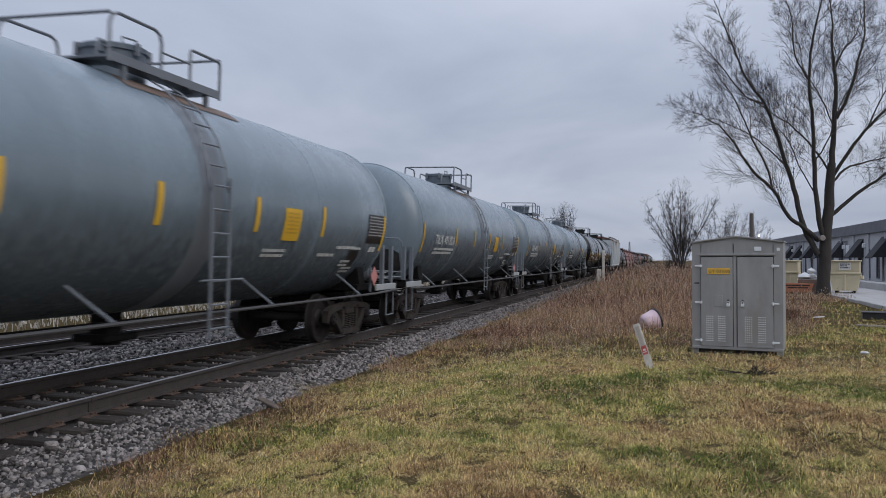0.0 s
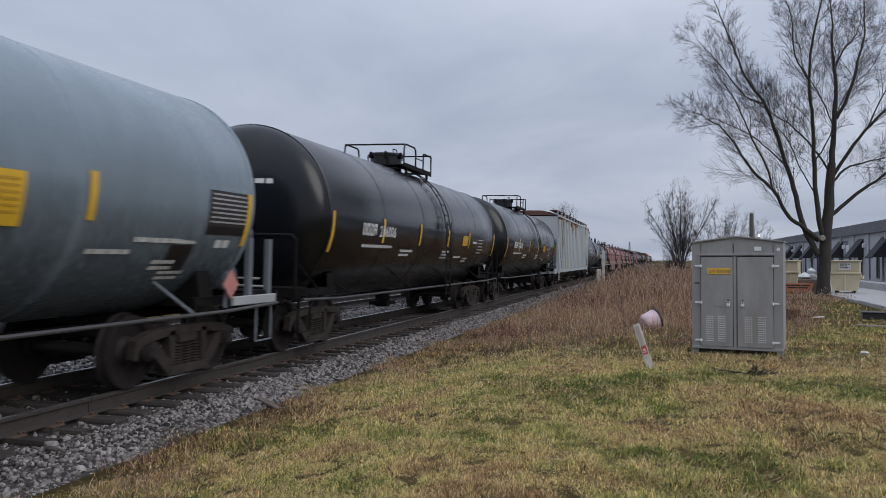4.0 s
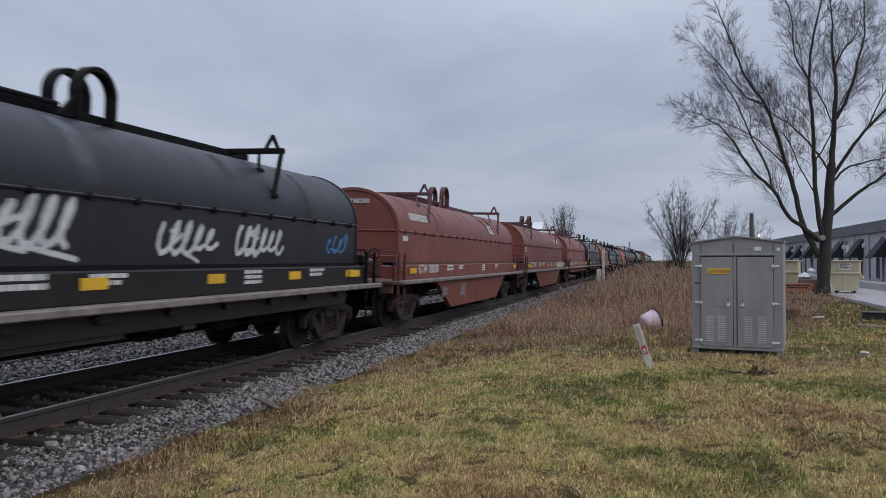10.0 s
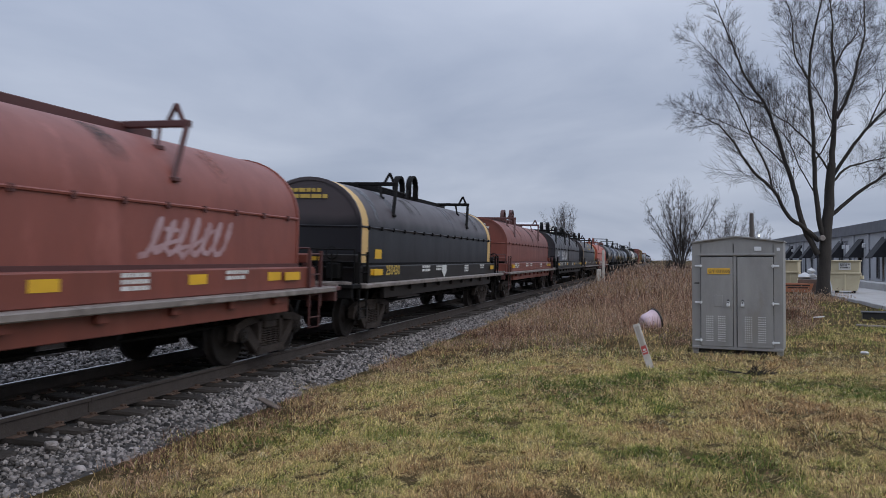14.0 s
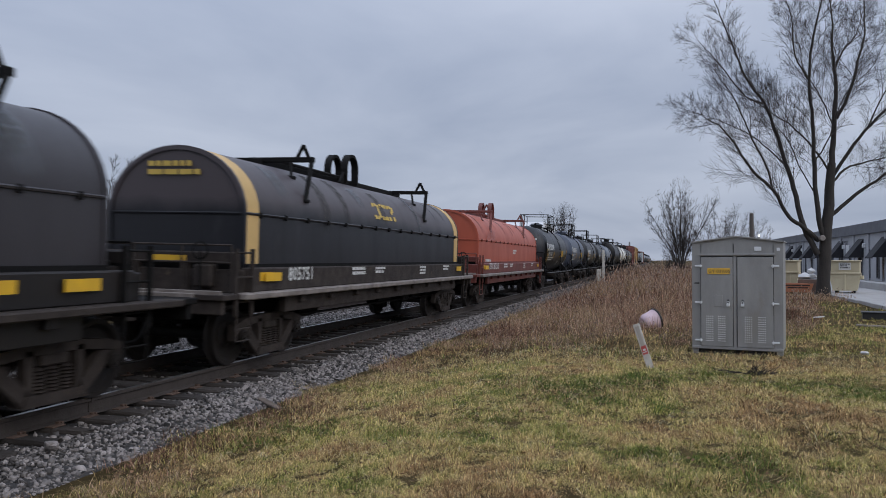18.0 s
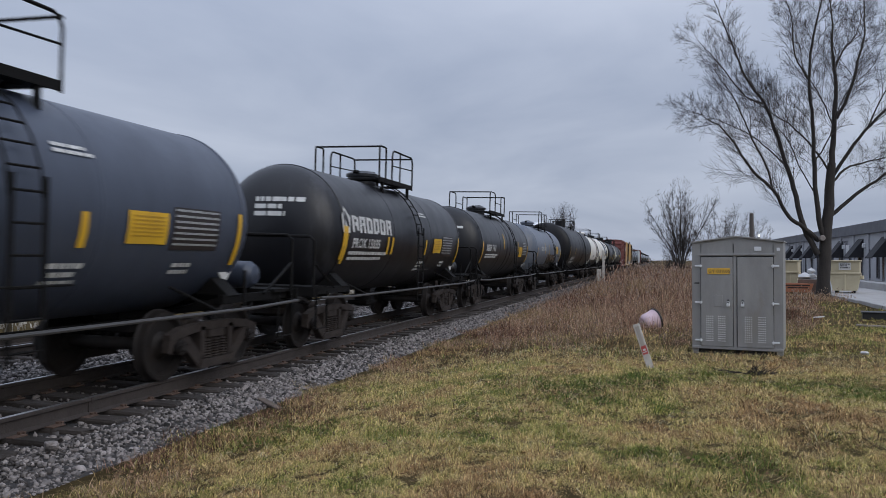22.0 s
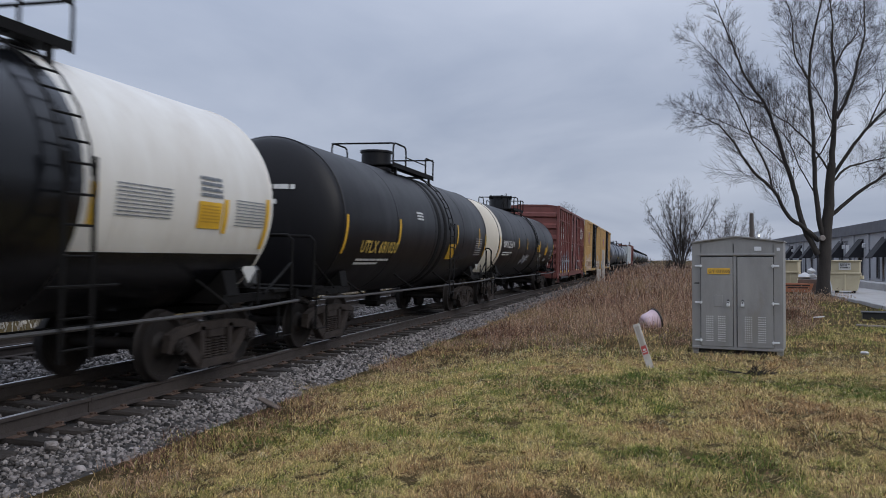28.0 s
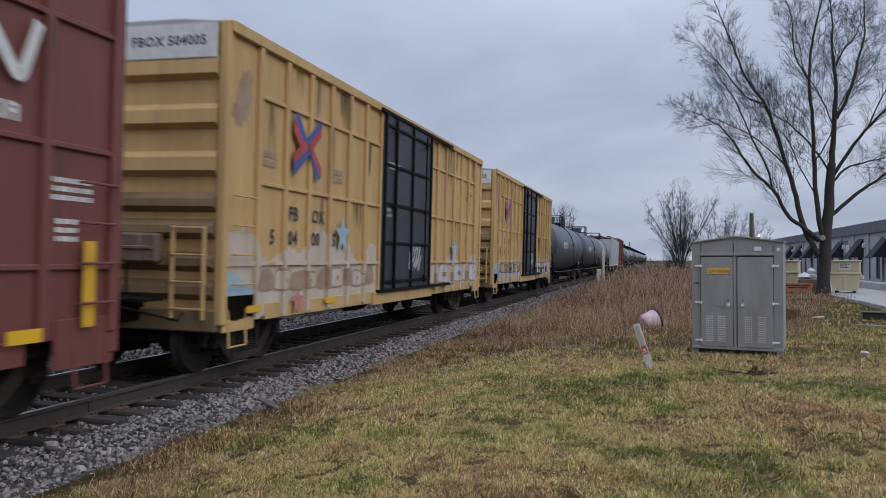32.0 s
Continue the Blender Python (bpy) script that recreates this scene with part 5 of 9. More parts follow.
    for y in (-0.80, 0.80):
        if rail_style == 0:
            part("platform_railing", bent_rail(x0, x0 + 1.0, y, zp - 0.1, zt), rail_paint, car)
            part("platform_railing", bent_rail(x1 - 0.75, x1, y, zp - 0.1, zt - 0.05, 0.05), rail_paint, car)
            part("platform_railing", S().tube([(x0 + 1.0, y, zp + rh * 0.5), (x1 - 0.75, y, zp + rh * 0.5)], 0.014, 6), rail_paint, car)
        else:
            part("platform_railing", bent_rail(x0, x0 + 0.45, y, zp - 0.1, zt, 0.06), rail_paint, car)
            part("platform_railing", bent_rail(x0 + 0.9, x1, y, zp - 0.1, zt), rail_paint, car)
            part("platform_railing", S().tube([(x0 + 1.5, y, zp), (x0 + 1.5, y, zt)], 0.02, 6).tube([(x0 + 0.9, y, zp + rh * 0.5), (x1, y, zp + 0.42)], 0.014, 6), rail_paint, car)
    for x in (x0, x1):
        part("platform_railing", S().tube([(x, -0.80, zt - 0.02), (x, 0.80, zt - 0.02)], 0.022, 7), rail_paint, car)
    dp = dome_paint or body
    dr, dh = dome_size
    if dome == "drum":
        part("manway", S().lathe([(zp - 0.2, dr), (zp + dh - 0.10, dr), (zp + dh - 0.09, dr + 0.03), (zp + dh - 0.03, dr + 0.03), (zp + dh - 0.01, dr), (zp + dh, 0.0)], (dx, 0, 0), "z", 28), dp, car, "round valve housing with a bolted lid")
        for i in range(6):
            t = 2 * math.pi * i / 6 + 0.3
            part("lid_bolt", S().box((dx + (dr + 0.03) * math.cos(t), (dr + 0.03) * math.sin(t), zp + dh - 0.08), (0.07, 0.07, 0.17), 0.01, Matrix.Rotation(t, 3, "Z")), rail_paint, car)
        part("vent_pipe", S().tube([(dx - 0.48, -0.3, zp + 0.30), (dx - 0.66, -0.3, zp + 0.28), (dx - 0.70, -0.3, zp + 0.2), (dx - 0.70, -0.3, zp)], 0.022, 6), rail_paint, car)
        part("lid_handle", S().tube([(dx - 0.16, -0.25, zp + dh - 0.02), (dx - 0.16, -0.25, zp + dh + 0.09), (dx + 0.12, -0.25, zp + dh + 0.11), (dx + 0.16, -0.25, zp + dh - 0.02)], 0.014, 6), rail_paint, car)
    elif dome == "can":
        part("manway", S().lathe([(zp - 0.2, 0.38), (zp + 0.36, 0.38), (zp + 0.37, 0.42), (zp + 0.42, 0.42), (zp + 0.44, 0.0)], (dx, 0, 0), "z", 24), dp, car, "tall round valve housing")
        part("gauge_box", S().box((dx + 0.75, 0, zp + 0.05), (0.4, 0.5, 0.16), 0.04), rail_paint, car)
    else:
        part("manway", S().lathe([(zp - 0.2, 0.34), (zp + 0.10, 0.34), (zp + 0.11, 0.40), (zp + 0.17, 0.40), (zp + 0.24, 0.26), (zp + 0.27, 0.0)], (dx - 0.2, 0, 0), "z", 24), dp, car, "low domed manway lid")
        part("safety_valve", S().cyl((dx + 0.6, 0.1, zp - 0.1), (dx + 0.6, 0.1, zp + 0.32), 0.12, 12).cyl((dx + 0.25, -0.2, zp - 0.1), (dx + 0.25, -0.2, zp + 0.2), 0.06, 8).box((dx - 0.55, 0.0, zp + 0.20), (0.35, 0.10, 0.08), 0.02), rail_paint, car)
    # marks
    q = r + 0.014
    for x, z0, z1 in strips:
        part("reflector", tank_patch(x - 0.055, x + 0.055, z0, z1, q, zc), YELLOW, tank, "yellow reflective strip")
    for x in (a + 0.10, b - 0.12):
        part("reflector", tank_patch(x - 0.05, x + 0.05, zc - 0.62, zc + 0.1, q + 0.006, zc, 8), YELLOW, tank, "yellow reflective strip")
    if plate_x is not None:
        for px, pz, pw, ph in plate_x:
            part("notice", tank_patch(px, px + pw, pz, pz + ph, q, zc), YELLOW, tank, "yellow notice panel with dark lines")
            tagged(part("notice_script", on_tank(bars([pw * 0.8] * 6, ph * 0.055, 1.2, 5), px + pw * 0.1, pz + ph * 0.82, q + 0.004, zc), NOTICE_LINE, tank), kind="stuff")
    for x, z, rows, h, pm in stencils:
        dense = len(rows) >= 5
        if len(rows) >= 7 and pm is STENCIL:
            part("stencil_panel", tank_patch(x - 0.04, x + max(rows) + 0.04, z - len(rows) * h * 1.43 + 0.4 * h, z + h, q - 0.005, zc, 8), PANEL_DARK, tank, "dark panel with rows of small white print")
        tagged(part("stencil", on_tank(bars(rows, h * (0.55 if dense else 0.85), 1.6 if dense else 0.7, int(abs(x) * 10)), x, z, q, zc), P_GREYROOF if dense and pm is STENCIL else pm, tank), kind="stuff")
    for x, z, flat, pm in words:
        part("lettering", on_tank(flat, x, z, q, zc), pm, tank)
    fl = bars([0.95, 0.55, 0.62], 0.085, 0.6, int(s0))
    hv = []
    for u, v in fl[0]:
        y, z = 0.25 - u, zc + 0.52 + v
        hv.append((a - (bulge + 0.014) * math.sqrt(max(0.0, 1 - (y * y + (z - zc) ** 2) / (r * r))) - 0.004, y, z))
    tagged(part("head_stencil", S().add(hv, fl[1]), STENCIL_DARK if heads or body is P_WHITE else STENCIL, tank), kind="stuff")
    part("placard_post", S().box((b - 0.41 if tall_posts else b - 0.1, -1.38, 1.2), (0.05, 0.03, 0.5)), rail_paint, car)
    part("placard", S().box((b - 0.41 if tall_posts else b - 0.1, -1.46 if tall_posts else -r * 0.78 - 0.05, 1.27 if tall_posts else 1.45), (0.28, 0.012, 0.28), 0, Matrix.Rotation(radians(45), 3, "Y")), SPRAY_PINK if tall_posts else STENCIL, car, "diamond-shaped hazard placard")
    part("air_tank", S().lathe([(-0.62, 0.0), (-0.58, 0.14), (-0.48, 0.21), (0.48, 0.21), (0.58, 0.14), (0.62, 0.0)], (half - 0.95, -0.45, 1.36), "y", 18), brace, car, "small round reservoir on the end platform")
    TRAIN.append((car, mid))
    return car


STRIPS4 = [(-3.4, 2.0, 2.5), (-1.1, 2.0, 2.5), (1.2, 2.0, 2.5), (3.5, 2.0, 2.5)]
SMALL = [(5.70, 2.44, [0.95] * 7, 0.042, STENCIL), (5.95, 1.76, [0.34], 0.13, STENCIL), (5.0, 1.80, [0.5], 0.05, STENCIL), (5.05, 1.42, [0.5, 0.45], 0.06, STENCIL), (1.6, 1.72, [0.75, 0.75], 0.06, STENCIL), (4.3, 1.80, [0.9], 0.07, STENCIL), (3.6, 1.66, [0.7], 0.07, STENCIL), (4.8, 1.55, [0.45, 0.45], 0.06, STENCIL)]
for s0, s1, a, b, no in ((0.9, 17.0, 2.2, 15.6, "401926"), (17.0, 33.1, 18.3, 31.8, "401826"), (33.1, 49.2, 34.4, 47.9, "401923"), (49.2, 65.3, 50.5, 64.0, "401975")):
    tank_car(s0, s1, a, b, "grey tank car with rust round the manway and yellow strips", P_GREY, plat=(-1.1, 1.3), strips=STRIPS4, plate_x=[(2.05, 1.90, 0.56, 0.50)], tall_posts=True, rail_paint=P_MIDGREY, brace=P_MIDGREY, dome_paint=P_DRUM,
             bands=[(-0.26, 0.26, P_MIDGREY, None, None), (-0.9, 1.7, P_BROWN, 3.66, 3.82), (5.66, 6.68, P_BLACK_DULL, 1.93, 2.50), (5.02, 5.50, P_BLACK_DULL, 1.46, 1.78)], stencils=SMALL + [(-5.5, 1.86, [2.0, 1.9], 0.075, STENCIL)],
             words=[(-5.55, 2.02, letters("TILX " + no, 0.24), STENCIL)])
for s0, s1, a, b in ((65.3, 81.8, 66.6, 80.6), (81.8, 98.3, 83.0, 97.1)):
    tank_car(s0, s1, a, b, "glossy black tank car with white stencils and yellow strips", P_BLACK, r=1.60, zc=2.36, strips=[(-1.6, 1.95, 2.45), (1.0, 1.95, 2.4), (3.4, 1.95, 2.45), (-4.2, 1.95, 2.45)],
             plate_x=[(2.6, 2.02, 0.62, 0.28)], dx=0.3, lx=0.5, dome="drum", rail_style=0,
             stencils=[(4.6, 2.2, [0.7, 0.6, 0.65, 0.7, 0.6], 0.07, STENCIL), (0.6, 1.80, [0.7, 0.65, 0.6], 0.06, STENCIL), (3.9, 2.1, [0.5], 0.08, STENCIL), (2.0, 1.66, [0.8], 0.07, STENCIL), (3.1, 1.62, [0.6, 0.5], 0.06, STENCIL), (-2.9, 1.78, [0.9, 0.7], 0.07, STENCIL), (-5.3, 1.85, [1.8], 0.07, STENCIL)],
             words=[(-5.4, 2.08, blocks(4, 0.8, 0.24), STENCIL), (-4.45, 2.08, letters("286006", 0.22), STENCIL)])


# ---------------------------------------------------------------- covered hopper
def hopper_car(s0, s1, a, b, label, marked=True):
    mid, half = (s0 + s1) / 2, (s1 - s0) / 2
    a, b = a - mid, b - mid
    car = thing("hopper_car", label, "hopper car", "freight train")
    w, z0, z1 = 1.50, 1.0, 4.10
    # body: side sheets between sloping end sheets
    sl = 1.7
    poly = [(a + 0.05, z1), (b - 0.05, z1), (b - 0.05, 2.75), (b - sl, z0), (a + sl, z0), (a + 0.05, 2.75)]
    body = part("body", S().prism(poly, -w + 0.04, w - 0.04), P_HOPPER, car)
    part("side_sill", S().box(((a + b) / 2, -w + 0.03, z0 - 0.02), (b - a, 0.10, 0.22), 0.01).box(((a + b) / 2, w - 0.03, z0 - 0.02), (b - a, 0.10, 0.22), 0.01), P_HOPPER, body)
    n = 21
    for sg in (-1, 1):
        for i in range(n + 1):
            x = a + 0.12 + (b - a - 0.24) * i / n
            low = z0 + 0.06
            if x < a + sl:
                low = max(low, z0 + (2.75 - z0) * (1 - (x - a - 0.05) / (sl - 0.05)) * 0.96) if 0.2 < x - a else z0
            if x > b - sl:
                low = max(low, z0 + (2.75 - z0) * (1 - (b - 0.05 - x) / (sl - 0.05)) * 0.96) if b - x > 0.2 else z0
            part("side_post", S().box((x, sg * (w + 0.02), (low + z1) / 2), (0.13, 0.12, z1 - low), 0.02), P_HOPPER, body)
    part("top_chord", S().box(((a + b) / 2, -w, z1 + 0.01), (b - a, 0.16, 0.10), 0.01).box(((a + b) / 2, w, z1 + 0.01), (b - a, 0.16, 0.10), 0.01), P_HOPPER, body)
    roof = [(-w, z1 + 0.06), (-1.0, z1 + 0.24), (-0.4, z1 + 0.33), (0.4, z1 + 0.33), (1.0, z1 + 0.24), (w, z1 + 0.06)]
    part("roof", S().prism(roof, a + 0.02, b - 0.02, "x"), P_RUSTROOF, car, "rust-brown curved hopper roof")
    for y in (-0.95, 0.95):
        part("running_board", S().box(((a + b) / 2, y * 1.25, z1 + 0.34), (b - a + 0.3, 0.42, 0.04)), P_RUSTROOF, car)
        for i in range(11):
            x = a + 0.3 + (b - a - 0.6) * i / 10
            part("roof_bracket", S().box((x, y * 1.45, z1 + 0.20), (0.06, 0.10, 0.30)), P_HOPPER, car)
    for i in range(4):
        part("roof_hatch", S().lathe([(z1 + 0.3, 0.42), (z1 + 0.42, 0.42), (z1 + 0.46, 0.3), (z1 + 0.47, 0)], (a + (b - a) * (i + 0.5) / 4, 0, 0), "z", 18), P_RUSTROOF, car)
    for i in range(4):
        c = a + sl + 0.9 + (b - a - 2 * sl - 1.8) * i / 3
        hb = part("hopper_bay", S().add([(c - 1.5, -w + 0.1, z0), (c + 1.5, -w + 0.1, z0), (c + 1.5, w - 0.1, z0), (c - 1.5, w - 0.1, z0), (c - 0.33, -0.75, 0.45), (c + 0.33, -0.75, 0.45), (c + 0.33, 0.75, 0.45), (c - 0.33, 0.75, 0.45)],
                                 [(0, 1, 5, 4), (1, 2, 6, 5), (2, 3, 7, 6), (3, 0, 4, 7), (4, 5, 6, 7)]), P_BAY if i else P_RUSTROOF, car, "sloping steel discharge hopper")
        part("outlet_gate", S().box((c, 0, 0.38), (0.9, 1.75, 0.12), 0.02).cyl((c, -1.15, 0.36), (c, 1.15, 0.36), 0.05, 8).cyl((c, -1.22, 0.36), (c, -1.12, 0.36), 0.11, 12), FRAME_STEEL, hb)
    for k, e in ((-1, a), (1, b)):
        part("end_sill", S().box((k * (half - 0.75), 0, 0.95), (0.7, 2.9, 0.28), 0.02).box((k * (half - 1.9), 0, 0.92), (2.6, 0.4, 0.3), 0.02), P_HOPPER, car)
        part("corner_post", S().box((e, -1.46, 1.9), (0.10, 0.10, 1.9)).box((e, 1.46, 1.9), (0.10, 0.10, 1.9)).box((e - k * 0.02, 0.5, 1.8), (0.08, 0.08, 1.7)).box((e - k * 0.02, -0.5, 1.8), (0.08, 0.08, 1.7)), P_HOPPER, car)
        for y in (-1.50, 1.50):
            ladder(car, P_HOPPER, e - k * 0.28, y * 1.03, 0.45, 2.8, 0.42, 0.33)
        s = S()
        for z in (1.35, 1.8, 2.25, 2.65):
            s.cyl((e + k * 0.06, -1.4, z), (e + k * 0.06, 1.4, z), 0.016, 6)
        part("end_grab_iron", s, P_HOPPER, car)
        part("brake_wheel", S().lathe([(-0.02, 0.24), (0.02, 0.28), (0.02, 0.22), (-0.02, 0.24)], (e + k * 0.16, 0.6, 2.0), "x", 20) if k > 0 else S().box((e + k * 0.10, 0.5, 3.3), (0.06, 0.5, 0.5), 0.02), STEEL_DARK, car)
        add_truck(car, k * (half - 2.35))
    add_ends(car, half)
    if marked:
        y = -w - 0.006
        ym = -w - 0.086
        part("lettering", on_flat(letters("OC", 0.21), a + 1.62, 1.80, y), STENCIL_DARK, body)
        part("lettering", on_flat(letters("PX", 0.21), a + 2.28, 1.80, y), STENCIL_DARK, body)
        part("lettering", on_flat(letters("70", 0.21), a + 1.62, 1.34, y), STENCIL_DARK, body)
        part("lettering", on_flat(letters("632", 0.21), a + 2.22, 1.34, y), STENCIL_DARK, body)
        for x, z in ((2.0, 1.15), (4.0, 1.15), (7.0, 1.2), (10.4, 1.2), (13.7, 1.2), (17.5, 1.2)):
            part("stencil", on_flat(bars([0.45, 0.45], 0.07, 0.6, int(x)), a + x, z, y), STENCIL_DARK, body)
        for x in (3.35, 7.35, 11.2, 15.3):
            part("reflector", on_flat(([(0, 0), (0.1, 0), (0.1, 0.55), (0, 0.55)], [(0, 1, 2, 3)]), a + x, 1.05, ym - 0.03), YELLOW, body)
        part("notice", on_flat(([(0, 0), (0.4, 0), (0.4, 0.24), (0, 0.24)], [(0, 1, 2, 3)]), a + 12.3, 1.5, y), YELLOW, body)
        rust_posts = [a + 0.12 + (b - a - 0.24) * i / n for i in range(n + 1)]
        rnd = random.Random(44)
        for x in rust_posts:
            x0, h = x + rnd.uniform(-0.3, 0.2), rnd.uniform(0.06, 0.34)
            part("rust_stain", draped(x0, x0 + rnd.uniform(0.25, 0.6), lambda q: 4.09, lambda q, h=h, c=x0: 4.09 - h * (0.55 + 0.45 * math.sin(9 * (q - c))), rust_posts, w - 0.04, 0.004, int(x0 * 9), None, rag=0.05, half_post=0.067, deep=0.122), P_RUST, body)
        for k, (x0, x1, low, pm) in enumerate(((1.66, 2.12, 1.7, RUN_OCHRE), (2.20, 2.66, 1.5, RUN_OCHRE), (2.26, 2.58, 2.7, RUN_RUST), (3.74, 4.12, 2.6, RUN_OCHRE), (5.08, 5.46, 1.2, RUN_OCHRE), (5.18, 5.36, 2.6, RUN_RUST), (9.06, 9.48, 2.7, RUN_OCHRE),
                                                 (9.05, 9.45, 3.7, RUN_RUST), (13.78, 14.04, 2.3, RUN_RUST), (12.9, 13.2, 3.2, RUN_OCHRE), (16.2, 16.5, 3.1, RUN_OCHRE), (0.5, 0.9, 2.4, RUN_OCHRE), (7.2, 7.5, 3.3, RUN_OCHRE))):
            part("rust_stain", draped(a + x0, a + x1, lambda q: 4.08, lambda q, h=low: h, rust_posts, w - 0.04, 0.006 + 0.002 * (k % 3), 45 + k, None, half_post=0.067, deep=0.122), pm, body)
        tagged(part("graffiti", on_flat(spray(1.7, 0.75, 3, 5, fat=0.7), a + 13.5, 1.25, ym - 0.002), SPRAY_GREEN, body, "thin green spray-painted scrawl"), kind="stuff")
        part("corner_stripe", S().box((b - 2.35, ym - 0.01, 1.7), (0.08, 0.01, 0.75)), YELLOW, body)
    TRAIN.append((car, mid))
    return car


hopper_car(98.3, 119.5, 99.4, 118.7, "off-white ribbed covered hopper car streaked with rust")

# dark slate tank car with strap bands
tank_car(119.5, 135.5, 120.3, 134.5, "dull slate-blue tank car with worn strap bands", P_SLATE, r=1.425, zc=2.205, bulge=0.55, strips=[(-3.41, 1.9, 2.35), (-0.3, 1.95, 2.35), (2.3, 1.9, 2.25)], dx=-0.4, plat=(-1.1, 2.0), lx=-0.15, dome="low", rail_style=1,
         bands=[(-1.55, -1.42, P_MIDGREY, None, None), (-1.35, -0.45, P_BLACK_DULL, None, None), (0.70, 0.80, P_MIDGREY, None, None), (-3.62, -2.85, P_BLACK_DULL, 1.45, 1.83), (0.95, 1.55, P_BLACK_DULL, 1.70, 2.08), (3.40, 3.80, P_BLACK_DULL, 1.52, 1.84), (4.95, 5.75, P_BLACK_DULL, 1.50, 2.32)], brace=P_SLATE,
         stencils=[(-5.6, 1.98, [2.3], 0.16, P_MIDGREY), (-5.4, 1.70, [1.5, 1.2], 0.06, P_MIDGREY), (-3.5, 1.73, [0.5, 0.5, 0.5], 0.05, STENCIL), (1.05, 1.98, [0.4, 0.4, 0.4], 0.05, STENCIL), (3.48, 1.76, [0.24], 0.03, STENCIL), (3.48, 1.58, [0.24], 0.03, STENCIL), (3.48, 1.61, [0.03], 0.15, STENCIL), (3.69, 1.61, [0.03], 0.15, STENCIL), (5.02, 2.22, [0.66] * 8, 0.045, P_GREYROOF), (1.2, 2.96, [0.6, 0.6, 0.6], 0.05, P_GREYROOF)],
         words=[(-5.65, 2.22, blocks(6, 3.3, 0.48), STENCIL)])
oval = TRAIN[-1][0].children[0]
part("emblem", on_tank(ellipse(0.76, 0.33), 3.1, 2.26, 1.445, 2.205), P_GREYROOF, oval, "grey oval emblem with a pale face")
part("emblem", on_tank(ellipse(0.67, 0.27), 3.1, 2.26, 1.450, 2.205), STENCIL, oval)
part("emblem", on_tank(blocks(5, 0.95, 0.2), 2.66, 2.17, 1.455, 2.205), LOGO_RED, oval)
tagged(part("graffiti", on_tank(spray(1.0, 0.5, 141, 4, fat=2.2), -2.65, 1.85, 1.447, 2.205), SPRAY_PALE, oval, "white spray-painted tag"), kind="stuff")
for k, (x0, x1, z0, z1, pm) in enumerate(((-1.95, -1.38, 1.2, 3.2, RUN_GREY), (-2.3, -1.4, 1.0, 1.9, RUN_GRIME), (-0.5, 0.2, 0.95, 2.9, RUN_GRIME), (-5.2, -4.4, 1.0, 2.1, RUN_GREY), (-4.2, -3.7, 1.0, 2.2, RUN_GREY), (0.85, 1.3, 1.0, 3.0, RUN_GREY), (2.6, 3.4, 1.0, 1.9, RUN_GREY), (4.2, 4.9, 1.0, 2.2, RUN_GREY), (5.6, 6.4, 1.0, 2.6, RUN_GREY), (-6.6, -5.9, 1.0, 2.4, RUN_GREY))):
    part("dirt_stain", tank_patch(x0, x1, z0, z1, 1.436 + 0.002 * (k % 2), 2.205, 10), pm, oval)


# ---------------------------------------------------------------- coil cars
def arch(w, z_base, z_spring, z_top, n=18):
    pts = [(-w, z_base)]
    for i in range(n + 1):
        t = math.pi * (1 - i / n)
        pts.append((w * math.cos(t), z_spring + (z_top - z_spring) * math.sin(t)))
    return pts + [(w, z_base)]


def pale_top(pm, name, top, height):
    """The same paint with a lighter crown above a wavering line."""
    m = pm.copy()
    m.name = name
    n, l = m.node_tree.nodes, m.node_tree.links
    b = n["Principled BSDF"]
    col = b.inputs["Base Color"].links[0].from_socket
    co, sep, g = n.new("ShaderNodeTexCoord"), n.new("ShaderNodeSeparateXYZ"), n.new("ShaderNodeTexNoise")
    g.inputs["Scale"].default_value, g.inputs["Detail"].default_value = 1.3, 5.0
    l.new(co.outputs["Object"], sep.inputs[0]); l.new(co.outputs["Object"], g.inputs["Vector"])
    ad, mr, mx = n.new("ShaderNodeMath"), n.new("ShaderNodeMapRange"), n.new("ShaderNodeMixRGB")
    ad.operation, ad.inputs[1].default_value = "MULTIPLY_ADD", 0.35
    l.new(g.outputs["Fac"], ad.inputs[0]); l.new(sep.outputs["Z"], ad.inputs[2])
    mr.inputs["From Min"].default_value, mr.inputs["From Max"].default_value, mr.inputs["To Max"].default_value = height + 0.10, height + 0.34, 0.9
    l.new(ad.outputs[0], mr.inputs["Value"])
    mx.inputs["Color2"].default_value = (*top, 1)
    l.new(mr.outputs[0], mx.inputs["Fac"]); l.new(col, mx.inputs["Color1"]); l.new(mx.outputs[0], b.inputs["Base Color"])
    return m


P_COIL_PALE_TOP = pale_top(P_COILBLACK_DEEP, "paint_coil_black_dusty", (0.068, 0.056, 0.060), 2.40)


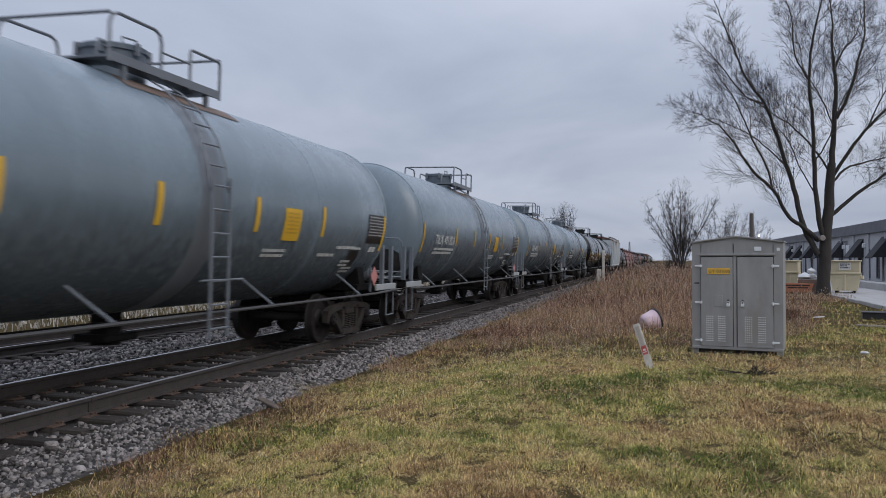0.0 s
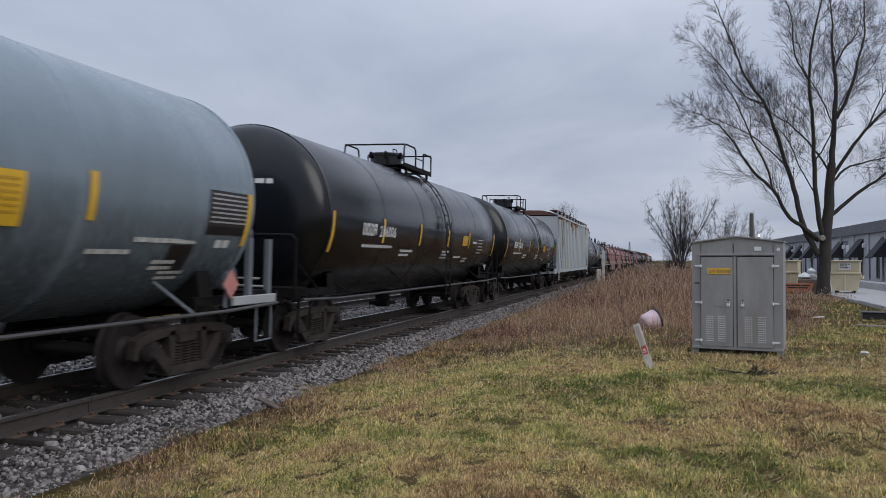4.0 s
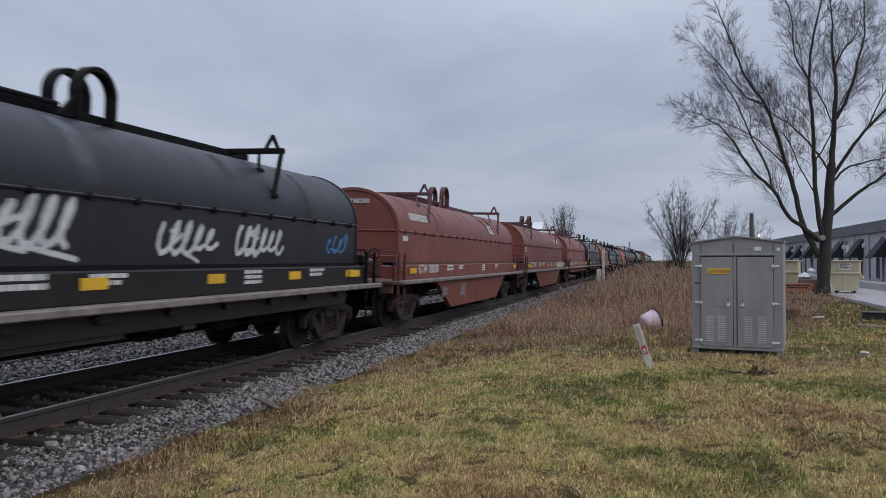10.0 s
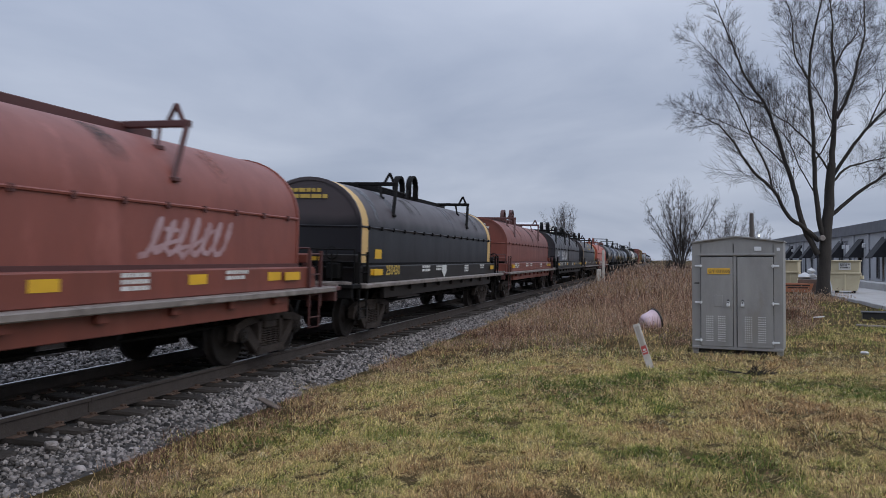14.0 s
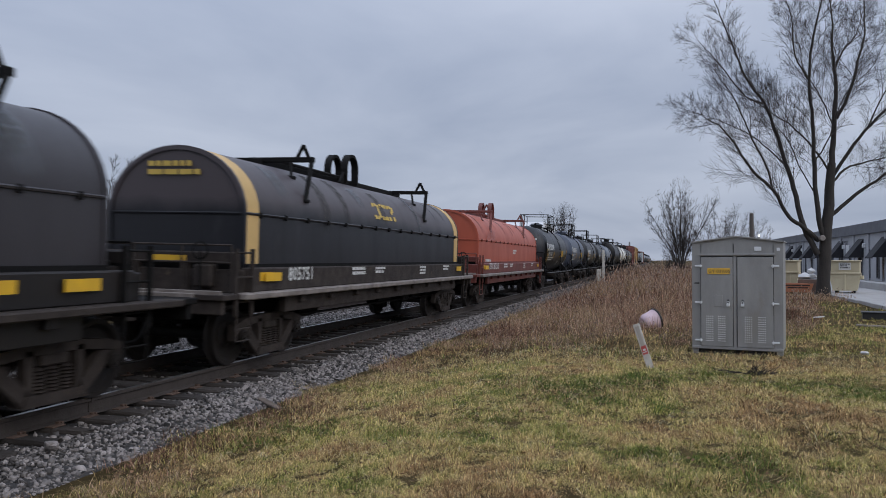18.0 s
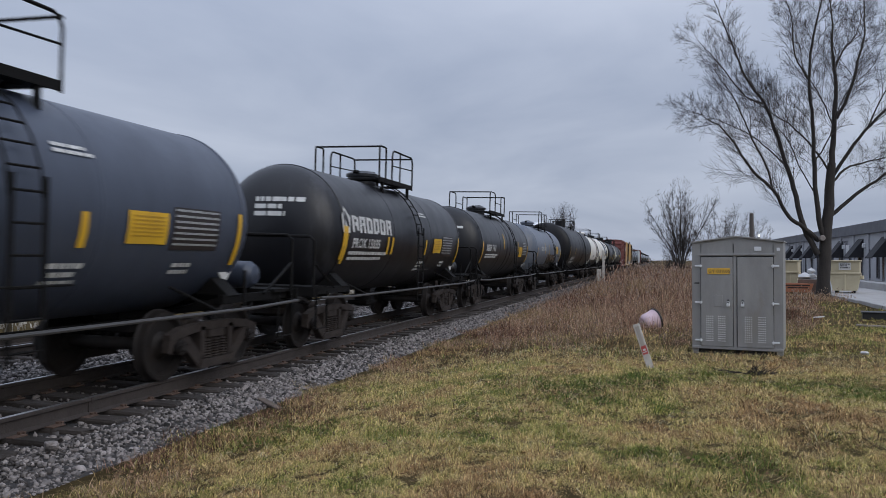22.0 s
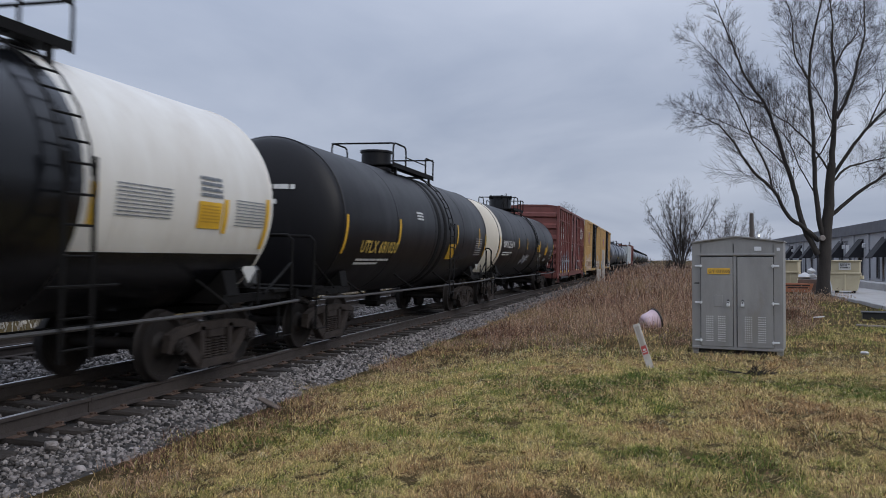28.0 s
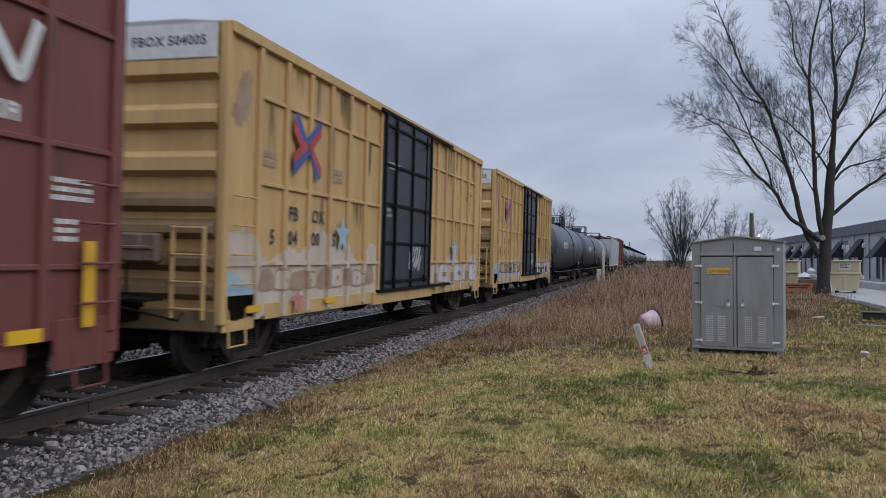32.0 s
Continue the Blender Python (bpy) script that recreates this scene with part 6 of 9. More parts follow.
def hood(car, a, b, pm, trim=None, gear=None, label="", strap=False):
    """One arched coil hood with its ribs, lifting loops, frames and clips."""
    w, zb, zs, zt = 1.16, 1.46, 2.28, 3.28
    gear = gear or {P_RED: P_GEAR_RED, P_RED_B: P_GEAR_RED, P_ORANGE: P_GEAR_ORANGE, P_COILBLACK: STEEL_DARK, P_COILBLACK_DEEP: STEEL_DARK, P_COIL_PALE_TOP: STEEL_DARK}.get(pm, pm)
    h = part("hood", S().prism(arch(w, zb, zs, zt), a, b, "x"), pm, car, label)
    for x in (a, b):
        part("hood_rim", S().prism(arch(w + 0.02, zb, zs, zt + 0.02) + list(reversed(arch(w - 0.05, zb, zs, zt - 0.05))), x - 0.03, x + 0.03, "x"), pm, h)
    if trim:
        for x0, x1 in ((a - 0.005, a + 0.42), (b - 0.42, b + 0.005)):
            part("painted_band", S().prism(arch(w + 0.008, zb, zs, zt + 0.008) + list(reversed(arch(w - 0.01, zb, zs, zt - 0.01))), x0, x1, "x"), trim, h, "yellow painted end band")
    for sg in (-1, 1):
        part("bead", S().cyl((a, sg * (w + 0.01), zs), (b, sg * (w + 0.01), zs), 0.022, 6), pm, h)
        part("bead", S().box(((a + b) / 2, sg * (w + 0.015), zb + 0.04), (b - a, 0.05, 0.07)), gear, h)
        n = int((b - a) / 0.8)
        s = S()
        for i in range(n):
            x = a + (b - a) * (i + 0.5) / n
            s.box((x, sg * (w + 0.03), zs - 0.01), (0.05, 0.05, 0.09), 0.01)
        tagged(part("hood_clip", s, gear, h), kind="stuff")
    part("bead", S().cyl((a - 0.01, -w, zs), (a - 0.01, w, zs), 0.02, 6), pm, h)
    # top walkway beam
    c = (a + b) / 2
    part("ridge_beam", S().box((c, 0, zt + 0.05), ((b - a) * 0.62, 0.20, 0.14), 0.01), gear, h)
    fx = (c - (b - a) * 0.30, c + (b - a) * (0.33 if b - a > 14 else 0.265)) if b - a > 9 else (c - (b - a) * 0.33, c + (b - a) * 0.33)
    for x in fx:
        s = S()
        s.box((x, 0, zt + 0.10), (0.11, 2.14, 0.09), 0.01)
        for sg in (-1, 1):
            for y0, y1, d, r in ((1.03, 1.09, 0.36, 0.042), (0.62, 0.74, 0.22, 0.028)):
                foot = zs + (zt - zs) * math.sqrt(max(0.05, 1 - (y1 / w) ** 2))
                s.cyl((x, sg * y0, zt + 0.09), (x - d, sg * y1, foot), r, 6)
                s.box((x - d, sg * (y1 + 0.01), foot - 0.01), (0.16, 0.10, 0.06), 0.01)
            if sg < 0:
                for a1 in (0.72, 0.98):
                    s.cyl((x, sg * a1, zt + 0.10), (x, sg * 0.86, zt + 0.36), 0.032, 6)
        part("lifting_frame", s, gear, h)
    for sg in (-1, 1):
        s = S()
        s.prism(arc(c, zt + 0.33, 0.36, 0, 180, 12) + list(reversed(arc(c, zt + 0.33, 0.295, 0, 180, 12))), sg * 0.20 - 0.075, sg * 0.20 + 0.075)
        for k in (-1, 1):
            s.box((c + k * 0.322, sg * 0.20, zt + 0.18), (0.06, 0.15, 0.34))
        s.prism([(c - 0.62, zt), (c - 0.36, zt + 0.26), (c - 0.30, zt + 0.26), (c - 0.30, zt)], sg * 0.20 - 0.03, sg * 0.20 + 0.03)
        part("lifting_loop", s, gear, h)
    rnd = random.Random(int(abs(a) * 100 + b * 10))
    for i in range(10):
        x, wide, u0, u1 = rnd.uniform(a + 0.5, b - 0.9), rnd.uniform(0.15, 0.6), rnd.uniform(-0.1, 0.5), rnd.uniform(0.9, 1.25)
        vs = []
        for j in range(9):
            t = u0 + (u1 - u0) * j / 8
            y, z = -(w + 0.006) * math.cos(max(t, 0)), zs + (zt - zs + 0.006) * math.sin(t) if t > 0 else zs + 2.0 * t
            vs += [(x, y, z), (x + wide, y, z)]
        part("dirt_stain", S().add(vs, [(2 * j, 2 * j + 1, 2 * j + 3, 2 * j + 2) for j in range(8)]), (RUN_GRIME, RUN_DUST if pm in (P_RED, P_RED_B, P_ORANGE) else RUN_GREY)[i % 2], h)
    part("ridge_pipe", S().cyl((fx[0], -0.2, zt + 0.12), (c - 0.6, -0.2, zt + 0.12), 0.03, 6).cyl((fx[1], 0.2, zt + 0.12), (c + 0.6, 0.2, zt + 0.10), 0.03, 6), gear, h)
    return h


def coil_car(s0, s1, a, b, label, pm, sill=None, belly=False, trim=None, split=None, gear=None, number="", graffiti=(), yellow=(), end_text="", stencils=(), ink=None, end_z=2.98):
    mid, half = (s0 + s1) / 2, (s1 - s0) / 2
    a, b = a - mid, b - mid
    car = thing("coil_car", label, "coil car", "freight train")
    sill = sill or {P_COILBLACK: P_SILL_BLACK, P_COILBLACK_DEEP: P_SILL_BLACK, P_COIL_PALE_TOP: P_SILL_BLACK}.get(pm, pm)
    end_pm = {P_RED: P_GEAR_RED, P_ORANGE: P_GEAR_ORANGE}.get(sill, STEEL_DARK if sill is P_SILL_BLACK else sill)
    w = 1.45
    if split is None:
        hoods = [hood(car, a, b, pm, trim, gear)]
    else:
        hoods = [hood(car, a, split - mid - 0.04, pm, trim, gear), hood(car, split - mid + 0.04, b, pm, trim, gear)]
    # underframe: deck, side sills with ledge, stake pockets
    deck = part("deck", S().box((0, 0, 1.28), (b - a + 0.9, 2.5, 0.34), 0.02), sill, car)
    for sg in (-1, 1):
        part("side_sill", S().box((0, sg * 1.25, 1.30), (b - a + 0.5, 0.14, 0.36), 0.02), sill, car)
        part("ledge", S().box((0, sg * 1.38, 1.08), (2 * half - 1.5, 0.26, 0.09), 0.015), RIB_TAN if split is None else FRAME_STEEL, car)
        if belly:
            part("fish_belly", S().prism([(-half + 4.0, 1.04), (half - 4.0, 1.04), (half - 5.6, 0.26), (-half + 5.6, 0.26)], sg * 1.30 - 0.06, sg * 1.30 + 0.06), sill, car, "deep sloping side girder")
        else:
            part("side_channel", S().box((0, sg * 1.28, 0.90), (2 * half - 4.6, 0.10, 0.26), 0.01), sill, car)
            n = 9
            for i in range(n):
                x = -half + 2.8 + (2 * half - 5.6) * i / (n - 1)
                part("stake_pocket", S().box((x, sg * 1.37, 1.0), (0.16, 0.08, 0.16), 0.01), sill, car)
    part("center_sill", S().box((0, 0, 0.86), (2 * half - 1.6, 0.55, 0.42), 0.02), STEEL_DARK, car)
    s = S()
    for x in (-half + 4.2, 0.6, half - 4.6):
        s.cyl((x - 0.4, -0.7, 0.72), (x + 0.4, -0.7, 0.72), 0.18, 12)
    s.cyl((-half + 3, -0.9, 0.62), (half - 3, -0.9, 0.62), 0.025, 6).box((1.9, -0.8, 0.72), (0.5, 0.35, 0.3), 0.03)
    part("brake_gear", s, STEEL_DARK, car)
    for k, e in ((-1, a), (1, b)):
        x = k * (half - 0.75)
        part("end_platform", S().box((x, 0, 1.08), (0.9, 2.8, 0.08), 0.01).box((k * (half - 0.40), 0, 0.98), (0.10, 2.7, 0.28), 0.015), end_pm, car)
        part("platform_edge", S().box((k * (half - 0.335), 0, 1.14), (0.03, 2.7, 0.07), 0.008), RIB_TAN, car)
        part("end_panel", S().box((e + k * 0.30, 0, 1.62), (0.10, 2.5, 0.17), 0.02), sill, car)
        # near-black sheet puts the shade of the open hollow into colour
        part("end_bulkhead", S().box((e + k * 0.10, 0, 1.34), (0.06, 2.3, 0.50), 0.01), STEEL_DARK, car, "near-black sheet for the shade in the hollow under the hood end")
        for y in (-1.2, -0.42, 0.42, 1.2):
            part("end_upright", S().box((e + k * 0.30, y, 1.34), (0.10, 0.10, 0.42), 0.01), end_pm, car)
        for y in (-1.36, 1.36):
            q = S()
            for d in (0.10, 0.55):
                q.box((e + k * d, y, 1.28), (0.05, 0.05, 0.95))
            for z in (0.62, 1.0, 1.35, 1.7):
                q.cyl((e + k * 0.10, y, z), (e + k * 0.55, y, z), 0.014, 6)
            q.tube([(e + k * 0.12, y, 1.06), (e + k * 0.12, y, 0.45), (e + k * 0.52, y, 0.45), (e + k * 0.52, y, 1.06)], 0.018, 6)
            part("ladder", q, end_pm, car)
            part("yellow_marker", S().box((e - k * 0.55, y * 1.005, 1.34), (0.52, 0.012, 0.13)), YELLOW, car)
        q = S()
        for z in (1.55, 1.80):
            q.cyl((e + k * 0.42, -1.2, z), (e + k * 0.42, 1.2, z), 0.016, 6)
        for y in (-1.2, -0.4, 0.4, 1.2):
            q.cyl((e + k * 0.42, y, 1.1), (e + k * 0.42, y, 1.8), 0.016, 6)
        part("end_railing", q, end_pm, car)
        add_truck(car, k * (half - 2.35))
    part("brake_wheel", S().lathe([(-0.010, 0.11), (0.0, 0.135), (0.010, 0.11), (-0.010, 0.11)], (a - 0.50, -0.75, 1.72), "x", 18).cyl((a - 0.50, -0.75, 1.1), (a - 0.50, -0.75, 1.72), 0.018, 6), STEEL_DARK, car)
    part("brake_cylinder", S().box((a - 0.35, -0.75, 1.36), (0.20, 0.30, 0.34), 0.03), end_pm, car)
    part("end_reflector", S().box((a - 0.356, -0.15, 1.60), (0.012, 0.55, 0.09)), YELLOW, car)
    tagged(part("stencil", on_flat(bars([0.4, 0.3], 0.07, 0.5, int(s0)), 1.0, 1.58, a - 0.353, True), STENCIL, car), kind="stuff")
    add_ends(car, half)
    ys, yh = -1.324, -1.168
    if number:
        ink = ink or STENCIL
        part("lettering", on_flat(letters(number, 0.21), a + 1.15, 1.27, ys), ink, car)
        part("end_lettering", on_flat(letters(end_text, 0.11), 0.52, 2.92, a - 0.036, True) if end_text else on_flat(bars([0.75, 0.95], 0.08, 0.6, 4), 0.48, end_z, a - 0.036, True), ink if trim is None else STENCIL_GOLD, hoods[0])
        if end_text:
            part("end_lettering", on_flat(letters(end_text, 0.10), 0.15, 1.52, a - 0.352, True), STENCIL, car)
            tagged(part("stencil", on_flat(bars([0.35, 0.35, 0.35], 0.05, 0.5, 3), -0.75, 1.42, a - 0.353, True), STENCIL, car), kind="stuff")
    for x, z, w2, h2, seed, m2 in graffiti:
        hd = hoods[0] if split is None or x + a < split - mid - w2 else hoods[-1]
        tagged(part("graffiti", on_flat(spray(w2, h2, seed, max(3, int(w2 / 0.30)), fat=1.4), x + a, z, yh), m2, hd, "spray-painted graffiti shapes"), kind="stuff")
    for x in yellow:
        part("reflector", on_flat(([(0, 0), (0.42, 0), (0.42, 0.13), (0, 0.13)], [(0, 1, 2, 3)]), x + a, 1.28, ys - 0.002), YELLOW, car)
    for x, z, rows, h2 in stencils:
        tagged(part("stencil", on_flat(bars(rows, h2, 0.5, int(x * 7)), x + a, z, ys if z < 1.48 else yh), STENCIL, car), kind="stuff")
    TRAIN.append((car, mid))
    return car


SILLMARKS = [(3.9, 1.40, [0.7, 0.7], 0.06), (5.2, 1.40, [0.6, 0.5], 0.05), (8.4, 1.40, [0.5, 0.5, 0.5], 0.05), (10.6, 1.40, [0.6, 0.5], 0.05)]


def ymarks(n, a, b):
    return [a + (b - a) * i / (n - 1) for i in range(n)]


coil_car(135.5, 151.3, 136.8, 149.9, "black coil car with white graffiti and yellow markers", P_COILBLACK_DEEP, number="302899", yellow=ymarks(6, 0.3, 12.2), stencils=SILLMARKS,
         graffiti=[(1.2, 1.72, 1.1, 0.5, 11, SPRAY_WHITE), (2.6, 1.66, 2.6, 0.62, 12, SPRAY_WHITE), (6.6, 1.62, 1.3, 0.5, 13, SPRAY_WHITE), (8.4, 1.62, 1.5, 0.52, 14, SPRAY_WHITE), (11.6, 1.66, 1.0, 0.42, 15, SPRAY_DEEP)])
coil_car(151.3, 169.0, 152.6, 167.6, "brown-red coil car with a deep side girder", P_RED, belly=True, number="GTW 188280", end_text="GTW 188280", yellow=[], stencils=SILLMARKS + [(0.3, 2.05, [0.4], 0.12)])
tagged(part("lettering", on_hood(blocks(9, 1.7, 0.20, 0.16, 0.04), -6.55, 0.30), STENCIL, TRAIN[-1][0], "worn white company lettering"), kind="stuff")
part("emblem", on_hood(([(0, 0), (0.42, 0), (0.42, 0.08), (0.09, 0.08), (0.09, 0.26), (0.42, 0.26), (0.42, 0.34), (0, 0.34)], [(0, 1, 2, 3), (0, 3, 4, 7), (7, 4, 5, 6)]), 3.0, 0.26), STENCIL, TRAIN[-1][0], "white bent-line emblem")
part("emblem", on_hood(([(0.42, 0), (0.51, 0), (0.51, 0.34), (0.42, 0.34), (0.60, 0), (0.78, 0.0), (0.87, 0.34), (0.78, 0.34)], [(0, 1, 2, 3), (3, 2, 5, 4), (4, 5, 6, 7)]), 3.0, 0.26), STENCIL, TRAIN[-1][0], "white bent-line emblem")
tagged(part("graffiti", on_flat(spray(0.62, 0.36, 31, 5, fat=0.9), -4.30, 0.56, -1.366), SPRAY_GREY, TRAIN[-1][0], "faint white spray tag"), kind="stuff")
tagged(part("graffiti", on_flat(spray(0.62, 0.42, 35, 5, fat=0.9), -2.2, 0.52, -1.366), SPRAY_GREY, TRAIN[-1][0], "faint white spray tag"), kind="stuff")
coil_car(169.0, 186.7, 170.4, 185.2, "brown-red coil car with yellow markers along the sill", P_RED, belly=True, number="GTW 187658", yellow=[0.4, 3.9, 7.0, 9.8, 12.9], stencils=SILLMARKS + [(0.4, 2.10, [0.55, 0.55], 0.08)])
tagged(part("lettering", on_hood(blocks(9, 1.75, 0.24, 0.16, 0.05), 3.77, 0.30), STENCIL, TRAIN[-1][0], "worn white company lettering"), kind="stuff")
tagged(part("graffiti", on_flat(spray(3.0, 0.36, 41, 8, True), 3.6, 1.16, -1.332), SPRAY_WHITE, TRAIN[-1][0], "white and blue wavy graffiti band"), kind="stuff")
tagged(part("graffiti", on_flat(spray(2.8, 0.18, 42, 8), 3.7, 1.24, -1.338), SPRAY_DEEP, TRAIN[-1][0]), kind="stuff")
coil_car(186.7, 202.9, 188.1, 201.2, "faded red coil car with pale worn graffiti", P_RED_B, sill=P_RED, number="CIGK 805022", end_text="CIGK 805022", yellow=[0.4, 3.6, 7.05, 9.7, 11.8], stencils=SILLMARKS,
         graffiti=[(1.0, 1.66, 2.0, 0.5, 51, SPRAY_FAINT_PINK), (5.2, 1.7, 1.2, 0.5, 52, SPRAY_FAINT_PINK), (9.0, 1.6, 2.0, 0.55, 53, SPRAY_FAINT_PINK)])
coil_car(202.9, 218.7, 204.15, 217.0, "black coil car with yellow end bands", P_COIL_PALE_TOP, trim=P_CREAMYELLOW, number="250430", ink=STENCIL_GOLD, yellow=[0.2], stencils=SILLMARKS)
part("notice", on_flat(rect(0.42, 0.2), -5.8, 1.62, -1.172), YELLOW, TRAIN[-1][0])
part("emblem", S().prism([(-0.9, 1.46), (-0.45, 1.46), (-0.45, 1.28), (-0.675, 1.12), (-0.9, 1.28)], -1.340, -1.332), STENCIL, TRAIN[-1][0], "small white shield emblem")
coil_car(218.7, 234.1, 220.3, 232.5, "brown-red coil car with yellow markers", P_RED, number="805034", yellow=[0.3, 11.0], stencils=SILLMARKS)
coil_car(234.1, 252.2, 235.7, 250.4, "black twin-hood coil car with white graffiti", P_COILBLACK, split=243.0, number="NW 383996", yellow=[0.2, 5.1, 9.5, 12.9], stencils=SILLMARKS,
         graffiti=[(1.4, 1.80, 1.0, 0.38, 61, SPRAY_WHITE), (3.5, 1.55, 1.5, 0.66, 62, SPRAY_WHITE), (5.3, 1.55, 1.3, 0.62, 63, SPRAY_WHITE)])
tagged(part("painted_patch", on_flat(rect(1.75, 0.66), -5.1, 1.54, -1.1645), P_BLUEGREY, TRAIN[-1][0], "faded blue-grey repaint patch"), kind="stuff")
coil_car(252.2, 267.7, 253.45, 266.2, "black coil car with yellow end bands and yellow emblem", P_COIL_PALE_TOP, sill=FRAME_STEEL, trim=P_CREAMYELLOW, number="805751", ink=STENCIL, yellow=[0.2], stencils=SILLMARKS)
part("emblem", on_hood(blocks(3, 1.43, 0.40, 0.12, 0.08), -0.88, 0.20), STENCIL_GOLD, TRAIN[-1][0], "worn yellow company letters")
coil_car(267.7, 283.4, 269.1, 282.1, "bright orange-red coil car with a scraped hood", P_ORANGE, sill=P_GEAR_ORANGE, end_z=2.05, number="ITFX 802505", yellow=[0.0], stencils=SILLMARKS + [(6.6, 1.95, [0.8, 0.6], 0.07), (1.2, 1.50, [0.9], 0.12)],
         graffiti=[(1.4, 2.30, 1.5, 0.40, 71, SPRAY_PINK)])

# ---------------------------------------------------------------- short and long tank cars, boxcars
SHORT_SMALL = [(2.85, 2.2, [0.98] * 7, 0.05, STENCIL), (0.9, 1.5, [0.5, 0.45, 0.5], 0.075, STENCIL), (3.0, 1.5, [0.4, 0.4], 0.07, STENCIL), (0.9, 2.75, [0.5, 0.6], 0.05, STENCIL)]
for s0, s1, a, b, pm, no, lab in ((283.4, 296.4, 285.9, 294.6, P_BLACK_DULL, "PROX 15017", "matte black tank car with white lettering"), (296.4, 309.0, 298.3, 307.2, P_BLUEGREY, "PROX 16147", "blue-grey tank car with white lettering"),
                                  (309.0, 321.5, 311.0, 319.9, P_BLACK_DULL, "PROX 15035", "matte black tank car with white lettering")):
    tank_car(s0, s1, a, b, lab, pm, r=1.28, zc=2.14, bulge=0.72, dome="low", dx=0.1, plat=(-1.2, 1.3), lx=0.35, rail_style=1, rh=0.74, brace=pm,
             strips=[(-4.25, 1.60, 2.25), (-1.7, 1.72, 2.1), (-1.4, 1.72, 2.1), (1.25, 1.72, 2.1)], plate_x=[(1.95, 1.78, 0.75, 0.38)],
             stencils=SHORT_SMALL + [(-3.9, 1.70, [2.2, 1.9], 0.08, STENCIL)],
             words=[(-3.85, 2.14, blocks(6, 2.4, 0.33), STENCIL), (-3.8, 1.84, letters(no, 0.19), STENCIL), (-4.33, 2.12, ([(0, 0), (0.34, 0), (0.38, 0.30), (0.17, 0.52), (-0.04, 0.30)], [(0, 1, 2, 3, 4)]), STENCIL)])
tank_car(321.5, 334.4, 323.2, 332.8, "black tank car with peeling greyish streaks", P_BLACK_DULL, r=1.28, zc=2.12, bulge=0.62, dome="low", dx=-0.1, plat=(-1.3, 1.6), lx=1.0, rail_style=0, rh=0.74,
         strips=[(-0.8, 2.0, 2.6), (2.28, 1.95, 2.35)], plate_x=[(2.6, 1.72, 0.75, 0.42)], bands=[(-0.2, 0.12, P_BLACK_DULL, None, None), (0.5, 0.75, P_BLACK_DULL, None, None)],
         stencils=[(-4.1, 1.76, [2.1, 1.9], 0.06, STENCIL), (3.5, 2.32, [0.95] * 8, 0.05, STENCIL)],
         words=[(-4.0, 1.92, blocks(4, 0.85, 0.22), STENCIL), (-3.05, 1.92, letters("7476", 0.22), STENCIL)])
tank_car(334.4, 346.8, 335.9, 345.5, "blue-grey tank car with a black lower middle", P_STEELBLUE, r=1.28, zc=2.12, bulge=0.62, dome="low", dx=0.0, plat=(-1.3, 1.6), lx=1.1, rail_style=0, rh=0.72,
         bands=[(-0.9, 3.0, P_BLACK, 0.86, 1.90), (-4.7, -0.95, P_BLACK, 0.86, 1.36), (3.05, 4.7, P_BLACK, 0.86, 1.40)], strips=[(-1.9, 1.9, 2.5), (-0.2, 1.9, 2.4)], plate_x=[(2.75, 1.95, 0.7, 0.42)], brace=P_MIDGREY,
         stencils=[(2.0, 2.4, [0.7] * 9, 0.055, STENCIL), (3.55, 2.35, [0.9] * 9, 0.045, STENCIL)], words=[(-3.3, 2.06, blocks(4, 0.85, 0.22), STENCIL), (-2.3, 2.06, letters("80803", 0.22), STENCIL)])
tank_car(346.8, 365.3, 348.2, 364.1, "long matte black tank car with white marks", P_BLACK_LONG, r=1.59, zc=2.39, bulge=0.42, dome="can", dx=-0.5, plat=(-0.3, 2.5), lx=1.5, rail_style=0,
         strips=[(-4.4, 1.98, 2.42)], bands=[(0.9, 1.1, STEEL_DARK, None, None)], stencils=[(-6.4, 1.46, [2.4, 1.9], 0.06, STENCIL), (-1.0, 1.95, [0.1], 0.4, STENCIL), (4.9, 2.0, [0.1], 0.36, STENCIL), (6.9, 2.1, [0.5] * 7, 0.05, STENCIL)],
         words=[(-6.35, 1.60, letters("SHPX 214927", 0.24), STENCIL)])
tank_car(365.3, 377.1, 366.5, 375.9, "dirty white tank car with brown streaked bands", P_WHITE, r=1.48, zc=2.38, bulge=0.55, dome="low", dx=0.3, plat=(-1.3, 1.5), lx=1.1,
         bands=[(0.6, 1.5, P_BROWN, None, None), (2.2, 3.0, P_BLACK_DULL, None, None), (-4.4, 4.4, P_BLACK_DULL, 0.92, 1.62)], strips=[], stencils=[(-3.0, 1.95, [1.6, 1.4], 0.07, STENCIL_DARK)])
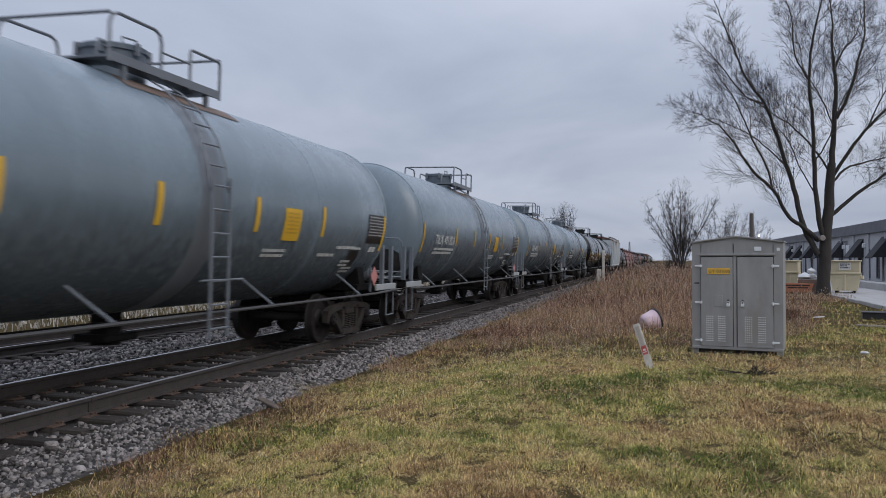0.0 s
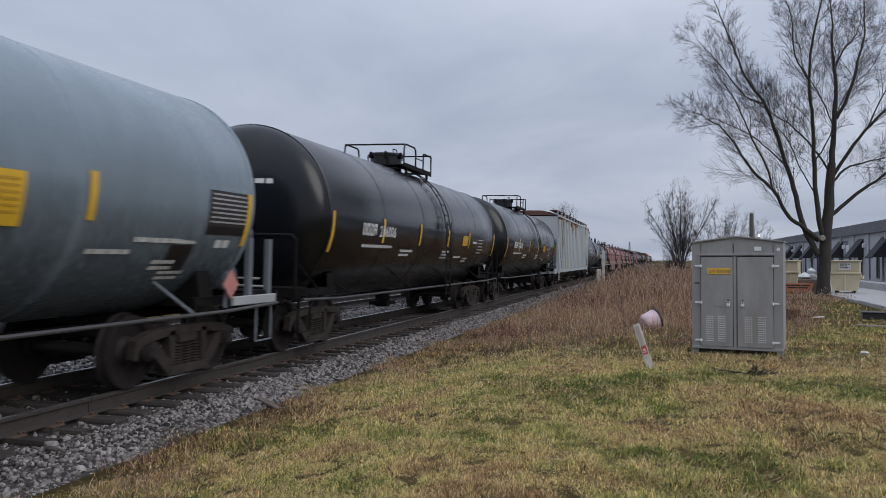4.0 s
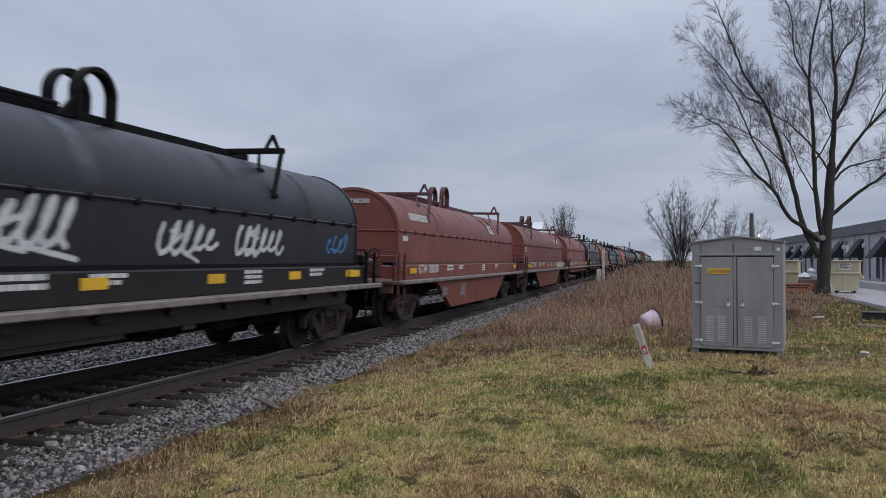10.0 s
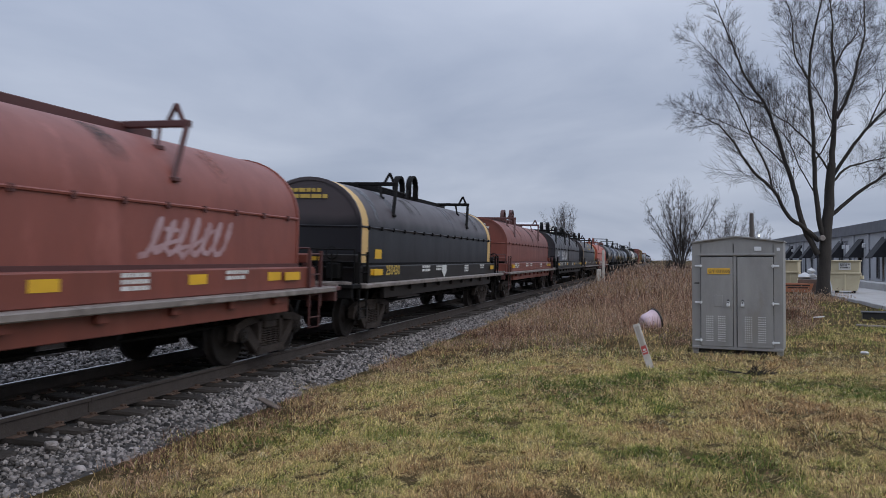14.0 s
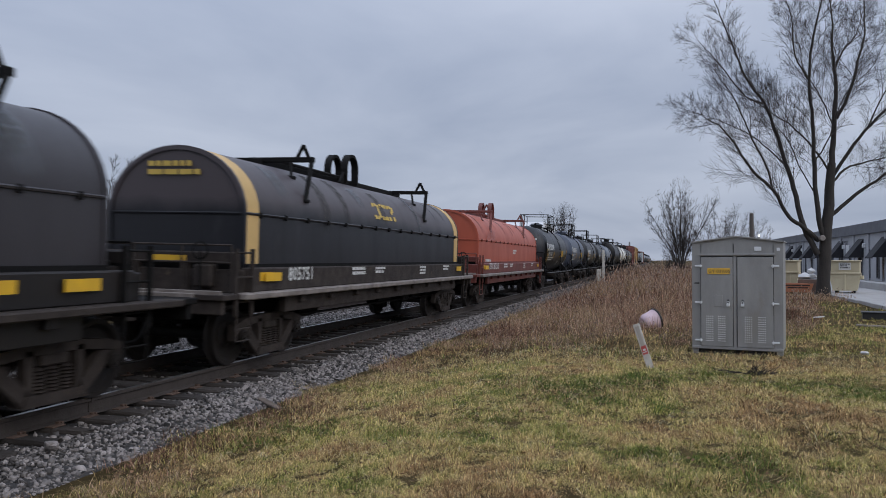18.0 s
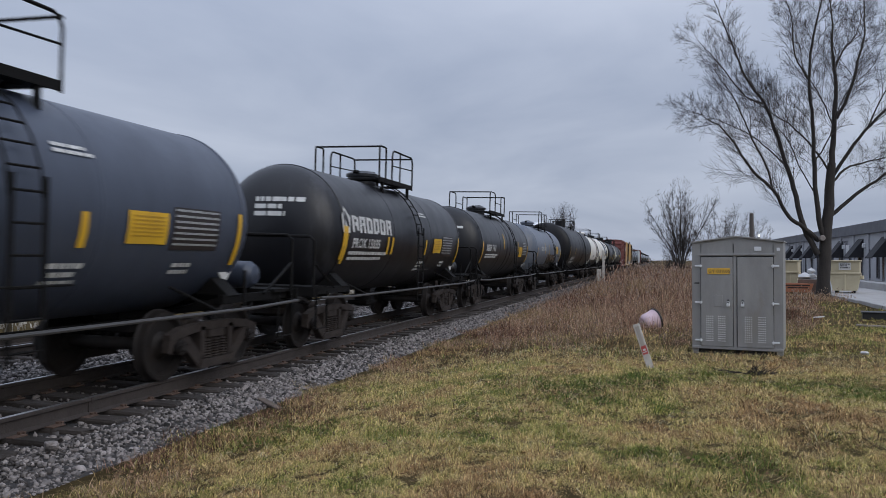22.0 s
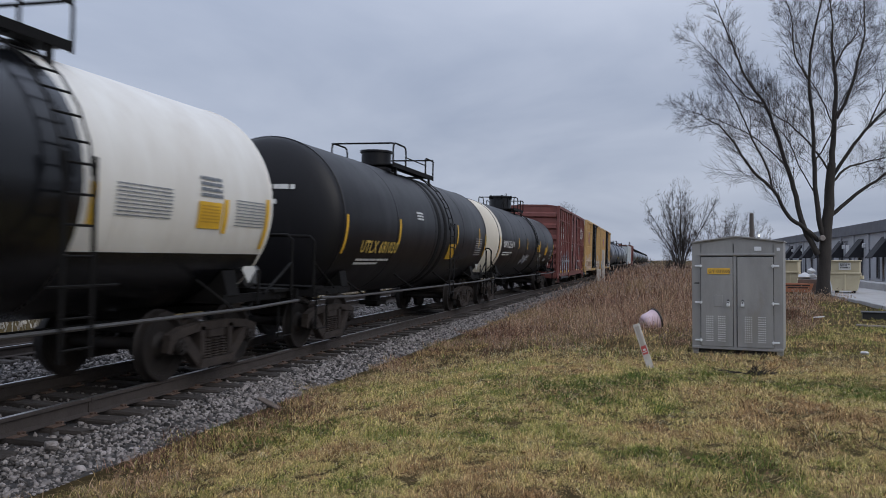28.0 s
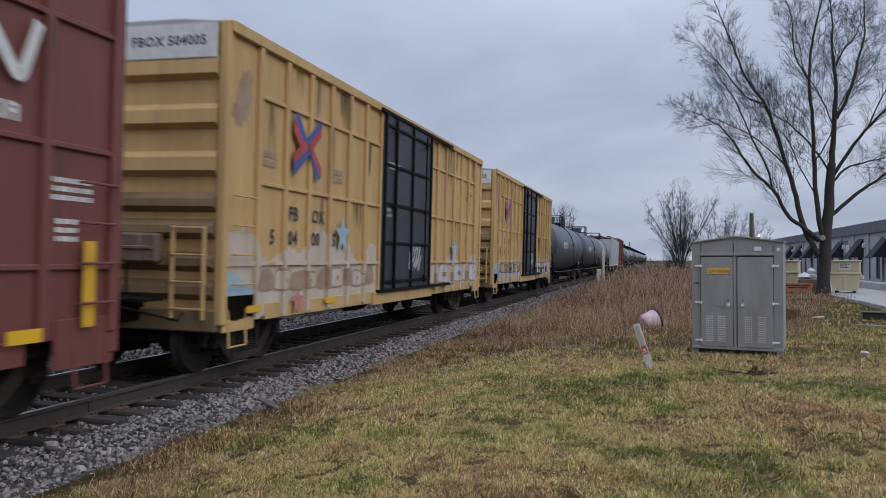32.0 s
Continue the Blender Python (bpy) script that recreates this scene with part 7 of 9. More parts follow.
tank_car(377.1, 390.0, 378.4, 388.6, "white tank car with a black middle band and underside", P_WHITE, r=1.50, zc=2.38, bulge=0.62, dome="low", dx=-0.3, plat=(-0.9, 2.0), lx=0.9, rail_style=0, dome_paint=P_BLACK,
         bands=[(-1.3, 1.1, P_BLACK, None, None), (-5.1, -1.3, P_BLACK, 0.90, 1.72), (1.1, 5.1, P_BLACK, 0.90, 1.68)], strips=[(-4.6, 1.62, 2.35), (-2.1, 1.95, 2.4), (-0.4, 1.9, 2.3), (1.25, 1.95, 2.4), (3.8, 1.95, 2.4)], plate_x=[(3.15, 2.0, 0.55, 0.34)],
         stencils=[(-4.0, 1.86, [2.2, 1.8], 0.06, STENCIL_DARK), (1.6, 2.42, [1.0] * 9, 0.03, P_MIDGREY), (3.2, 2.62, [0.5] * 4, 0.05, P_MIDGREY), (4.05, 2.4, [0.8] * 9, 0.03, P_MIDGREY)],
         words=[(-4.0, 2.0, blocks(4, 0.8, 0.22), STENCIL_DARK), (-3.1, 2.0, letters("90747", 0.22), STENCIL_DARK)])
tank_car(390.0, 404.8, 391.4, 403.6, "matte black tank car with yellow marks", P_BLACK_LONG, r=1.53, zc=2.34, bulge=0.45, dome="can", dx=-0.3, plat=(-1.0, 2.5), lx=1.3,
         strips=[(-2.8, 1.95, 2.5), (2.4, 2.05, 2.6), (5.2, 2.0, 2.6)], bands=[(0.3, 0.6, STEEL_DARK, None, None), (0.9, 1.2, STEEL_DARK, None, None)], plate_x=[(1.55, 1.62, 0.75, 0.42)],
         stencils=[(-5.0, 1.58, [1.9, 1.3], 0.06, STENCIL), (-1.5, 2.7, [0.5] * 3, 0.05, STENCIL), (4.75, 2.25, [0.85] * 8, 0.05, STENCIL)], words=[(-5.0, 1.75, letters("UTLX 681030", 0.25), STENCIL_GOLD)])
tagged(part("graffiti", on_tank(spray(1.3, 0.34, 82, 6), 2.6, 1.60, 1.552, 2.34), SPRAY_FAINT, TRAIN[-1][0].children[0], "grey spray tag"), kind="stuff")
tank_car(404.8, 422.4, 406.0, 421.2, "black tank car with cream heads and a white tag", P_BLACK_LONG, r=1.505, zc=2.325, bulge=0.5, dome="drum", dx=0.0, plat=(-0.92, 1.52), lx=1.05, heads=P_CREAM, dome_paint=P_BLACK, dome_size=(0.50, 0.60),
         bands=[(-7.62, -7.1, P_CREAM, None, None), (1.15, 1.65, STEEL_DARK, None, None)], strips=[(-1.2, 2.05, 2.55), (2.6, 2.0, 2.5), (5.2, 2.0, 2.45), (-3.4, 2.05, 2.5)], plate_x=[(1.75, 1.98, 0.80, 0.32), (4.45, 1.85, 0.60, 0.38)],
         stencils=[(2.6, 1.82, [0.9, 0.8, 0.7, 0.8], 0.06, STENCIL), (4.7, 1.62, [0.8, 0.6], 0.06, STENCIL), (6.5, 2.1, [0.7] * 7, 0.05, STENCIL), (-6.7, 1.86, [1.9, 1.4], 0.06, STENCIL)], words=[(-6.7, 2.08, letters("DPRX 256619", 0.25), STENCIL)])
tagged(part("graffiti", on_tank(spray(1.25, 0.5, 83, 5, fat=1.8), -2.05, 1.42, 1.525, 2.325), SPRAY_PALE, TRAIN[-1][0].children[0], "white spray-painted tag"), kind="stuff")
tagged(part("graffiti", on_tank(spray(0.9, 0.42, 84, 3, fat=1.3), -1.15, 1.52, 1.53, 2.325), SPRAY_PALE, TRAIN[-1][0].children[0], "white spray-painted tag"), kind="stuff")


def box_car(s0, s1, a, b, label, pm, door_pm, z0, z1, roof_pm, panel_rows, door=(0.42, 0.62), end_top=None, style=0):
    mid, half = (s0 + s1) / 2, (s1 - s0) / 2
    a, b = a - mid, b - mid
    w = 1.44
    car = thing("boxcar", label, "boxcar", "freight train")
    body = part("body", S().box(((a + b) / 2, 0, (z0 + z1) / 2 + 0.1), (b - a, 2 * w, z1 - z0 - 0.2), 0.01), pm, car)
    part("roof", S().prism([(-w - 0.07, z1 - 0.02), (-w * 0.5, z1 + 0.05), (w * 0.5, z1 + 0.05), (w + 0.07, z1 - 0.02)], a - 0.03, b + 0.03, "x"), roof_pm, car)
    for i in range(24):
        x = a + 0.3 + (b - a - 0.6) * i / 23
        part("roof_rib", S().prism([(-w - 0.05, z1 - 0.01), (-w * 0.5, z1 + 0.08), (w * 0.5, z1 + 0.08), (w + 0.05, z1 - 0.01), (w + 0.05, z1 - 0.04), (0, z1 + 0.02), (-w - 0.05, z1 - 0.04)], x - 0.04, x + 0.04, "x"), roof_pm, car)
    d0, d1 = a + (b - a) * door[0], a + (b - a) * door[1]
    posts = []
    for sg in (-1, 1):
        part("top_chord", S().box(((a + b) / 2, sg * (w + 0.035), z1 - 0.07), (b - a, 0.09, 0.16), 0.01), pm, body)
        part("side_sill", S().box(((a + b) / 2, sg * (w - 0.02), z0 + 0.12), (b - a - 2.4, 0.08, 0.24), 0.01).box(((d0 + d1) / 2, sg * (w + 0.03), z0 + 0.10), (d1 - d0 + 0.7, 0.10, 0.26), 0.01), pm, body)
        for c0, c1 in ((a, d0), (d1, b)):
            m = max(3, round((c1 - c0) / (0.86 if style else 1.0)))
            for i in range(m + 1):
                x = c0 + (c1 - c0) * i / m
                x = min(max(x, a + 0.06), b - 0.06)
                if style and i in (0, m) and (x < a + 0.1 or x > b - 0.1):
                    continue
                part("side_post", S().box((x, sg * (w + 0.03), (z0 + z1) / 2 + 0.08), (0.11, 0.075, z1 - z0 - 0.30), 0.015), pm, body)
                if sg < 0:
                    posts.append(x)
            e0 = c0 + ((c1 - c0) / m if style and c0 == a else 0)
            e1 = c1 - ((c1 - c0) / m if style and c1 == b else 0)
            for z in panel_rows:
                part("side_belt", S().box(((e0 + e1) / 2, sg * (w + 0.02), z), (e1 - e0, 0.05, 0.06), 0.01), pm, body)
        # sliding plug door with ribs and bars
        dr = part("door", S().box(((d0 + d1) / 2, sg * (w + 0.05), (z0 + z1) / 2 + 0.08), (d1 - d0, 0.10, z1 - z0 - 0.36), 0.02), door_pm, car)
        rib_pm = STEEL_DARK if style else door_pm
        for i in range(5):
            z = z0 + 0.42 + (z1 - z0 - 0.8) * i / 4
            part("door_rib", S().box(((d0 + d1) / 2, sg * (w + 0.115), z), (d1 - d0 - 0.1, 0.04, 0.07), 0.01), rib_pm, dr)
        for x in (d0 + 0.05, (d0 + d1) / 2, d1 - 0.05) if not style else (d0 + 0.05, d0 + 0.75, (d0 + d1) / 2 + 0.2, d1 - 0.05):
            part("door_post", S().box((x, sg * (w + 0.12), (z0 + z1) / 2 + 0.08), (0.09, 0.05, z1 - z0 - 0.38), 0.01), rib_pm, dr)
        for x in (d0 + 0.62, d1 - 0.62):
            part("lock_rod", S().cyl((x, sg * (w + 0.17), z0 + 0.35), (x, sg * (w + 0.17), z1 - 0.25), 0.02, 6), STEEL_DARK, dr)
            for z in (z0 + 0.5, z0 + 2.0, z1 - 0.5):
                part("rod_guide", S().box((x, sg * (w + 0.165), z), (0.10, 0.06, 0.08), 0.01), STEEL_DARK, dr)
        for z in (z1 - 0.12, z0 + 0.24):
            part("door_track", S().box(((d0 + d1) / 2 + 0.9, sg * (w + 0.10), z), (d1 - d0 + 2.2, 0.08, 0.065)), STEEL_DARK if style else pm, car)
        for e, k in ((a, 1), (b, -1)):
            for z in (z0 + 0.55, z0 + 0.95, z0 + 1.35, z0 + 1.75):
                part("grab_iron", S().tube([(e + k * 0.12, sg * (w + 0.07), z), (e + k * 0.12, sg * (w + 0.13), z), (e + k * 0.62, sg * (w + 0.13), z), (e + k * 0.62, sg * (w + 0.07), z)], 0.014, 6), pm, car)
            part("stirrup", S().tube([(e + k * 0.12, sg * (w + 0.02), z0 + 0.2), (e + k * 0.12, sg * (w + 0.05), z0 - 0.30), (e + k * 0.58, sg * (w + 0.05), z0 - 0.30), (e + k * 0.58, sg * (w + 0.02), z0 + 0.2)], 0.02, 6), pm, car)
            part("corner_sheet", S().box((e + k * 0.42, sg * (w + 0.005), z0 + 0.15), (0.84, 0.05, 0.5), 0.01), pm, body)
    for k, e in ((-1, a), (1, b)):
        for z in (4.06, 3.40, 2.76, 2.28, 1.92, 1.48, 1.10):
            h = 0.30 if z > 2.5 else 0.22
            part("end_corrugation", S().prism([(e, z + h), (e + k * 0.10, z + h - 0.09), (e + k * 0.11, z + 0.03), (e, z - 0.05)], -w + 0.10, w - 0.10), P_YELLOW_DIRTY if style and z < 2.4 else pm, body)
        for y in (-w + 0.02, w - 0.02):
            part("corner_post", S().box((e, y, (z0 + z1) / 2), (0.14, 0.14, z1 - z0), 0.02), pm, body)
        part("end_sill", S().box((e + k * 0.03, 0, z0 + 0.06), (0.12, 2.8, 0.30), 0.02), P_YELLOW_DIRTY if style else pm, car)
        part("draft_sill", S().box((k * (half - 1.6), 0, 0.92), (2.2, 0.5, 0.34), 0.02), STEEL_DARK, car)
        if end_top:
            part("end_panel", S().box((e + k * 0.10, 0, z1 - 0.27), (0.012, 2 * w - 0.2, 0.46)), end_top, body, "white panel at the top of the end")
        for i in range(4):
            z = z0 + 0.22 + 0.36 * i
            part("end_grab_iron", S().tube([(e + k * 0.10, k * 1.25, z), (e + k * 0.20, k * 1.25, z), (e + k * 0.20, k * 0.78, z), (e + k * 0.10, k * 0.78, z)], 0.014, 6), pm, car)
        for y in (1.25, 0.78):
            part("ladder_stile", S().box((e + k * 0.16, k * y, z0 + 0.70), (0.05, 0.05, 1.25), 0.008), pm, car)
        part("crossover_platform", S().box((k * (half - 0.75), 0, 1.06), (0.5, 1.4, 0.04)), STEEL_DARK, car)
        part("brake_housing", S().box((e + k * 0.17, k * 0.30, 1.74), (0.16, 0.58, 0.40), 0.03).box((e + k * 0.26, k * 0.30, 1.74), (0.03, 0.46, 0.05), 0.01), P_BROWN if style else pm, car)
        part("retainer_pipe", S().tube([(e + k * 0.13, k * 0.05, 1.6), (e + k * 0.13, k * 0.05, 1.0), (e + k * 0.2, -k * 0.3, 0.85)], 0.018, 6), STEEL_DARK, car)
        add_truck(car, k * (half - 2.55))
    add_ends(car, half)
    part("underframe", S().box(((a + b) / 2, 0, z0 + 0.14), (b - a - 0.2, 2 * w - 0.3, 0.2)).box((0, 0, 0.72), (b - a - 1.0, 0.5, 0.45)).cyl((-1.5, -0.7, 0.68), (-0.7, -0.7, 0.68), 0.18, 12), STEEL_DARK, car)
    TRAIN.append((car, mid))
    return car, body, a, b, w, d0, d1, posts


def flat_marks(body, items):
    for nm, flat, x, z, y, pm in items:
        ob = part(nm, on_flat(flat, x, z, y), pm, body)
        if nm == "stencil":
            tagged(ob, kind="stuff")


car, body, a, b, w, d0, d1, posts = box_car(422.4, 440.2, 423.6, 439.2, "brown-red ribbed boxcar with graffiti along the bottom", P_BOXRED, P_BOXRED, 0.62, 4.72, P_BOXRED, (3.93, 2.71, 1.53), door=(0.388, 0.606))
y1, y2, y3 = -w - 0.006, -w - 0.074, -w - 0.104
for i, (n, z) in enumerate(((3, 3.28), (3, 2.88), (3, 2.36))):
    flat_marks(body, [("lettering", blocks(n, 0.78, 0.30), a + 1.12, z, y1, STENCIL), ("lettering", blocks(3, 0.72, 0.30) if i < 2 else letters("405", 0.26), a + 2.14, z, y1, STENCIL)])
    if i < 2:
        flat_marks(body, [("lettering", blocks(2, 0.5, 0.30), a + 3.16, z, y1, STENCIL)])
    else:
        flat_marks(body, [("lettering", letters("745", 0.26), a + 3.12, z, y1, STENCIL)])


def band_path(pts, t):
    """A broad painted line through the points, with a soft bend at each."""
    s = smooth_path_flat(pts)
    vs, fs = [], []
    for i, p in enumerate(s):
        q, o = s[min(i + 1, len(s) - 1)], s[max(i - 1, 0)]
        d = Vector((q[0] - o[0], q[1] - o[1])).normalized()
        vs += [(p[0] - d.y * t, p[1] + d.x * t), (p[0] + d.y * t, p[1] - d.x * t)]
    fs = [(2 * i + 1, 2 * i + 3, 2 * i + 2, 2 * i) for i in range(len(s) - 1)]
    return vs, fs


def smooth_path_flat(pts):
    out = [pts[0]]
    for i in range(1, len(pts) - 1):
        a0, b0, c0 = (Vector(p) for p in pts[i - 1:i + 2])
        r = min(0.12, (b0 - a0).length * 0.45, (c0 - b0).length * 0.45)
        p, q = b0 + (a0 - b0).normalized() * r, b0 + (c0 - b0).normalized() * r
        for k in range(5):
            u = k / 4
            out.append(tuple((1 - u) ** 2 * p + 2 * u * (1 - u) * b0 + u * u * q))
    return out + [pts[-1]]


# the owner's emblem: one bent white line over the last bays
part("emblem", on_flat(band_path([(0.75, 0.62), (0.06, 0.62), (0.06, 0.06), (0.95, 0.06)], 0.062), b - 2.86, 3.14, y2 - 0.004), STENCIL, body, "white bent-line emblem")
part("emblem", on_flat(band_path([(0.95, 0.06), (1.02, 0.62), (1.45, 0.06), (1.66, 0.64)], 0.062), b - 2.86, 3.14, y2 - 0.006), STENCIL, body, "white bent-line emblem")
flat_marks(body, [("lettering", blocks(4, 0.62, 0.17), b - 2.86, 2.85, y1, STENCIL), ("lettering", blocks(3, 0.55, 0.17), b - 1.85, 2.85, y1, STENCIL),
                  ("stencil", bars([0.8, 0.8, 0.5], 0.06, 0.6, 1), a + 1.12, 2.1, y1, STENCIL), ("stencil", bars([0.14] * 7, 0.05, 0.7, 2), b - 3.7, 2.45, y1, STENCIL), ("stencil", bars([0.14] * 7, 0.05, 0.7, 7), b - 3.4, 2.45, y1, STENCIL),
                  ("stencil", bars([0.12] * 4, 0.05, 0.9, 2), b - 2.75, 2.40, y1, STENCIL), ("stencil", bars([0.12] * 4, 0.05, 0.9, 7), b - 2.40, 2.40, y1, STENCIL),
                  ("stencil", bars([0.6] * 3, 0.05, 0.7, 3), b - 0.95, 2.35, y1, STENCIL), ("stencil", bars([0.3] * 3, 0.05, 0.7, 3), b - 0.85, 1.95, y1, STENCIL), ("notice", rect(0.42, 0.40), a + 4.25, 2.08, y1, P_GREYROOF),
                  ("stencil", bars([0.34] * 5, 0.045, 0.7, 9), a + 4.29, 2.40, y1 - 0.004, P_BOXRED), ("stencil", bars([0.3, 0.2], 0.07, 0.7, 9), a + 5.3, 2.42, y1, STENCIL),
                  ("stencil", bars([0.55] * 4, 0.05, 0.7, 11), d0 + 0.75, 3.30, y3, STENCIL), ("stencil", bars([0.6] * 6, 0.05, 0.7, 12), d0 + 0.72, 2.62, y3, STENCIL), ("stencil", bars([0.85] * 2, 0.05, 0.9, 13), d0 + 1.95, 2.62, y3, STENCIL),
                  ("stencil", bars([0.35] * 3, 0.06, 0.7, 14), d0 + 1.9, 1.95, y3, STENCIL), ("notice", rect(0.18, 0.42), d0 + 1.55, 1.48, y3, STENCIL), ("stencil", bars([0.4] * 5, 0.05, 0.7, 15), d0 + 2.1, 1.62, y3, STENCIL), ("notice", ellipse(0.10, 0.10), d0 + 1.75, 3.10, y3, STENCIL)])
near = [x for x in posts if x < d0 - 0.2]
rear = [x for x in posts if x > d1 + 0.2]
ring = [(0.27 * math.cos(radians(30 * k)), 0.30 * math.sin(radians(30 * k))) for k in range(13)]
shapes = [([(2.2 + u, 1.36 + v) for u, v in ring], 0.13), ([(2.08, 1.15), (2.32, 0.76)], 0.14), ([(2.42, 1.02), (2.78, 0.76)], 0.13), ([(2.92, 1.62), (2.90, 0.80), (3.28, 0.78)], 0.12), ([(2.95, 1.25), (3.22, 1.28)], 0.10),
          ([(3.18, 1.62), (3.38, 2.00)], 0.07), ([(3.38, 2.00), (3.50, 1.66)], 0.07), ([(3.58, 0.78), (3.62, 1.60)], 0.12), ([(3.62, 1.22), (4.06, 1.66)], 0.11), ([(3.78, 1.22), (4.14, 0.76)], 0.13), ([(4.26, 1.64), (4.50, 0.82), (4.84, 1.62)], 0.13),
          ([(4.50, 1.70), (4.76, 1.94)], 0.06), ([(5.16 + 0.9 * u, 1.22 + 1.25 * v) for u, v in ring], 0.12), ([(5.64, 1.64), (5.62, 0.80)], 0.11), ([(5.66, 1.15), (5.92, 1.56)], 0.09), ([(5.70, 1.05), (5.94, 0.78)], 0.09)]
mural(body, [([(a + u, v) for u, v in path], t) for path, t in shapes], near, w, (SPRAY_GREY, SPRAY_PALE, SPRAY_BLUE), SPRAY_DARK, SPRAY_GREY, 1.53)
burst = [([(1.30, 1.05), (1.30 + 0.36 * math.cos(radians(k)), 1.05 + 0.36 * math.sin(radians(k)))], 0.075) for k in (20, 92, 160, 232, 305)]
mural(body, [([(a + u, v) for u, v in path], t) for path, t in burst], near, w, (SPRAY_PALE, SPRAY_WHITE, SPRAY_PALE), P_FADE_BROWN, None, 1.53, rim=0.02)
rest = [([(0.55 + 0.9 * u, 1.26 + v) for u, v in ring], 0.11), ([(0.40, 0.80), (0.72, 1.10)], 0.12), ([(1.05, 0.78), (1.12, 1.66), (1.50, 1.60)], 0.12), ([(1.15, 1.2), (1.55, 0.8)], 0.11), ([(1.80, 1.66), (1.78, 0.84), (2.20, 0.80), (2.25, 1.62)], 0.11),
        ([(2.62, 1.60), (2.45, 1.25), (2.85, 1.05), (2.55, 0.78)], 0.11), ([(3.15, 1.45), (3.15, 0.80)], 0.09)]
mural(body, [([(d1 + 0.1 + u, v) for u, v in path], t) for path, t in rest], rear, w, (SPRAY_PALE, SPRAY_WHITE, SPRAY_GREY), SPRAY_DARK, SPRAY_PINK, 1.53)
def weather(body, a, b, d0, d1, w, posts, tops, pms, n, seed):
    """Thin runs of dirt and rust that start under the roof edge and the belts."""
    rnd = random.Random(seed)
    for k in range(n):
        x = rnd.uniform(a + 0.15, b - 0.5)
        if d0 - 0.4 < x < d1 + 0.1:
            continue
        top, wide, drop = rnd.choice(tops), rnd.uniform(0.10, 0.34), rnd.uniform(0.4, 1.15)
        part("dirt_stain", draped(x, x + wide, lambda q, t=top: t, lambda q, t=top - drop: t, posts, w, 0.004 + 0.001 * (k % 4), seed + k), pms[k % len(pms)], body)


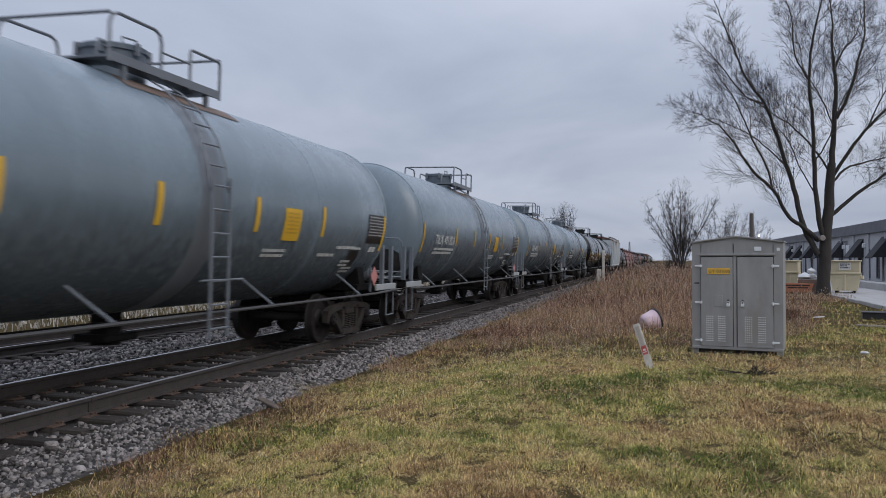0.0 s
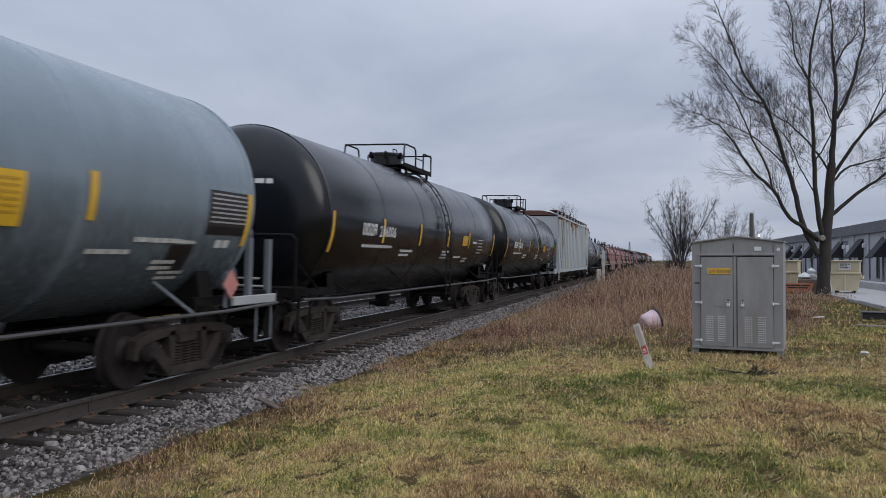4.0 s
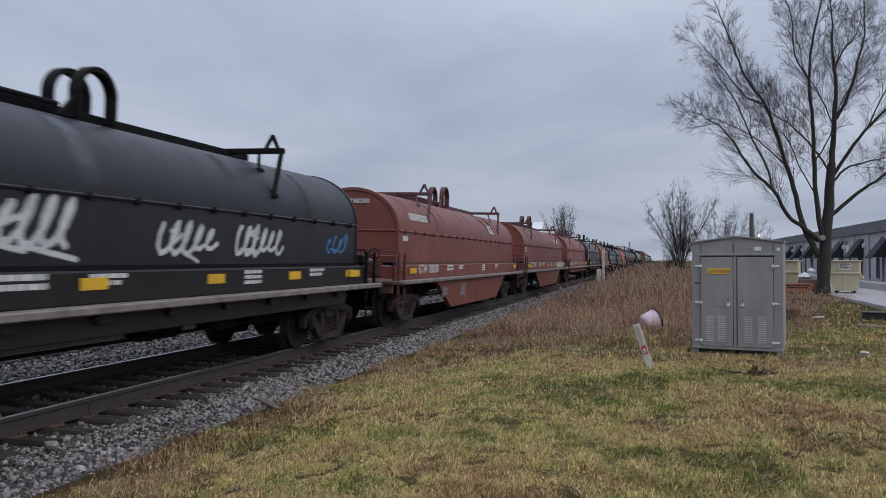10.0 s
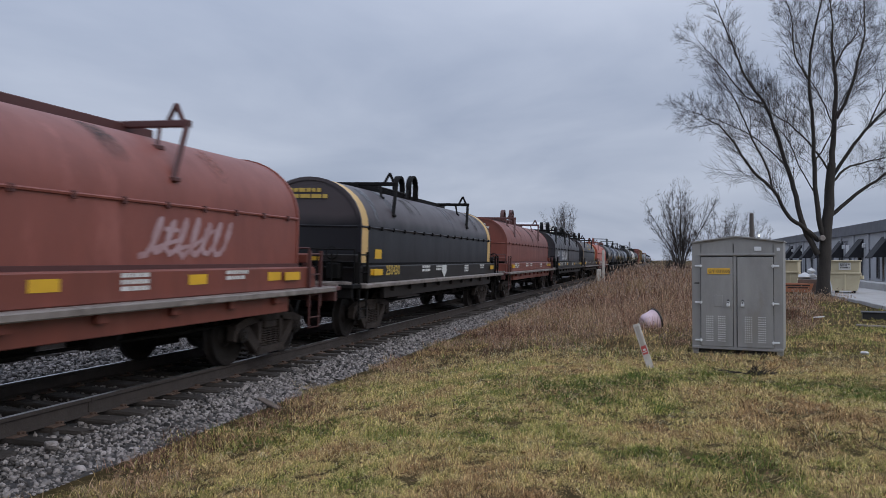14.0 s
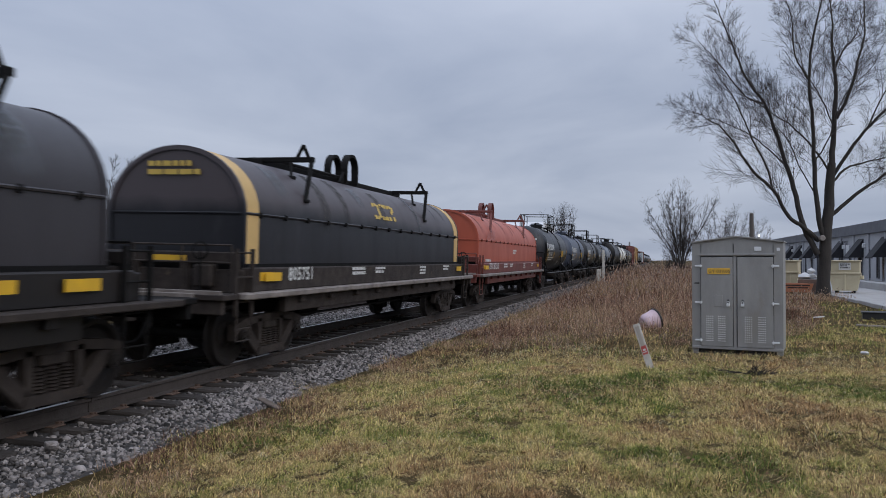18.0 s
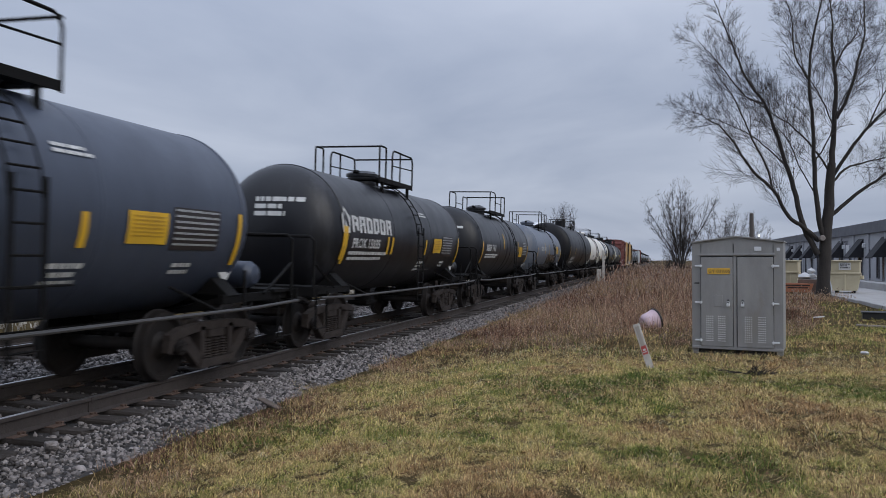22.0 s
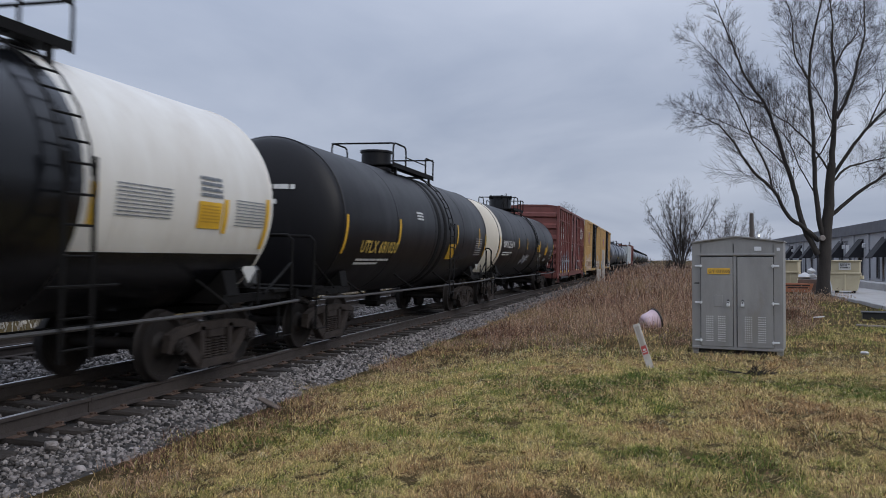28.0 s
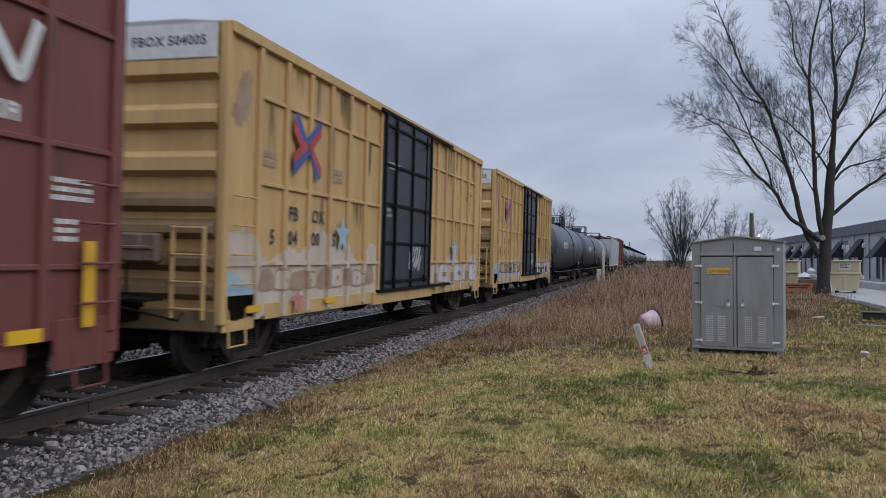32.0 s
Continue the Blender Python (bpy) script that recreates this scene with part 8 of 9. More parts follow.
weather(body, a, b, d0, d1, w, posts, (4.55, 3.88, 2.66), (RUN_GRIME, RUN_BROWN), 26, 61)
for x in (a + 0.9, a + 2.97, a + 5.0, d1 + 0.5, d1 + 2.2, b - 1.5):
    part("reflector", on_flat(rect(0.42, 0.13), x, 0.84, y2 - 0.022), YELLOW, body)
part("reflector", S().box((b - 0.46, y2 - 0.012, 1.36), (0.17, 0.012, 0.86)), YELLOW, body)
for s0, s1, a0, b0, no in ((440.2, 458.0, 441.4, 456.9, "504005"), (458.0, 475.4, 459.2, 474.2, "506103")):
    first = no == "504005"
    car, body, a, b, w, d0, d1, posts = box_car(s0, s1, a0, b0, "weathered yellow boxcar with black doors and graffiti", P_YELLOW, P_DOOR, 0.72, 4.80, P_GREYROOF, (3.96, 2.71, 1.55), door=(0.387, 0.612), end_top=STENCIL, style=1)
    y1, y2 = -w - 0.016, -w - 0.072
    bay = (d0 - a) / 7
    flat_marks(body, [("lettering", letters("FB", 0.22), a + 2 * bay + 0.17, 2.22, y1, STENCIL_DARK), ("lettering", letters("OX", 0.22), a + 3 * bay + 0.17, 2.22, y1, STENCIL_DARK), ("lettering", letters(no[0], 0.22), a + bay + 0.42, 1.84, y1, STENCIL_DARK),
                      ("lettering", letters(no[1:3], 0.22), a + 2 * bay + 0.17, 1.84, y1, STENCIL_DARK), ("lettering", letters(no[3:5], 0.22), a + 3 * bay + 0.17, 1.84, y1, STENCIL_DARK), ("lettering", letters(no[5], 0.22), a + 4 * bay + 0.17, 1.84, y1, STENCIL_DARK),
                      ("stencil", bars([0.42, 0.42], 0.09, 0.5, 4), a + bay + 0.15, 3.12, y1, P_FADE_BROWN), ("stencil", bars([0.42, 0.42], 0.09, 0.5, 5), a + 4 * bay + 0.15, 3.12, y1, P_FADE_BROWN),
                      ("stencil", bars([0.75, 0.6], 0.05, 0.8, 6), d0 + 0.3, 3.62, -w - 0.104, STENCIL), ("stencil", bars([0.2, 0.25, 0.3], 0.06, 1.0, 8), d0 + 0.25, 2.75, -w - 0.104, P_GREYROOF),
                      ("stencil", bars([0.6, 0.4], 0.05, 0.8, 16), d1 + 4.2, 3.55, y1, STENCIL_DARK), ("notice", rect(0.3, 0.3), d1 + 4.3, 3.05, y1, STENCIL_DARK), ("stencil", bars([0.4] * 4, 0.05, 0.9, 17), d1 + 4.2, 2.45, y1, P_FADE_BROWN)])
    part("end_lettering", on_flat(letters("FBOX " + no, 0.13), -0.02, 4.47, a - 0.110, True), STENCIL_DARK, body)
    ex, ez, ey = a + 1.86, 2.92, y2 - 0.008
    for i, (pm, pts) in enumerate(((LOGO_BLUE, [(0.02, 0.92), (0.14, 1.02), (0.54, 0.56), (0.54, 0.36)]), (LOGO_RED, [(0.0, 0.70), (0.02, 0.92), (0.54, 0.36), (0.42, 0.26)]),
                                   (LOGO_RED, [(0.54, 0.56), (0.54, 0.36), (1.02, 0.74), (1.04, 0.92)]), (LOGO_BLUE, [(0.42, 0.60), (0.54, 0.56), (1.04, 0.92), (0.98, 1.02)]),
                                   (LOGO_BLUE, [(0.02, 0.0), (0.0, 0.18), (0.48, 0.50), (0.56, 0.38)]), (LOGO_RED, [(0.0, 0.18), (0.0, 0.34), (0.42, 0.62), (0.50, 0.48)]),
                                   (LOGO_BLUE, [(0.50, 0.50), (0.62, 0.44), (1.02, 0.06), (0.90, 0.0)]), (LOGO_RED, [(0.58, 0.60), (0.62, 0.44), (1.02, 0.06), (1.04, 0.22)]))):
        part("emblem", on_flat((pts, [(0, 1, 2, 3)]), ex, ez, ey - 0.002 * i), pm, body, "red and blue arrow emblem")
    weather(body, a, b, d0, d1, w, posts, (4.62, 4.62, 3.91, 2.66), (RUN_BROWN, RUN_GRIME, RUN_BROWN), 34, int(no[3:]))
    near = [x for x in posts if x < d0 - 0.2]
    rear = [x for x in posts if x > d1 + 0.2]
    peaks = random.Random(int(no[4:]))
    ph = peaks.uniform(0, 6)
    wash = (lambda x: 1.86 + 0.20 * math.sin(1.9 * x + ph) + 0.12 * math.sin(5.1 * x)) if first else (lambda x: 1.50 + 0.16 * math.sin(4.9 * x + ph))
    tagged(part("graffiti", draped(a + 0.05, d0 - 0.10, wash, lambda x: 0.76, near, w, 0.003, 21, 1.55, rag=0.05), P_FADE if first else SPRAY_PALE, body, "large faded white and pink graffiti"), kind="stuff")
    tagged(part("graffiti", draped(d1 + 0.10, b - 0.10, lambda x: 1.55 + 0.22 * math.sin(2.4 * x + ph), lambda x: 0.78, rear, w, 0.003, 22, 1.55, rag=0.05), P_FADE if first else SPRAY_PALE, body, "faded cream graffiti"), kind="stuff")
    tagged(part("graffiti", draped(a + 0.06, a + 0.80, lambda x: 1.55 - 0.5 * (x - a), lambda x: 0.78, near, w, 0.030, 23, None, rag=0.05), SPRAY_BLUE, body, "pale blue graffiti"), kind="stuff")
    bubbles(body, a + 0.9, d0 - 0.3, 1.12, 1.46, 9, 121, near, w, (P_FADE_BROWN, P_FADE), P_FADE_BROWN if first else SPRAY_DARK, None)
    bubbles(body, d1 + 0.3, b - 0.5, 0.95, 1.50, 6, 124, rear, w, (P_FADE, SPRAY_WHITE), P_FADE_BROWN if first else SPRAY_DARK, None)
    for cx, cz, rr, pm in ((a + 3.95, 2.06, 0.34, SPRAY_BLUE), (d1 + 2.6, 1.88, 0.36, SPRAY_BLUE), (a + 2.15, 0.95, 0.24, SPRAY_PINK)) if first else ():
        star = [(cx + rr * (1.0 if k % 2 == 0 else 0.45) * math.cos(radians(90 + 36 * k)), cz + rr * (1.0 if k % 2 == 0 else 0.45) * math.sin(radians(90 + 36 * k))) for k in range(10)]
        tagged(part("graffiti", on_flat((star + [(cx, cz)], [(k, (k + 1) % 10, 10) for k in range(10)]), 0, 0, y2 - 0.004), pm, body, "small spray-painted star"), kind="stuff")
    tagged(part("graffiti", on_flat(spray(0.85, 0.8, 131, 4), d0 + 1.9, 1.3, -w - 0.105), SPRAY_PALE, body, "white scribbled tag on the door"), kind="stuff")
    tagged(part("graffiti", on_flat(spray(0.5, 0.25, 132, 2), d1 + 4.1, 3.35, y1), SPRAY_DARK, body, "small dark tag"), kind="stuff")
    tagged(part("graffiti", on_flat(spray(0.4, 0.9, 133, 3, fat=0.7), a + 0.22, 3.4, -w - 0.008), P_FADE_BROWN, body, "rusty scrape marks"), kind="stuff")
    for x in (a + 0.5, a + 3.2, d1 + 0.6, b - 1.6):
        part("reflector", on_flat(rect(0.42, 0.10), x, 0.86, y2 - 0.022), YELLOW, body)

# the cars behind, which stay far off
for s0, s1, pm, dm in ((475.4, 493.4, P_SLATE, "can"), (493.4, 511.4, P_SLATE, "drum"), (511.4, 527.4, P_MIDGREY, "low")):
    tank_car(s0, s1, s0 + 1.3, s1 - 1.3, "dark grey tank car with white lettering", pm, dome=dm, strips=[(-3.4, 2.0, 2.5), (2.0, 2.0, 2.5)], words=[(-4.5, 2.3, blocks(6, 2.0, 0.4), STENCIL)])
hopper_car(527.4, 548.0, 528.5, 546.9, "white covered hopper car with dark marks", marked=False)
box_car(548.0, 565.6, 549.2, 564.4, "brown-red ribbed steel boxcar far down the train", P_BOXRED, P_BOXRED, 0.62, 4.72, P_BOXRED, (3.95, 3.05))


def far_tank_car(s0, s1, pm):
    """A tank car that stays far off: its large parts alone."""
    half = (s1 - s0) / 2
    car = thing("tank_car", "dark tank car far down the train", "tank car", "freight train")
    part("tank", tank_shell(-half + 1.3, half - 1.3, 1.48, 2.52, 0.5, 32), pm, car)
    part("underframe", S().box((0, 0, 0.98), (2 * half - 0.7, 2.6, 0.12)).box((0, 0, 0.85), (2 * half, 0.4, 0.3)), STEEL_DARK, car)
    part("platform", S().box((0, 0, 4.05), (2.4, 1.6, 0.05)).box((0, -0.8, 4.6), (2.4, 0.04, 0.04)).box((0, 0.8, 4.6), (2.4, 0.04, 0.04)).box((-1.2, 0, 4.3), (0.04, 1.6, 0.6)), STEEL_DARK, car)
    part("manway", S().lathe([(3.9, 0.5), (4.35, 0.5), (4.4, 0.0)], (0, 0, 0), "z", 14), STEEL_DARK, car)
    for k in (-1, 1):
        x = k * (half - 2.0)
        part("truck", S().box((x, -1.0, 0.5), (2.0, 0.12, 0.4)).box((x, 1.0, 0.5), (2.0, 0.12, 0.4)).cyl((x - 0.889, -0.8, 0.457), (x - 0.889, 0.8, 0.457), 0.457, 14).cyl((x + 0.889, -0.8, 0.457), (x + 0.889, 0.8, 0.457), 0.457, 14), FRAME_STEEL, car)
    TRAIN.append((car, (s0 + s1) / 2))


s = 565.6
for i in range(18):
    far_tank_car(s, s + 16.4, (P_BLACK_DULL, P_MIDGREY, P_BLACK, P_SLATE)[i % 4])
    s += 16.4
# ---------------------------------------------------------------- the site beside the line
CAB = mat("galvanised_grey_cabinet", (0.315, 0.308, 0.298), 0.45, 0.15, (0.225, 0.218, 0.208), 3.0, 1.0, 0.10, 30, second=(0.25, 0.235, 0.215), second_at=0.58, second_scale=1.6, stretch=(1, 1, 0.35))
CAB_DARK = mat("cabinet_gap", (0.02, 0.02, 0.022), 0.8)
CAB_VENT = mat("pale_vent_slot", (0.72, 0.71, 0.69), 0.5, 0.1)
CAB_LIGHT = mat("bright_zinc", (0.74, 0.75, 0.76), 0.4, 0.1)
SIGN_Y = mat("sign_orange_yellow", (0.72, 0.42, 0.05), 0.5)
WHITE_WOOD = mat("weathered_white_board", (0.54, 0.51, 0.46), 0.7, 0, (0.30, 0.26, 0.22), 8, 0.9, 0.2, 40)
PINKISH = mat("faded_pink_white_plastic", (0.66, 0.50, 0.54), 0.55, 0, (0.48, 0.34, 0.37), 6, 0.8)
BARK = mat("grey_brown_bark", (0.040, 0.033, 0.028), 0.95, 0, (0.014, 0.012, 0.010), 5, 0.9, 1.0, 14, stretch=(1, 1, 0.25))
TWIG = mat("bare_twigs", (0.036, 0.028, 0.026), 0.9, 0, (0.02, 0.016, 0.015), 6, 0.5)
BEIGE = mat("beige_dumpster_paint", (0.50, 0.44, 0.30), 0.6, 0, (0.38, 0.32, 0.21), 2, 0.7, second=(0.24, 0.15, 0.08), second_at=0.7)
ORANGE_PLASTIC = mat("orange_plastic", (0.42, 0.155, 0.075), 0.6)
BAG = mat("white_bag", (0.70, 0.70, 0.70), 0.5)
CONCRETE = mat("pale_concrete_lot", (0.37, 0.36, 0.35), 0.9, 0, (0.27, 0.26, 0.25), 1.5, 0.8, 0.3, 30, second=(0.22, 0.21, 0.20), second_at=0.6, second_scale=0.4)
WALL = mat("grey_painted_block_wall", (0.36, 0.365, 0.385), 0.8, 0, (0.29, 0.295, 0.31), 1.2, 0.7, 0.3, 20)
WALL_TOP = mat("dark_grey_fascia", (0.105, 0.108, 0.122), 0.6, 0, (0.065, 0.068, 0.08), 1.5, 0.6)
AWNING = mat("black_canvas_awning", (0.018, 0.018, 0.022), 0.8)
WINDOW = mat("dark_window_glass", (0.015, 0.017, 0.02), 0.08)
DARK_PLASTIC = mat("black_plastic", (0.015, 0.015, 0.016), 0.5)
POLE_GREY = mat("weathered_grey_board", (0.24, 0.21, 0.19), 0.9, 0, (0.14, 0.12, 0.11), 8, 0.8)
PLANK_BROWN = mat("weathered_brown_board", (0.15, 0.115, 0.09), 0.9, 0, (0.08, 0.06, 0.05), 8, 0.8)
POLE = mat("weathered_pole", (0.10, 0.085, 0.075), 0.9, 0, (0.06, 0.05, 0.045), 4, 0.8, stretch=(1, 1, 0.2))


def cabinet():
    w, d, h = 1.46, 0.75, 1.92
    c = thing("signal_cabinet", "grey steel railway signal cabinet with two padlocked doors", "signal cabinet", m=pose(14.47, -7.65, -0.06, 0, 0, -101.1))
    body = part("body", S().prism([(0, 0.10), (w, 0.10), (w, h), (w / 2, h + 0.09), (0, h)], 0.0, d), CAB, c)
    # dark block gives the gap below the body its shade by colour
    part("plinth", S().box((w / 2, d / 2, 0.05), (w - 0.12, d - 0.10, 0.10)), CAB_DARK, c, "near-black block for the shaded gap under the cabinet")
    for x in (0.03, w - 0.03):
        part("foot", S().box((x + (0.02 if x < 1 else -0.02), 0.05, 0.05), (0.10, 0.08, 0.13), 0.01), CAB, c)
    rf = [(-0.02, h - 0.004), (w / 2, h + 0.093), (w + 0.02, h - 0.004), (w + 0.02, h + 0.016), (w / 2, h + 0.116), (-0.02, h + 0.016)]
    part("roof", S().prism(rf, -0.035, d + 0.035), CAB, c, "shallow gabled steel roof")
    part("rain_ledge", S().box((w / 2, -0.018, 1.71), (w - 0.24, 0.05, 0.03), 0.005), CAB, c)
    part("mullion", S().box((0.705, -0.008, 0.92), (0.05, 0.03, 1.58), 0.004), CAB, c)
    part("sill", S().box((w / 2, -0.012, 0.115), (w, 0.03, 0.05), 0.005), CAB, c)
    for x0, x1, pad in ((0.15, 0.67, 0.60), (0.745, 1.31, 0.83)):
        part("door_gap", S().box(((x0 + x1) / 2, -0.003, 0.905), (x1 - x0 + 0.018, 0.010, 1.555)), CAB_DARK, c)
        dr = part("door", S().box(((x0 + x1) / 2, -0.018, 0.905), (x1 - x0, 0.034, 1.53), 0.006), CAB, c)
        for z in (0.24, 0.89, 1.52):
            hx = x0 - 0.035 if pad < 0.7 else x1 + 0.035
            part("hinge", S().box((hx, -0.045, z), (0.12, 0.018, 0.026), 0.004).cyl((x0 if pad < 0.7 else x1, -0.05, z - 0.025), (x0 if pad < 0.7 else x1, -0.05, z + 0.025), 0.012, 8), CAB_LIGHT, dr)
        part("padlock", S().box((pad, -0.065, 0.855), (0.055, 0.03, 0.05), 0.006).tube([(pad - 0.018, -0.065, 0.875), (pad - 0.018, -0.065, 0.905), (pad, -0.065, 0.92), (pad + 0.018, -0.065, 0.905), (pad + 0.018, -0.065, 0.875)], 0.006, 6), CAB_LIGHT, dr, "bright padlock")
        part("hasp", S().box((pad, -0.042, 0.90), (0.03, 0.012, 0.09), 0.003), CAB_DARK, dr)
        for k in (0.28, 0.66):
            xc = x0 + (x1 - x0) * (k + (0.03 if pad > 0.7 else 0))
            s = S()
            for i in range(12):
                for j in range(4):
                    s.box((xc + (j - 1.5) * 0.032, -0.0365, 0.235 + i * 0.038), (0.021, 0.010, 0.013))
            part("louvre", s, CAB_VENT, dr, "grid of small pressed vent slots")
    part("stiffener", S().box((0.44, -0.036, 0.92), (0.14, 0.008, 0.20), 0.003), CAB, c)
    part("nameplate", S().box((0.446, -0.040, 1.43), (0.37, 0.008, 0.10), 0.002), SIGN_Y, c, "yellow number plate with dark letters")
    part("plate_text", on_flat(letters("GY 039.05", 0.054, 0.02), 0.275, 1.402, -0.0455), STENCIL_DARK, c)
    part("top_plate", S().box((1.07, -0.006, 1.81), (0.11, 0.012, 0.07), 0.003), CAB_LIGHT, c)
    part("top_seam", S().box((0.68, -0.004, 1.82), (0.012, 0.012, 0.16)).box((0.15, -0.004, 1.82), (0.008, 0.012, 0.15)).box((1.31, -0.004, 1.82), (0.008, 0.012, 0.15)), CAB_DARK, c)
    part("side_vent", S().box((0.08, -0.004, 1.22), (0.08, 0.008, 0.02)), CAB_DARK, c)
    part("corner_sticker", S().box((1.39, -0.004, 1.80), (0.05, 0.008, 0.05)), CAB_LIGHT, c)


cabinet()


def stake():
    c = thing("marker_stake", "leaning white marker board with a red sticker", "marker stake", m=pose(12.14, -6.99, -0.12, 0, 0, -98) @ pose(0, 0, 0, -10, -20, 0))
    part("board", S().box((0, 0, 0.38), (0.10, 0.02, 0.78), 0.004), WHITE_WOOD, c)
    part("groove", S().box((0.0, -0.012, 0.55), (0.055, 0.004, 0.36)), mat("greyed_wood", (0.36, 0.32, 0.28), 0.8), c)
    part("sticker", S().box((0, -0.0125, 0.36), (0.078, 0.005, 0.13)), LOGO_RED, c, "small red warning sticker")
    part("sticker_mark", S().box((0, -0.016, 0.365), (0.04, 0.003, 0.03)).box((0, -0.016, 0.33), (0.055, 0.003, 0.012)), STENCIL, c)


stake()


def tub():
    c = thing("plastic_tub", "faded pinkish-white plastic tub lying in the weeds", "tub", m=pose(19.5, -6.86, 0.08, 0, 0, 35) @ pose(0, 0, 0, 76, 0, 0) @ Matrix.Diagonal((0.84, 0.84, 0.84, 1)))
    prof = [(0.0, 0.0), (0.0, 0.17), (0.03, 0.22), (0.10, 0.26), (0.36, 0.30), (0.40, 0.325), (0.43, 0.325), (0.43, 0.30), (0.40, 0.28), (0.05, 0.21), (0.04, 0.0)]
    part("shell", S().lathe(prof, (0, 0, -0.2), "z", 26), PINKISH, c)
    part("rim_band", S().lathe([(0.19, 0.325), (0.20, 0.342), (0.235, 0.342), (0.245, 0.325)], (0, 0, 0), "z", 26), DARK_PLASTIC, c, "dark rim band")
    part("handle", S().tube([(-0.25, 0.0, 0.0), (-0.18, 0.05, -0.215), (0.0, 0.07, -0.23), (0.18, 0.05, -0.215), (0.25, 0, 0)], 0.012, 6), WHITE_WOOD, c)


tub()


def track_post():
    c = thing("line_post", "thin white post with a small equipment box", "line post", m=pose(56.4, -3.37, -0.35))
    part("post", S().box((0, 0, 1.30), (0.16, 0.16, 2.6), 0.02), WHITE_WOOD, c)
    part("equipment_box", S().box((0.0, 0.30, 0.85), (0.25, 0.32, 0.85), 0.03), WHITE_WOOD, c)
    part("conduit", S().tube([(0, 0.30, 0.45), (0, 0.28, 0.2), (0.0, 0.12, 0.02)], 0.03, 6), DARK_PLASTIC, c)


track_post()


# ---------------------------------------------------------------- trees
def branch_tube(out, pts, r0, r1, seg):
    """Adds a tapering tube along the points to the lists out = (verts, faces)."""
    vs, fs = out
    k0 = len(vs)
    n = len(pts)
    u = None
    for i, p in enumerate(pts):
        d = (pts[min(i + 1, n - 1)] - pts[max(i - 1, 0)]).normalized()
        u = d.orthogonal().normalized() if u is None else (u - d * u.dot(d)).normalized()
        w = d.cross(u)
        r = r0 + (r1 - r0) * i / (n - 1)
        for k in range(seg):
            a = 2 * math.pi * k / seg
            q = p + r * (math.cos(a) * u + math.sin(a) * w)
            vs.append((q.x, q.y, q.z))
    for i in range(n - 1):
        for k in range(seg):
            j = (k + 1) % seg
            fs.append((k0 + i * seg + k, k0 + i * seg + j, k0 + (i + 1) * seg + j, k0 + (i + 1) * seg + k))


def smooth_path(pts, n, rnd, wob):
    """A path through pts in n steps, gently wavering."""
    pts = [Vector(p) for p in pts]
    out = []
    for i in range(n + 1):
        t = i / n * (len(pts) - 1)
        k = min(int(t), len(pts) - 2)
        f = t - k
        a, b, c, d = pts[max(k - 1, 0)], pts[k], pts[k + 1], pts[min(k + 2, len(pts) - 1)]
        q = 0.5 * ((2 * b) + (c - a) * f + (2 * a - 5 * b + 4 * c - d) * f * f + (3 * b - a - 3 * c + d) * f ** 3)
        if 0 < i < n:
            q = q + Vector((rnd.uniform(-wob, wob), rnd.uniform(-wob, wob), rnd.uniform(-wob, wob)))
        out.append(q)
    return out


def grow(twigs, limbs, p, d, length, r, level, rnd, bend, spread, kids, fine=0.0055, coarse=False):
    """One branch and its own branches; the thick ones go to limbs, the fine ones to twigs."""
    steps = (4, 4, 2, 2)[level] if coarse else (6, 5, 3, 2)[level]
    pts, q, way = [p.copy()], p.copy(), d.copy()
    for i in range(steps):
        way = (way + Vector((rnd.uniform(-1, 1), rnd.uniform(-1, 1), rnd.uniform(-1, 1))) * 0.13 + Vector((0, 0, bend))).normalized()
        q = q + way * (length / steps)
        pts.append(q.copy())
    branch_tube(limbs if level < 1 else twigs, pts, r, max(r * 0.35, 0.003), 6 if level < 1 else 4 if level < 2 else 3)
    if level >= 3:
        return
    for i in range(kids[level]):
        t = rnd.uniform(0.22, 1.0)
        k = min(int(t * steps), steps - 1)
        base = pts[k].lerp(pts[k + 1], t * steps - k)
        along = (pts[k + 1] - pts[k]).normalized()
        side = along.orthogonal().normalized()
        side.rotate(Matrix.Rotation(rnd.uniform(0, 2 * math.pi), 3, along))
        way = (along * 1.0 + side * rnd.uniform(*spread)).normalized()
        grow(twigs, limbs, base, way, length * rnd.uniform(0.36, 0.66) * (1.15 - 0.45 * t), max(r * 0.50, fine), level + 1, rnd, bend, spread, kids, fine, coarse)


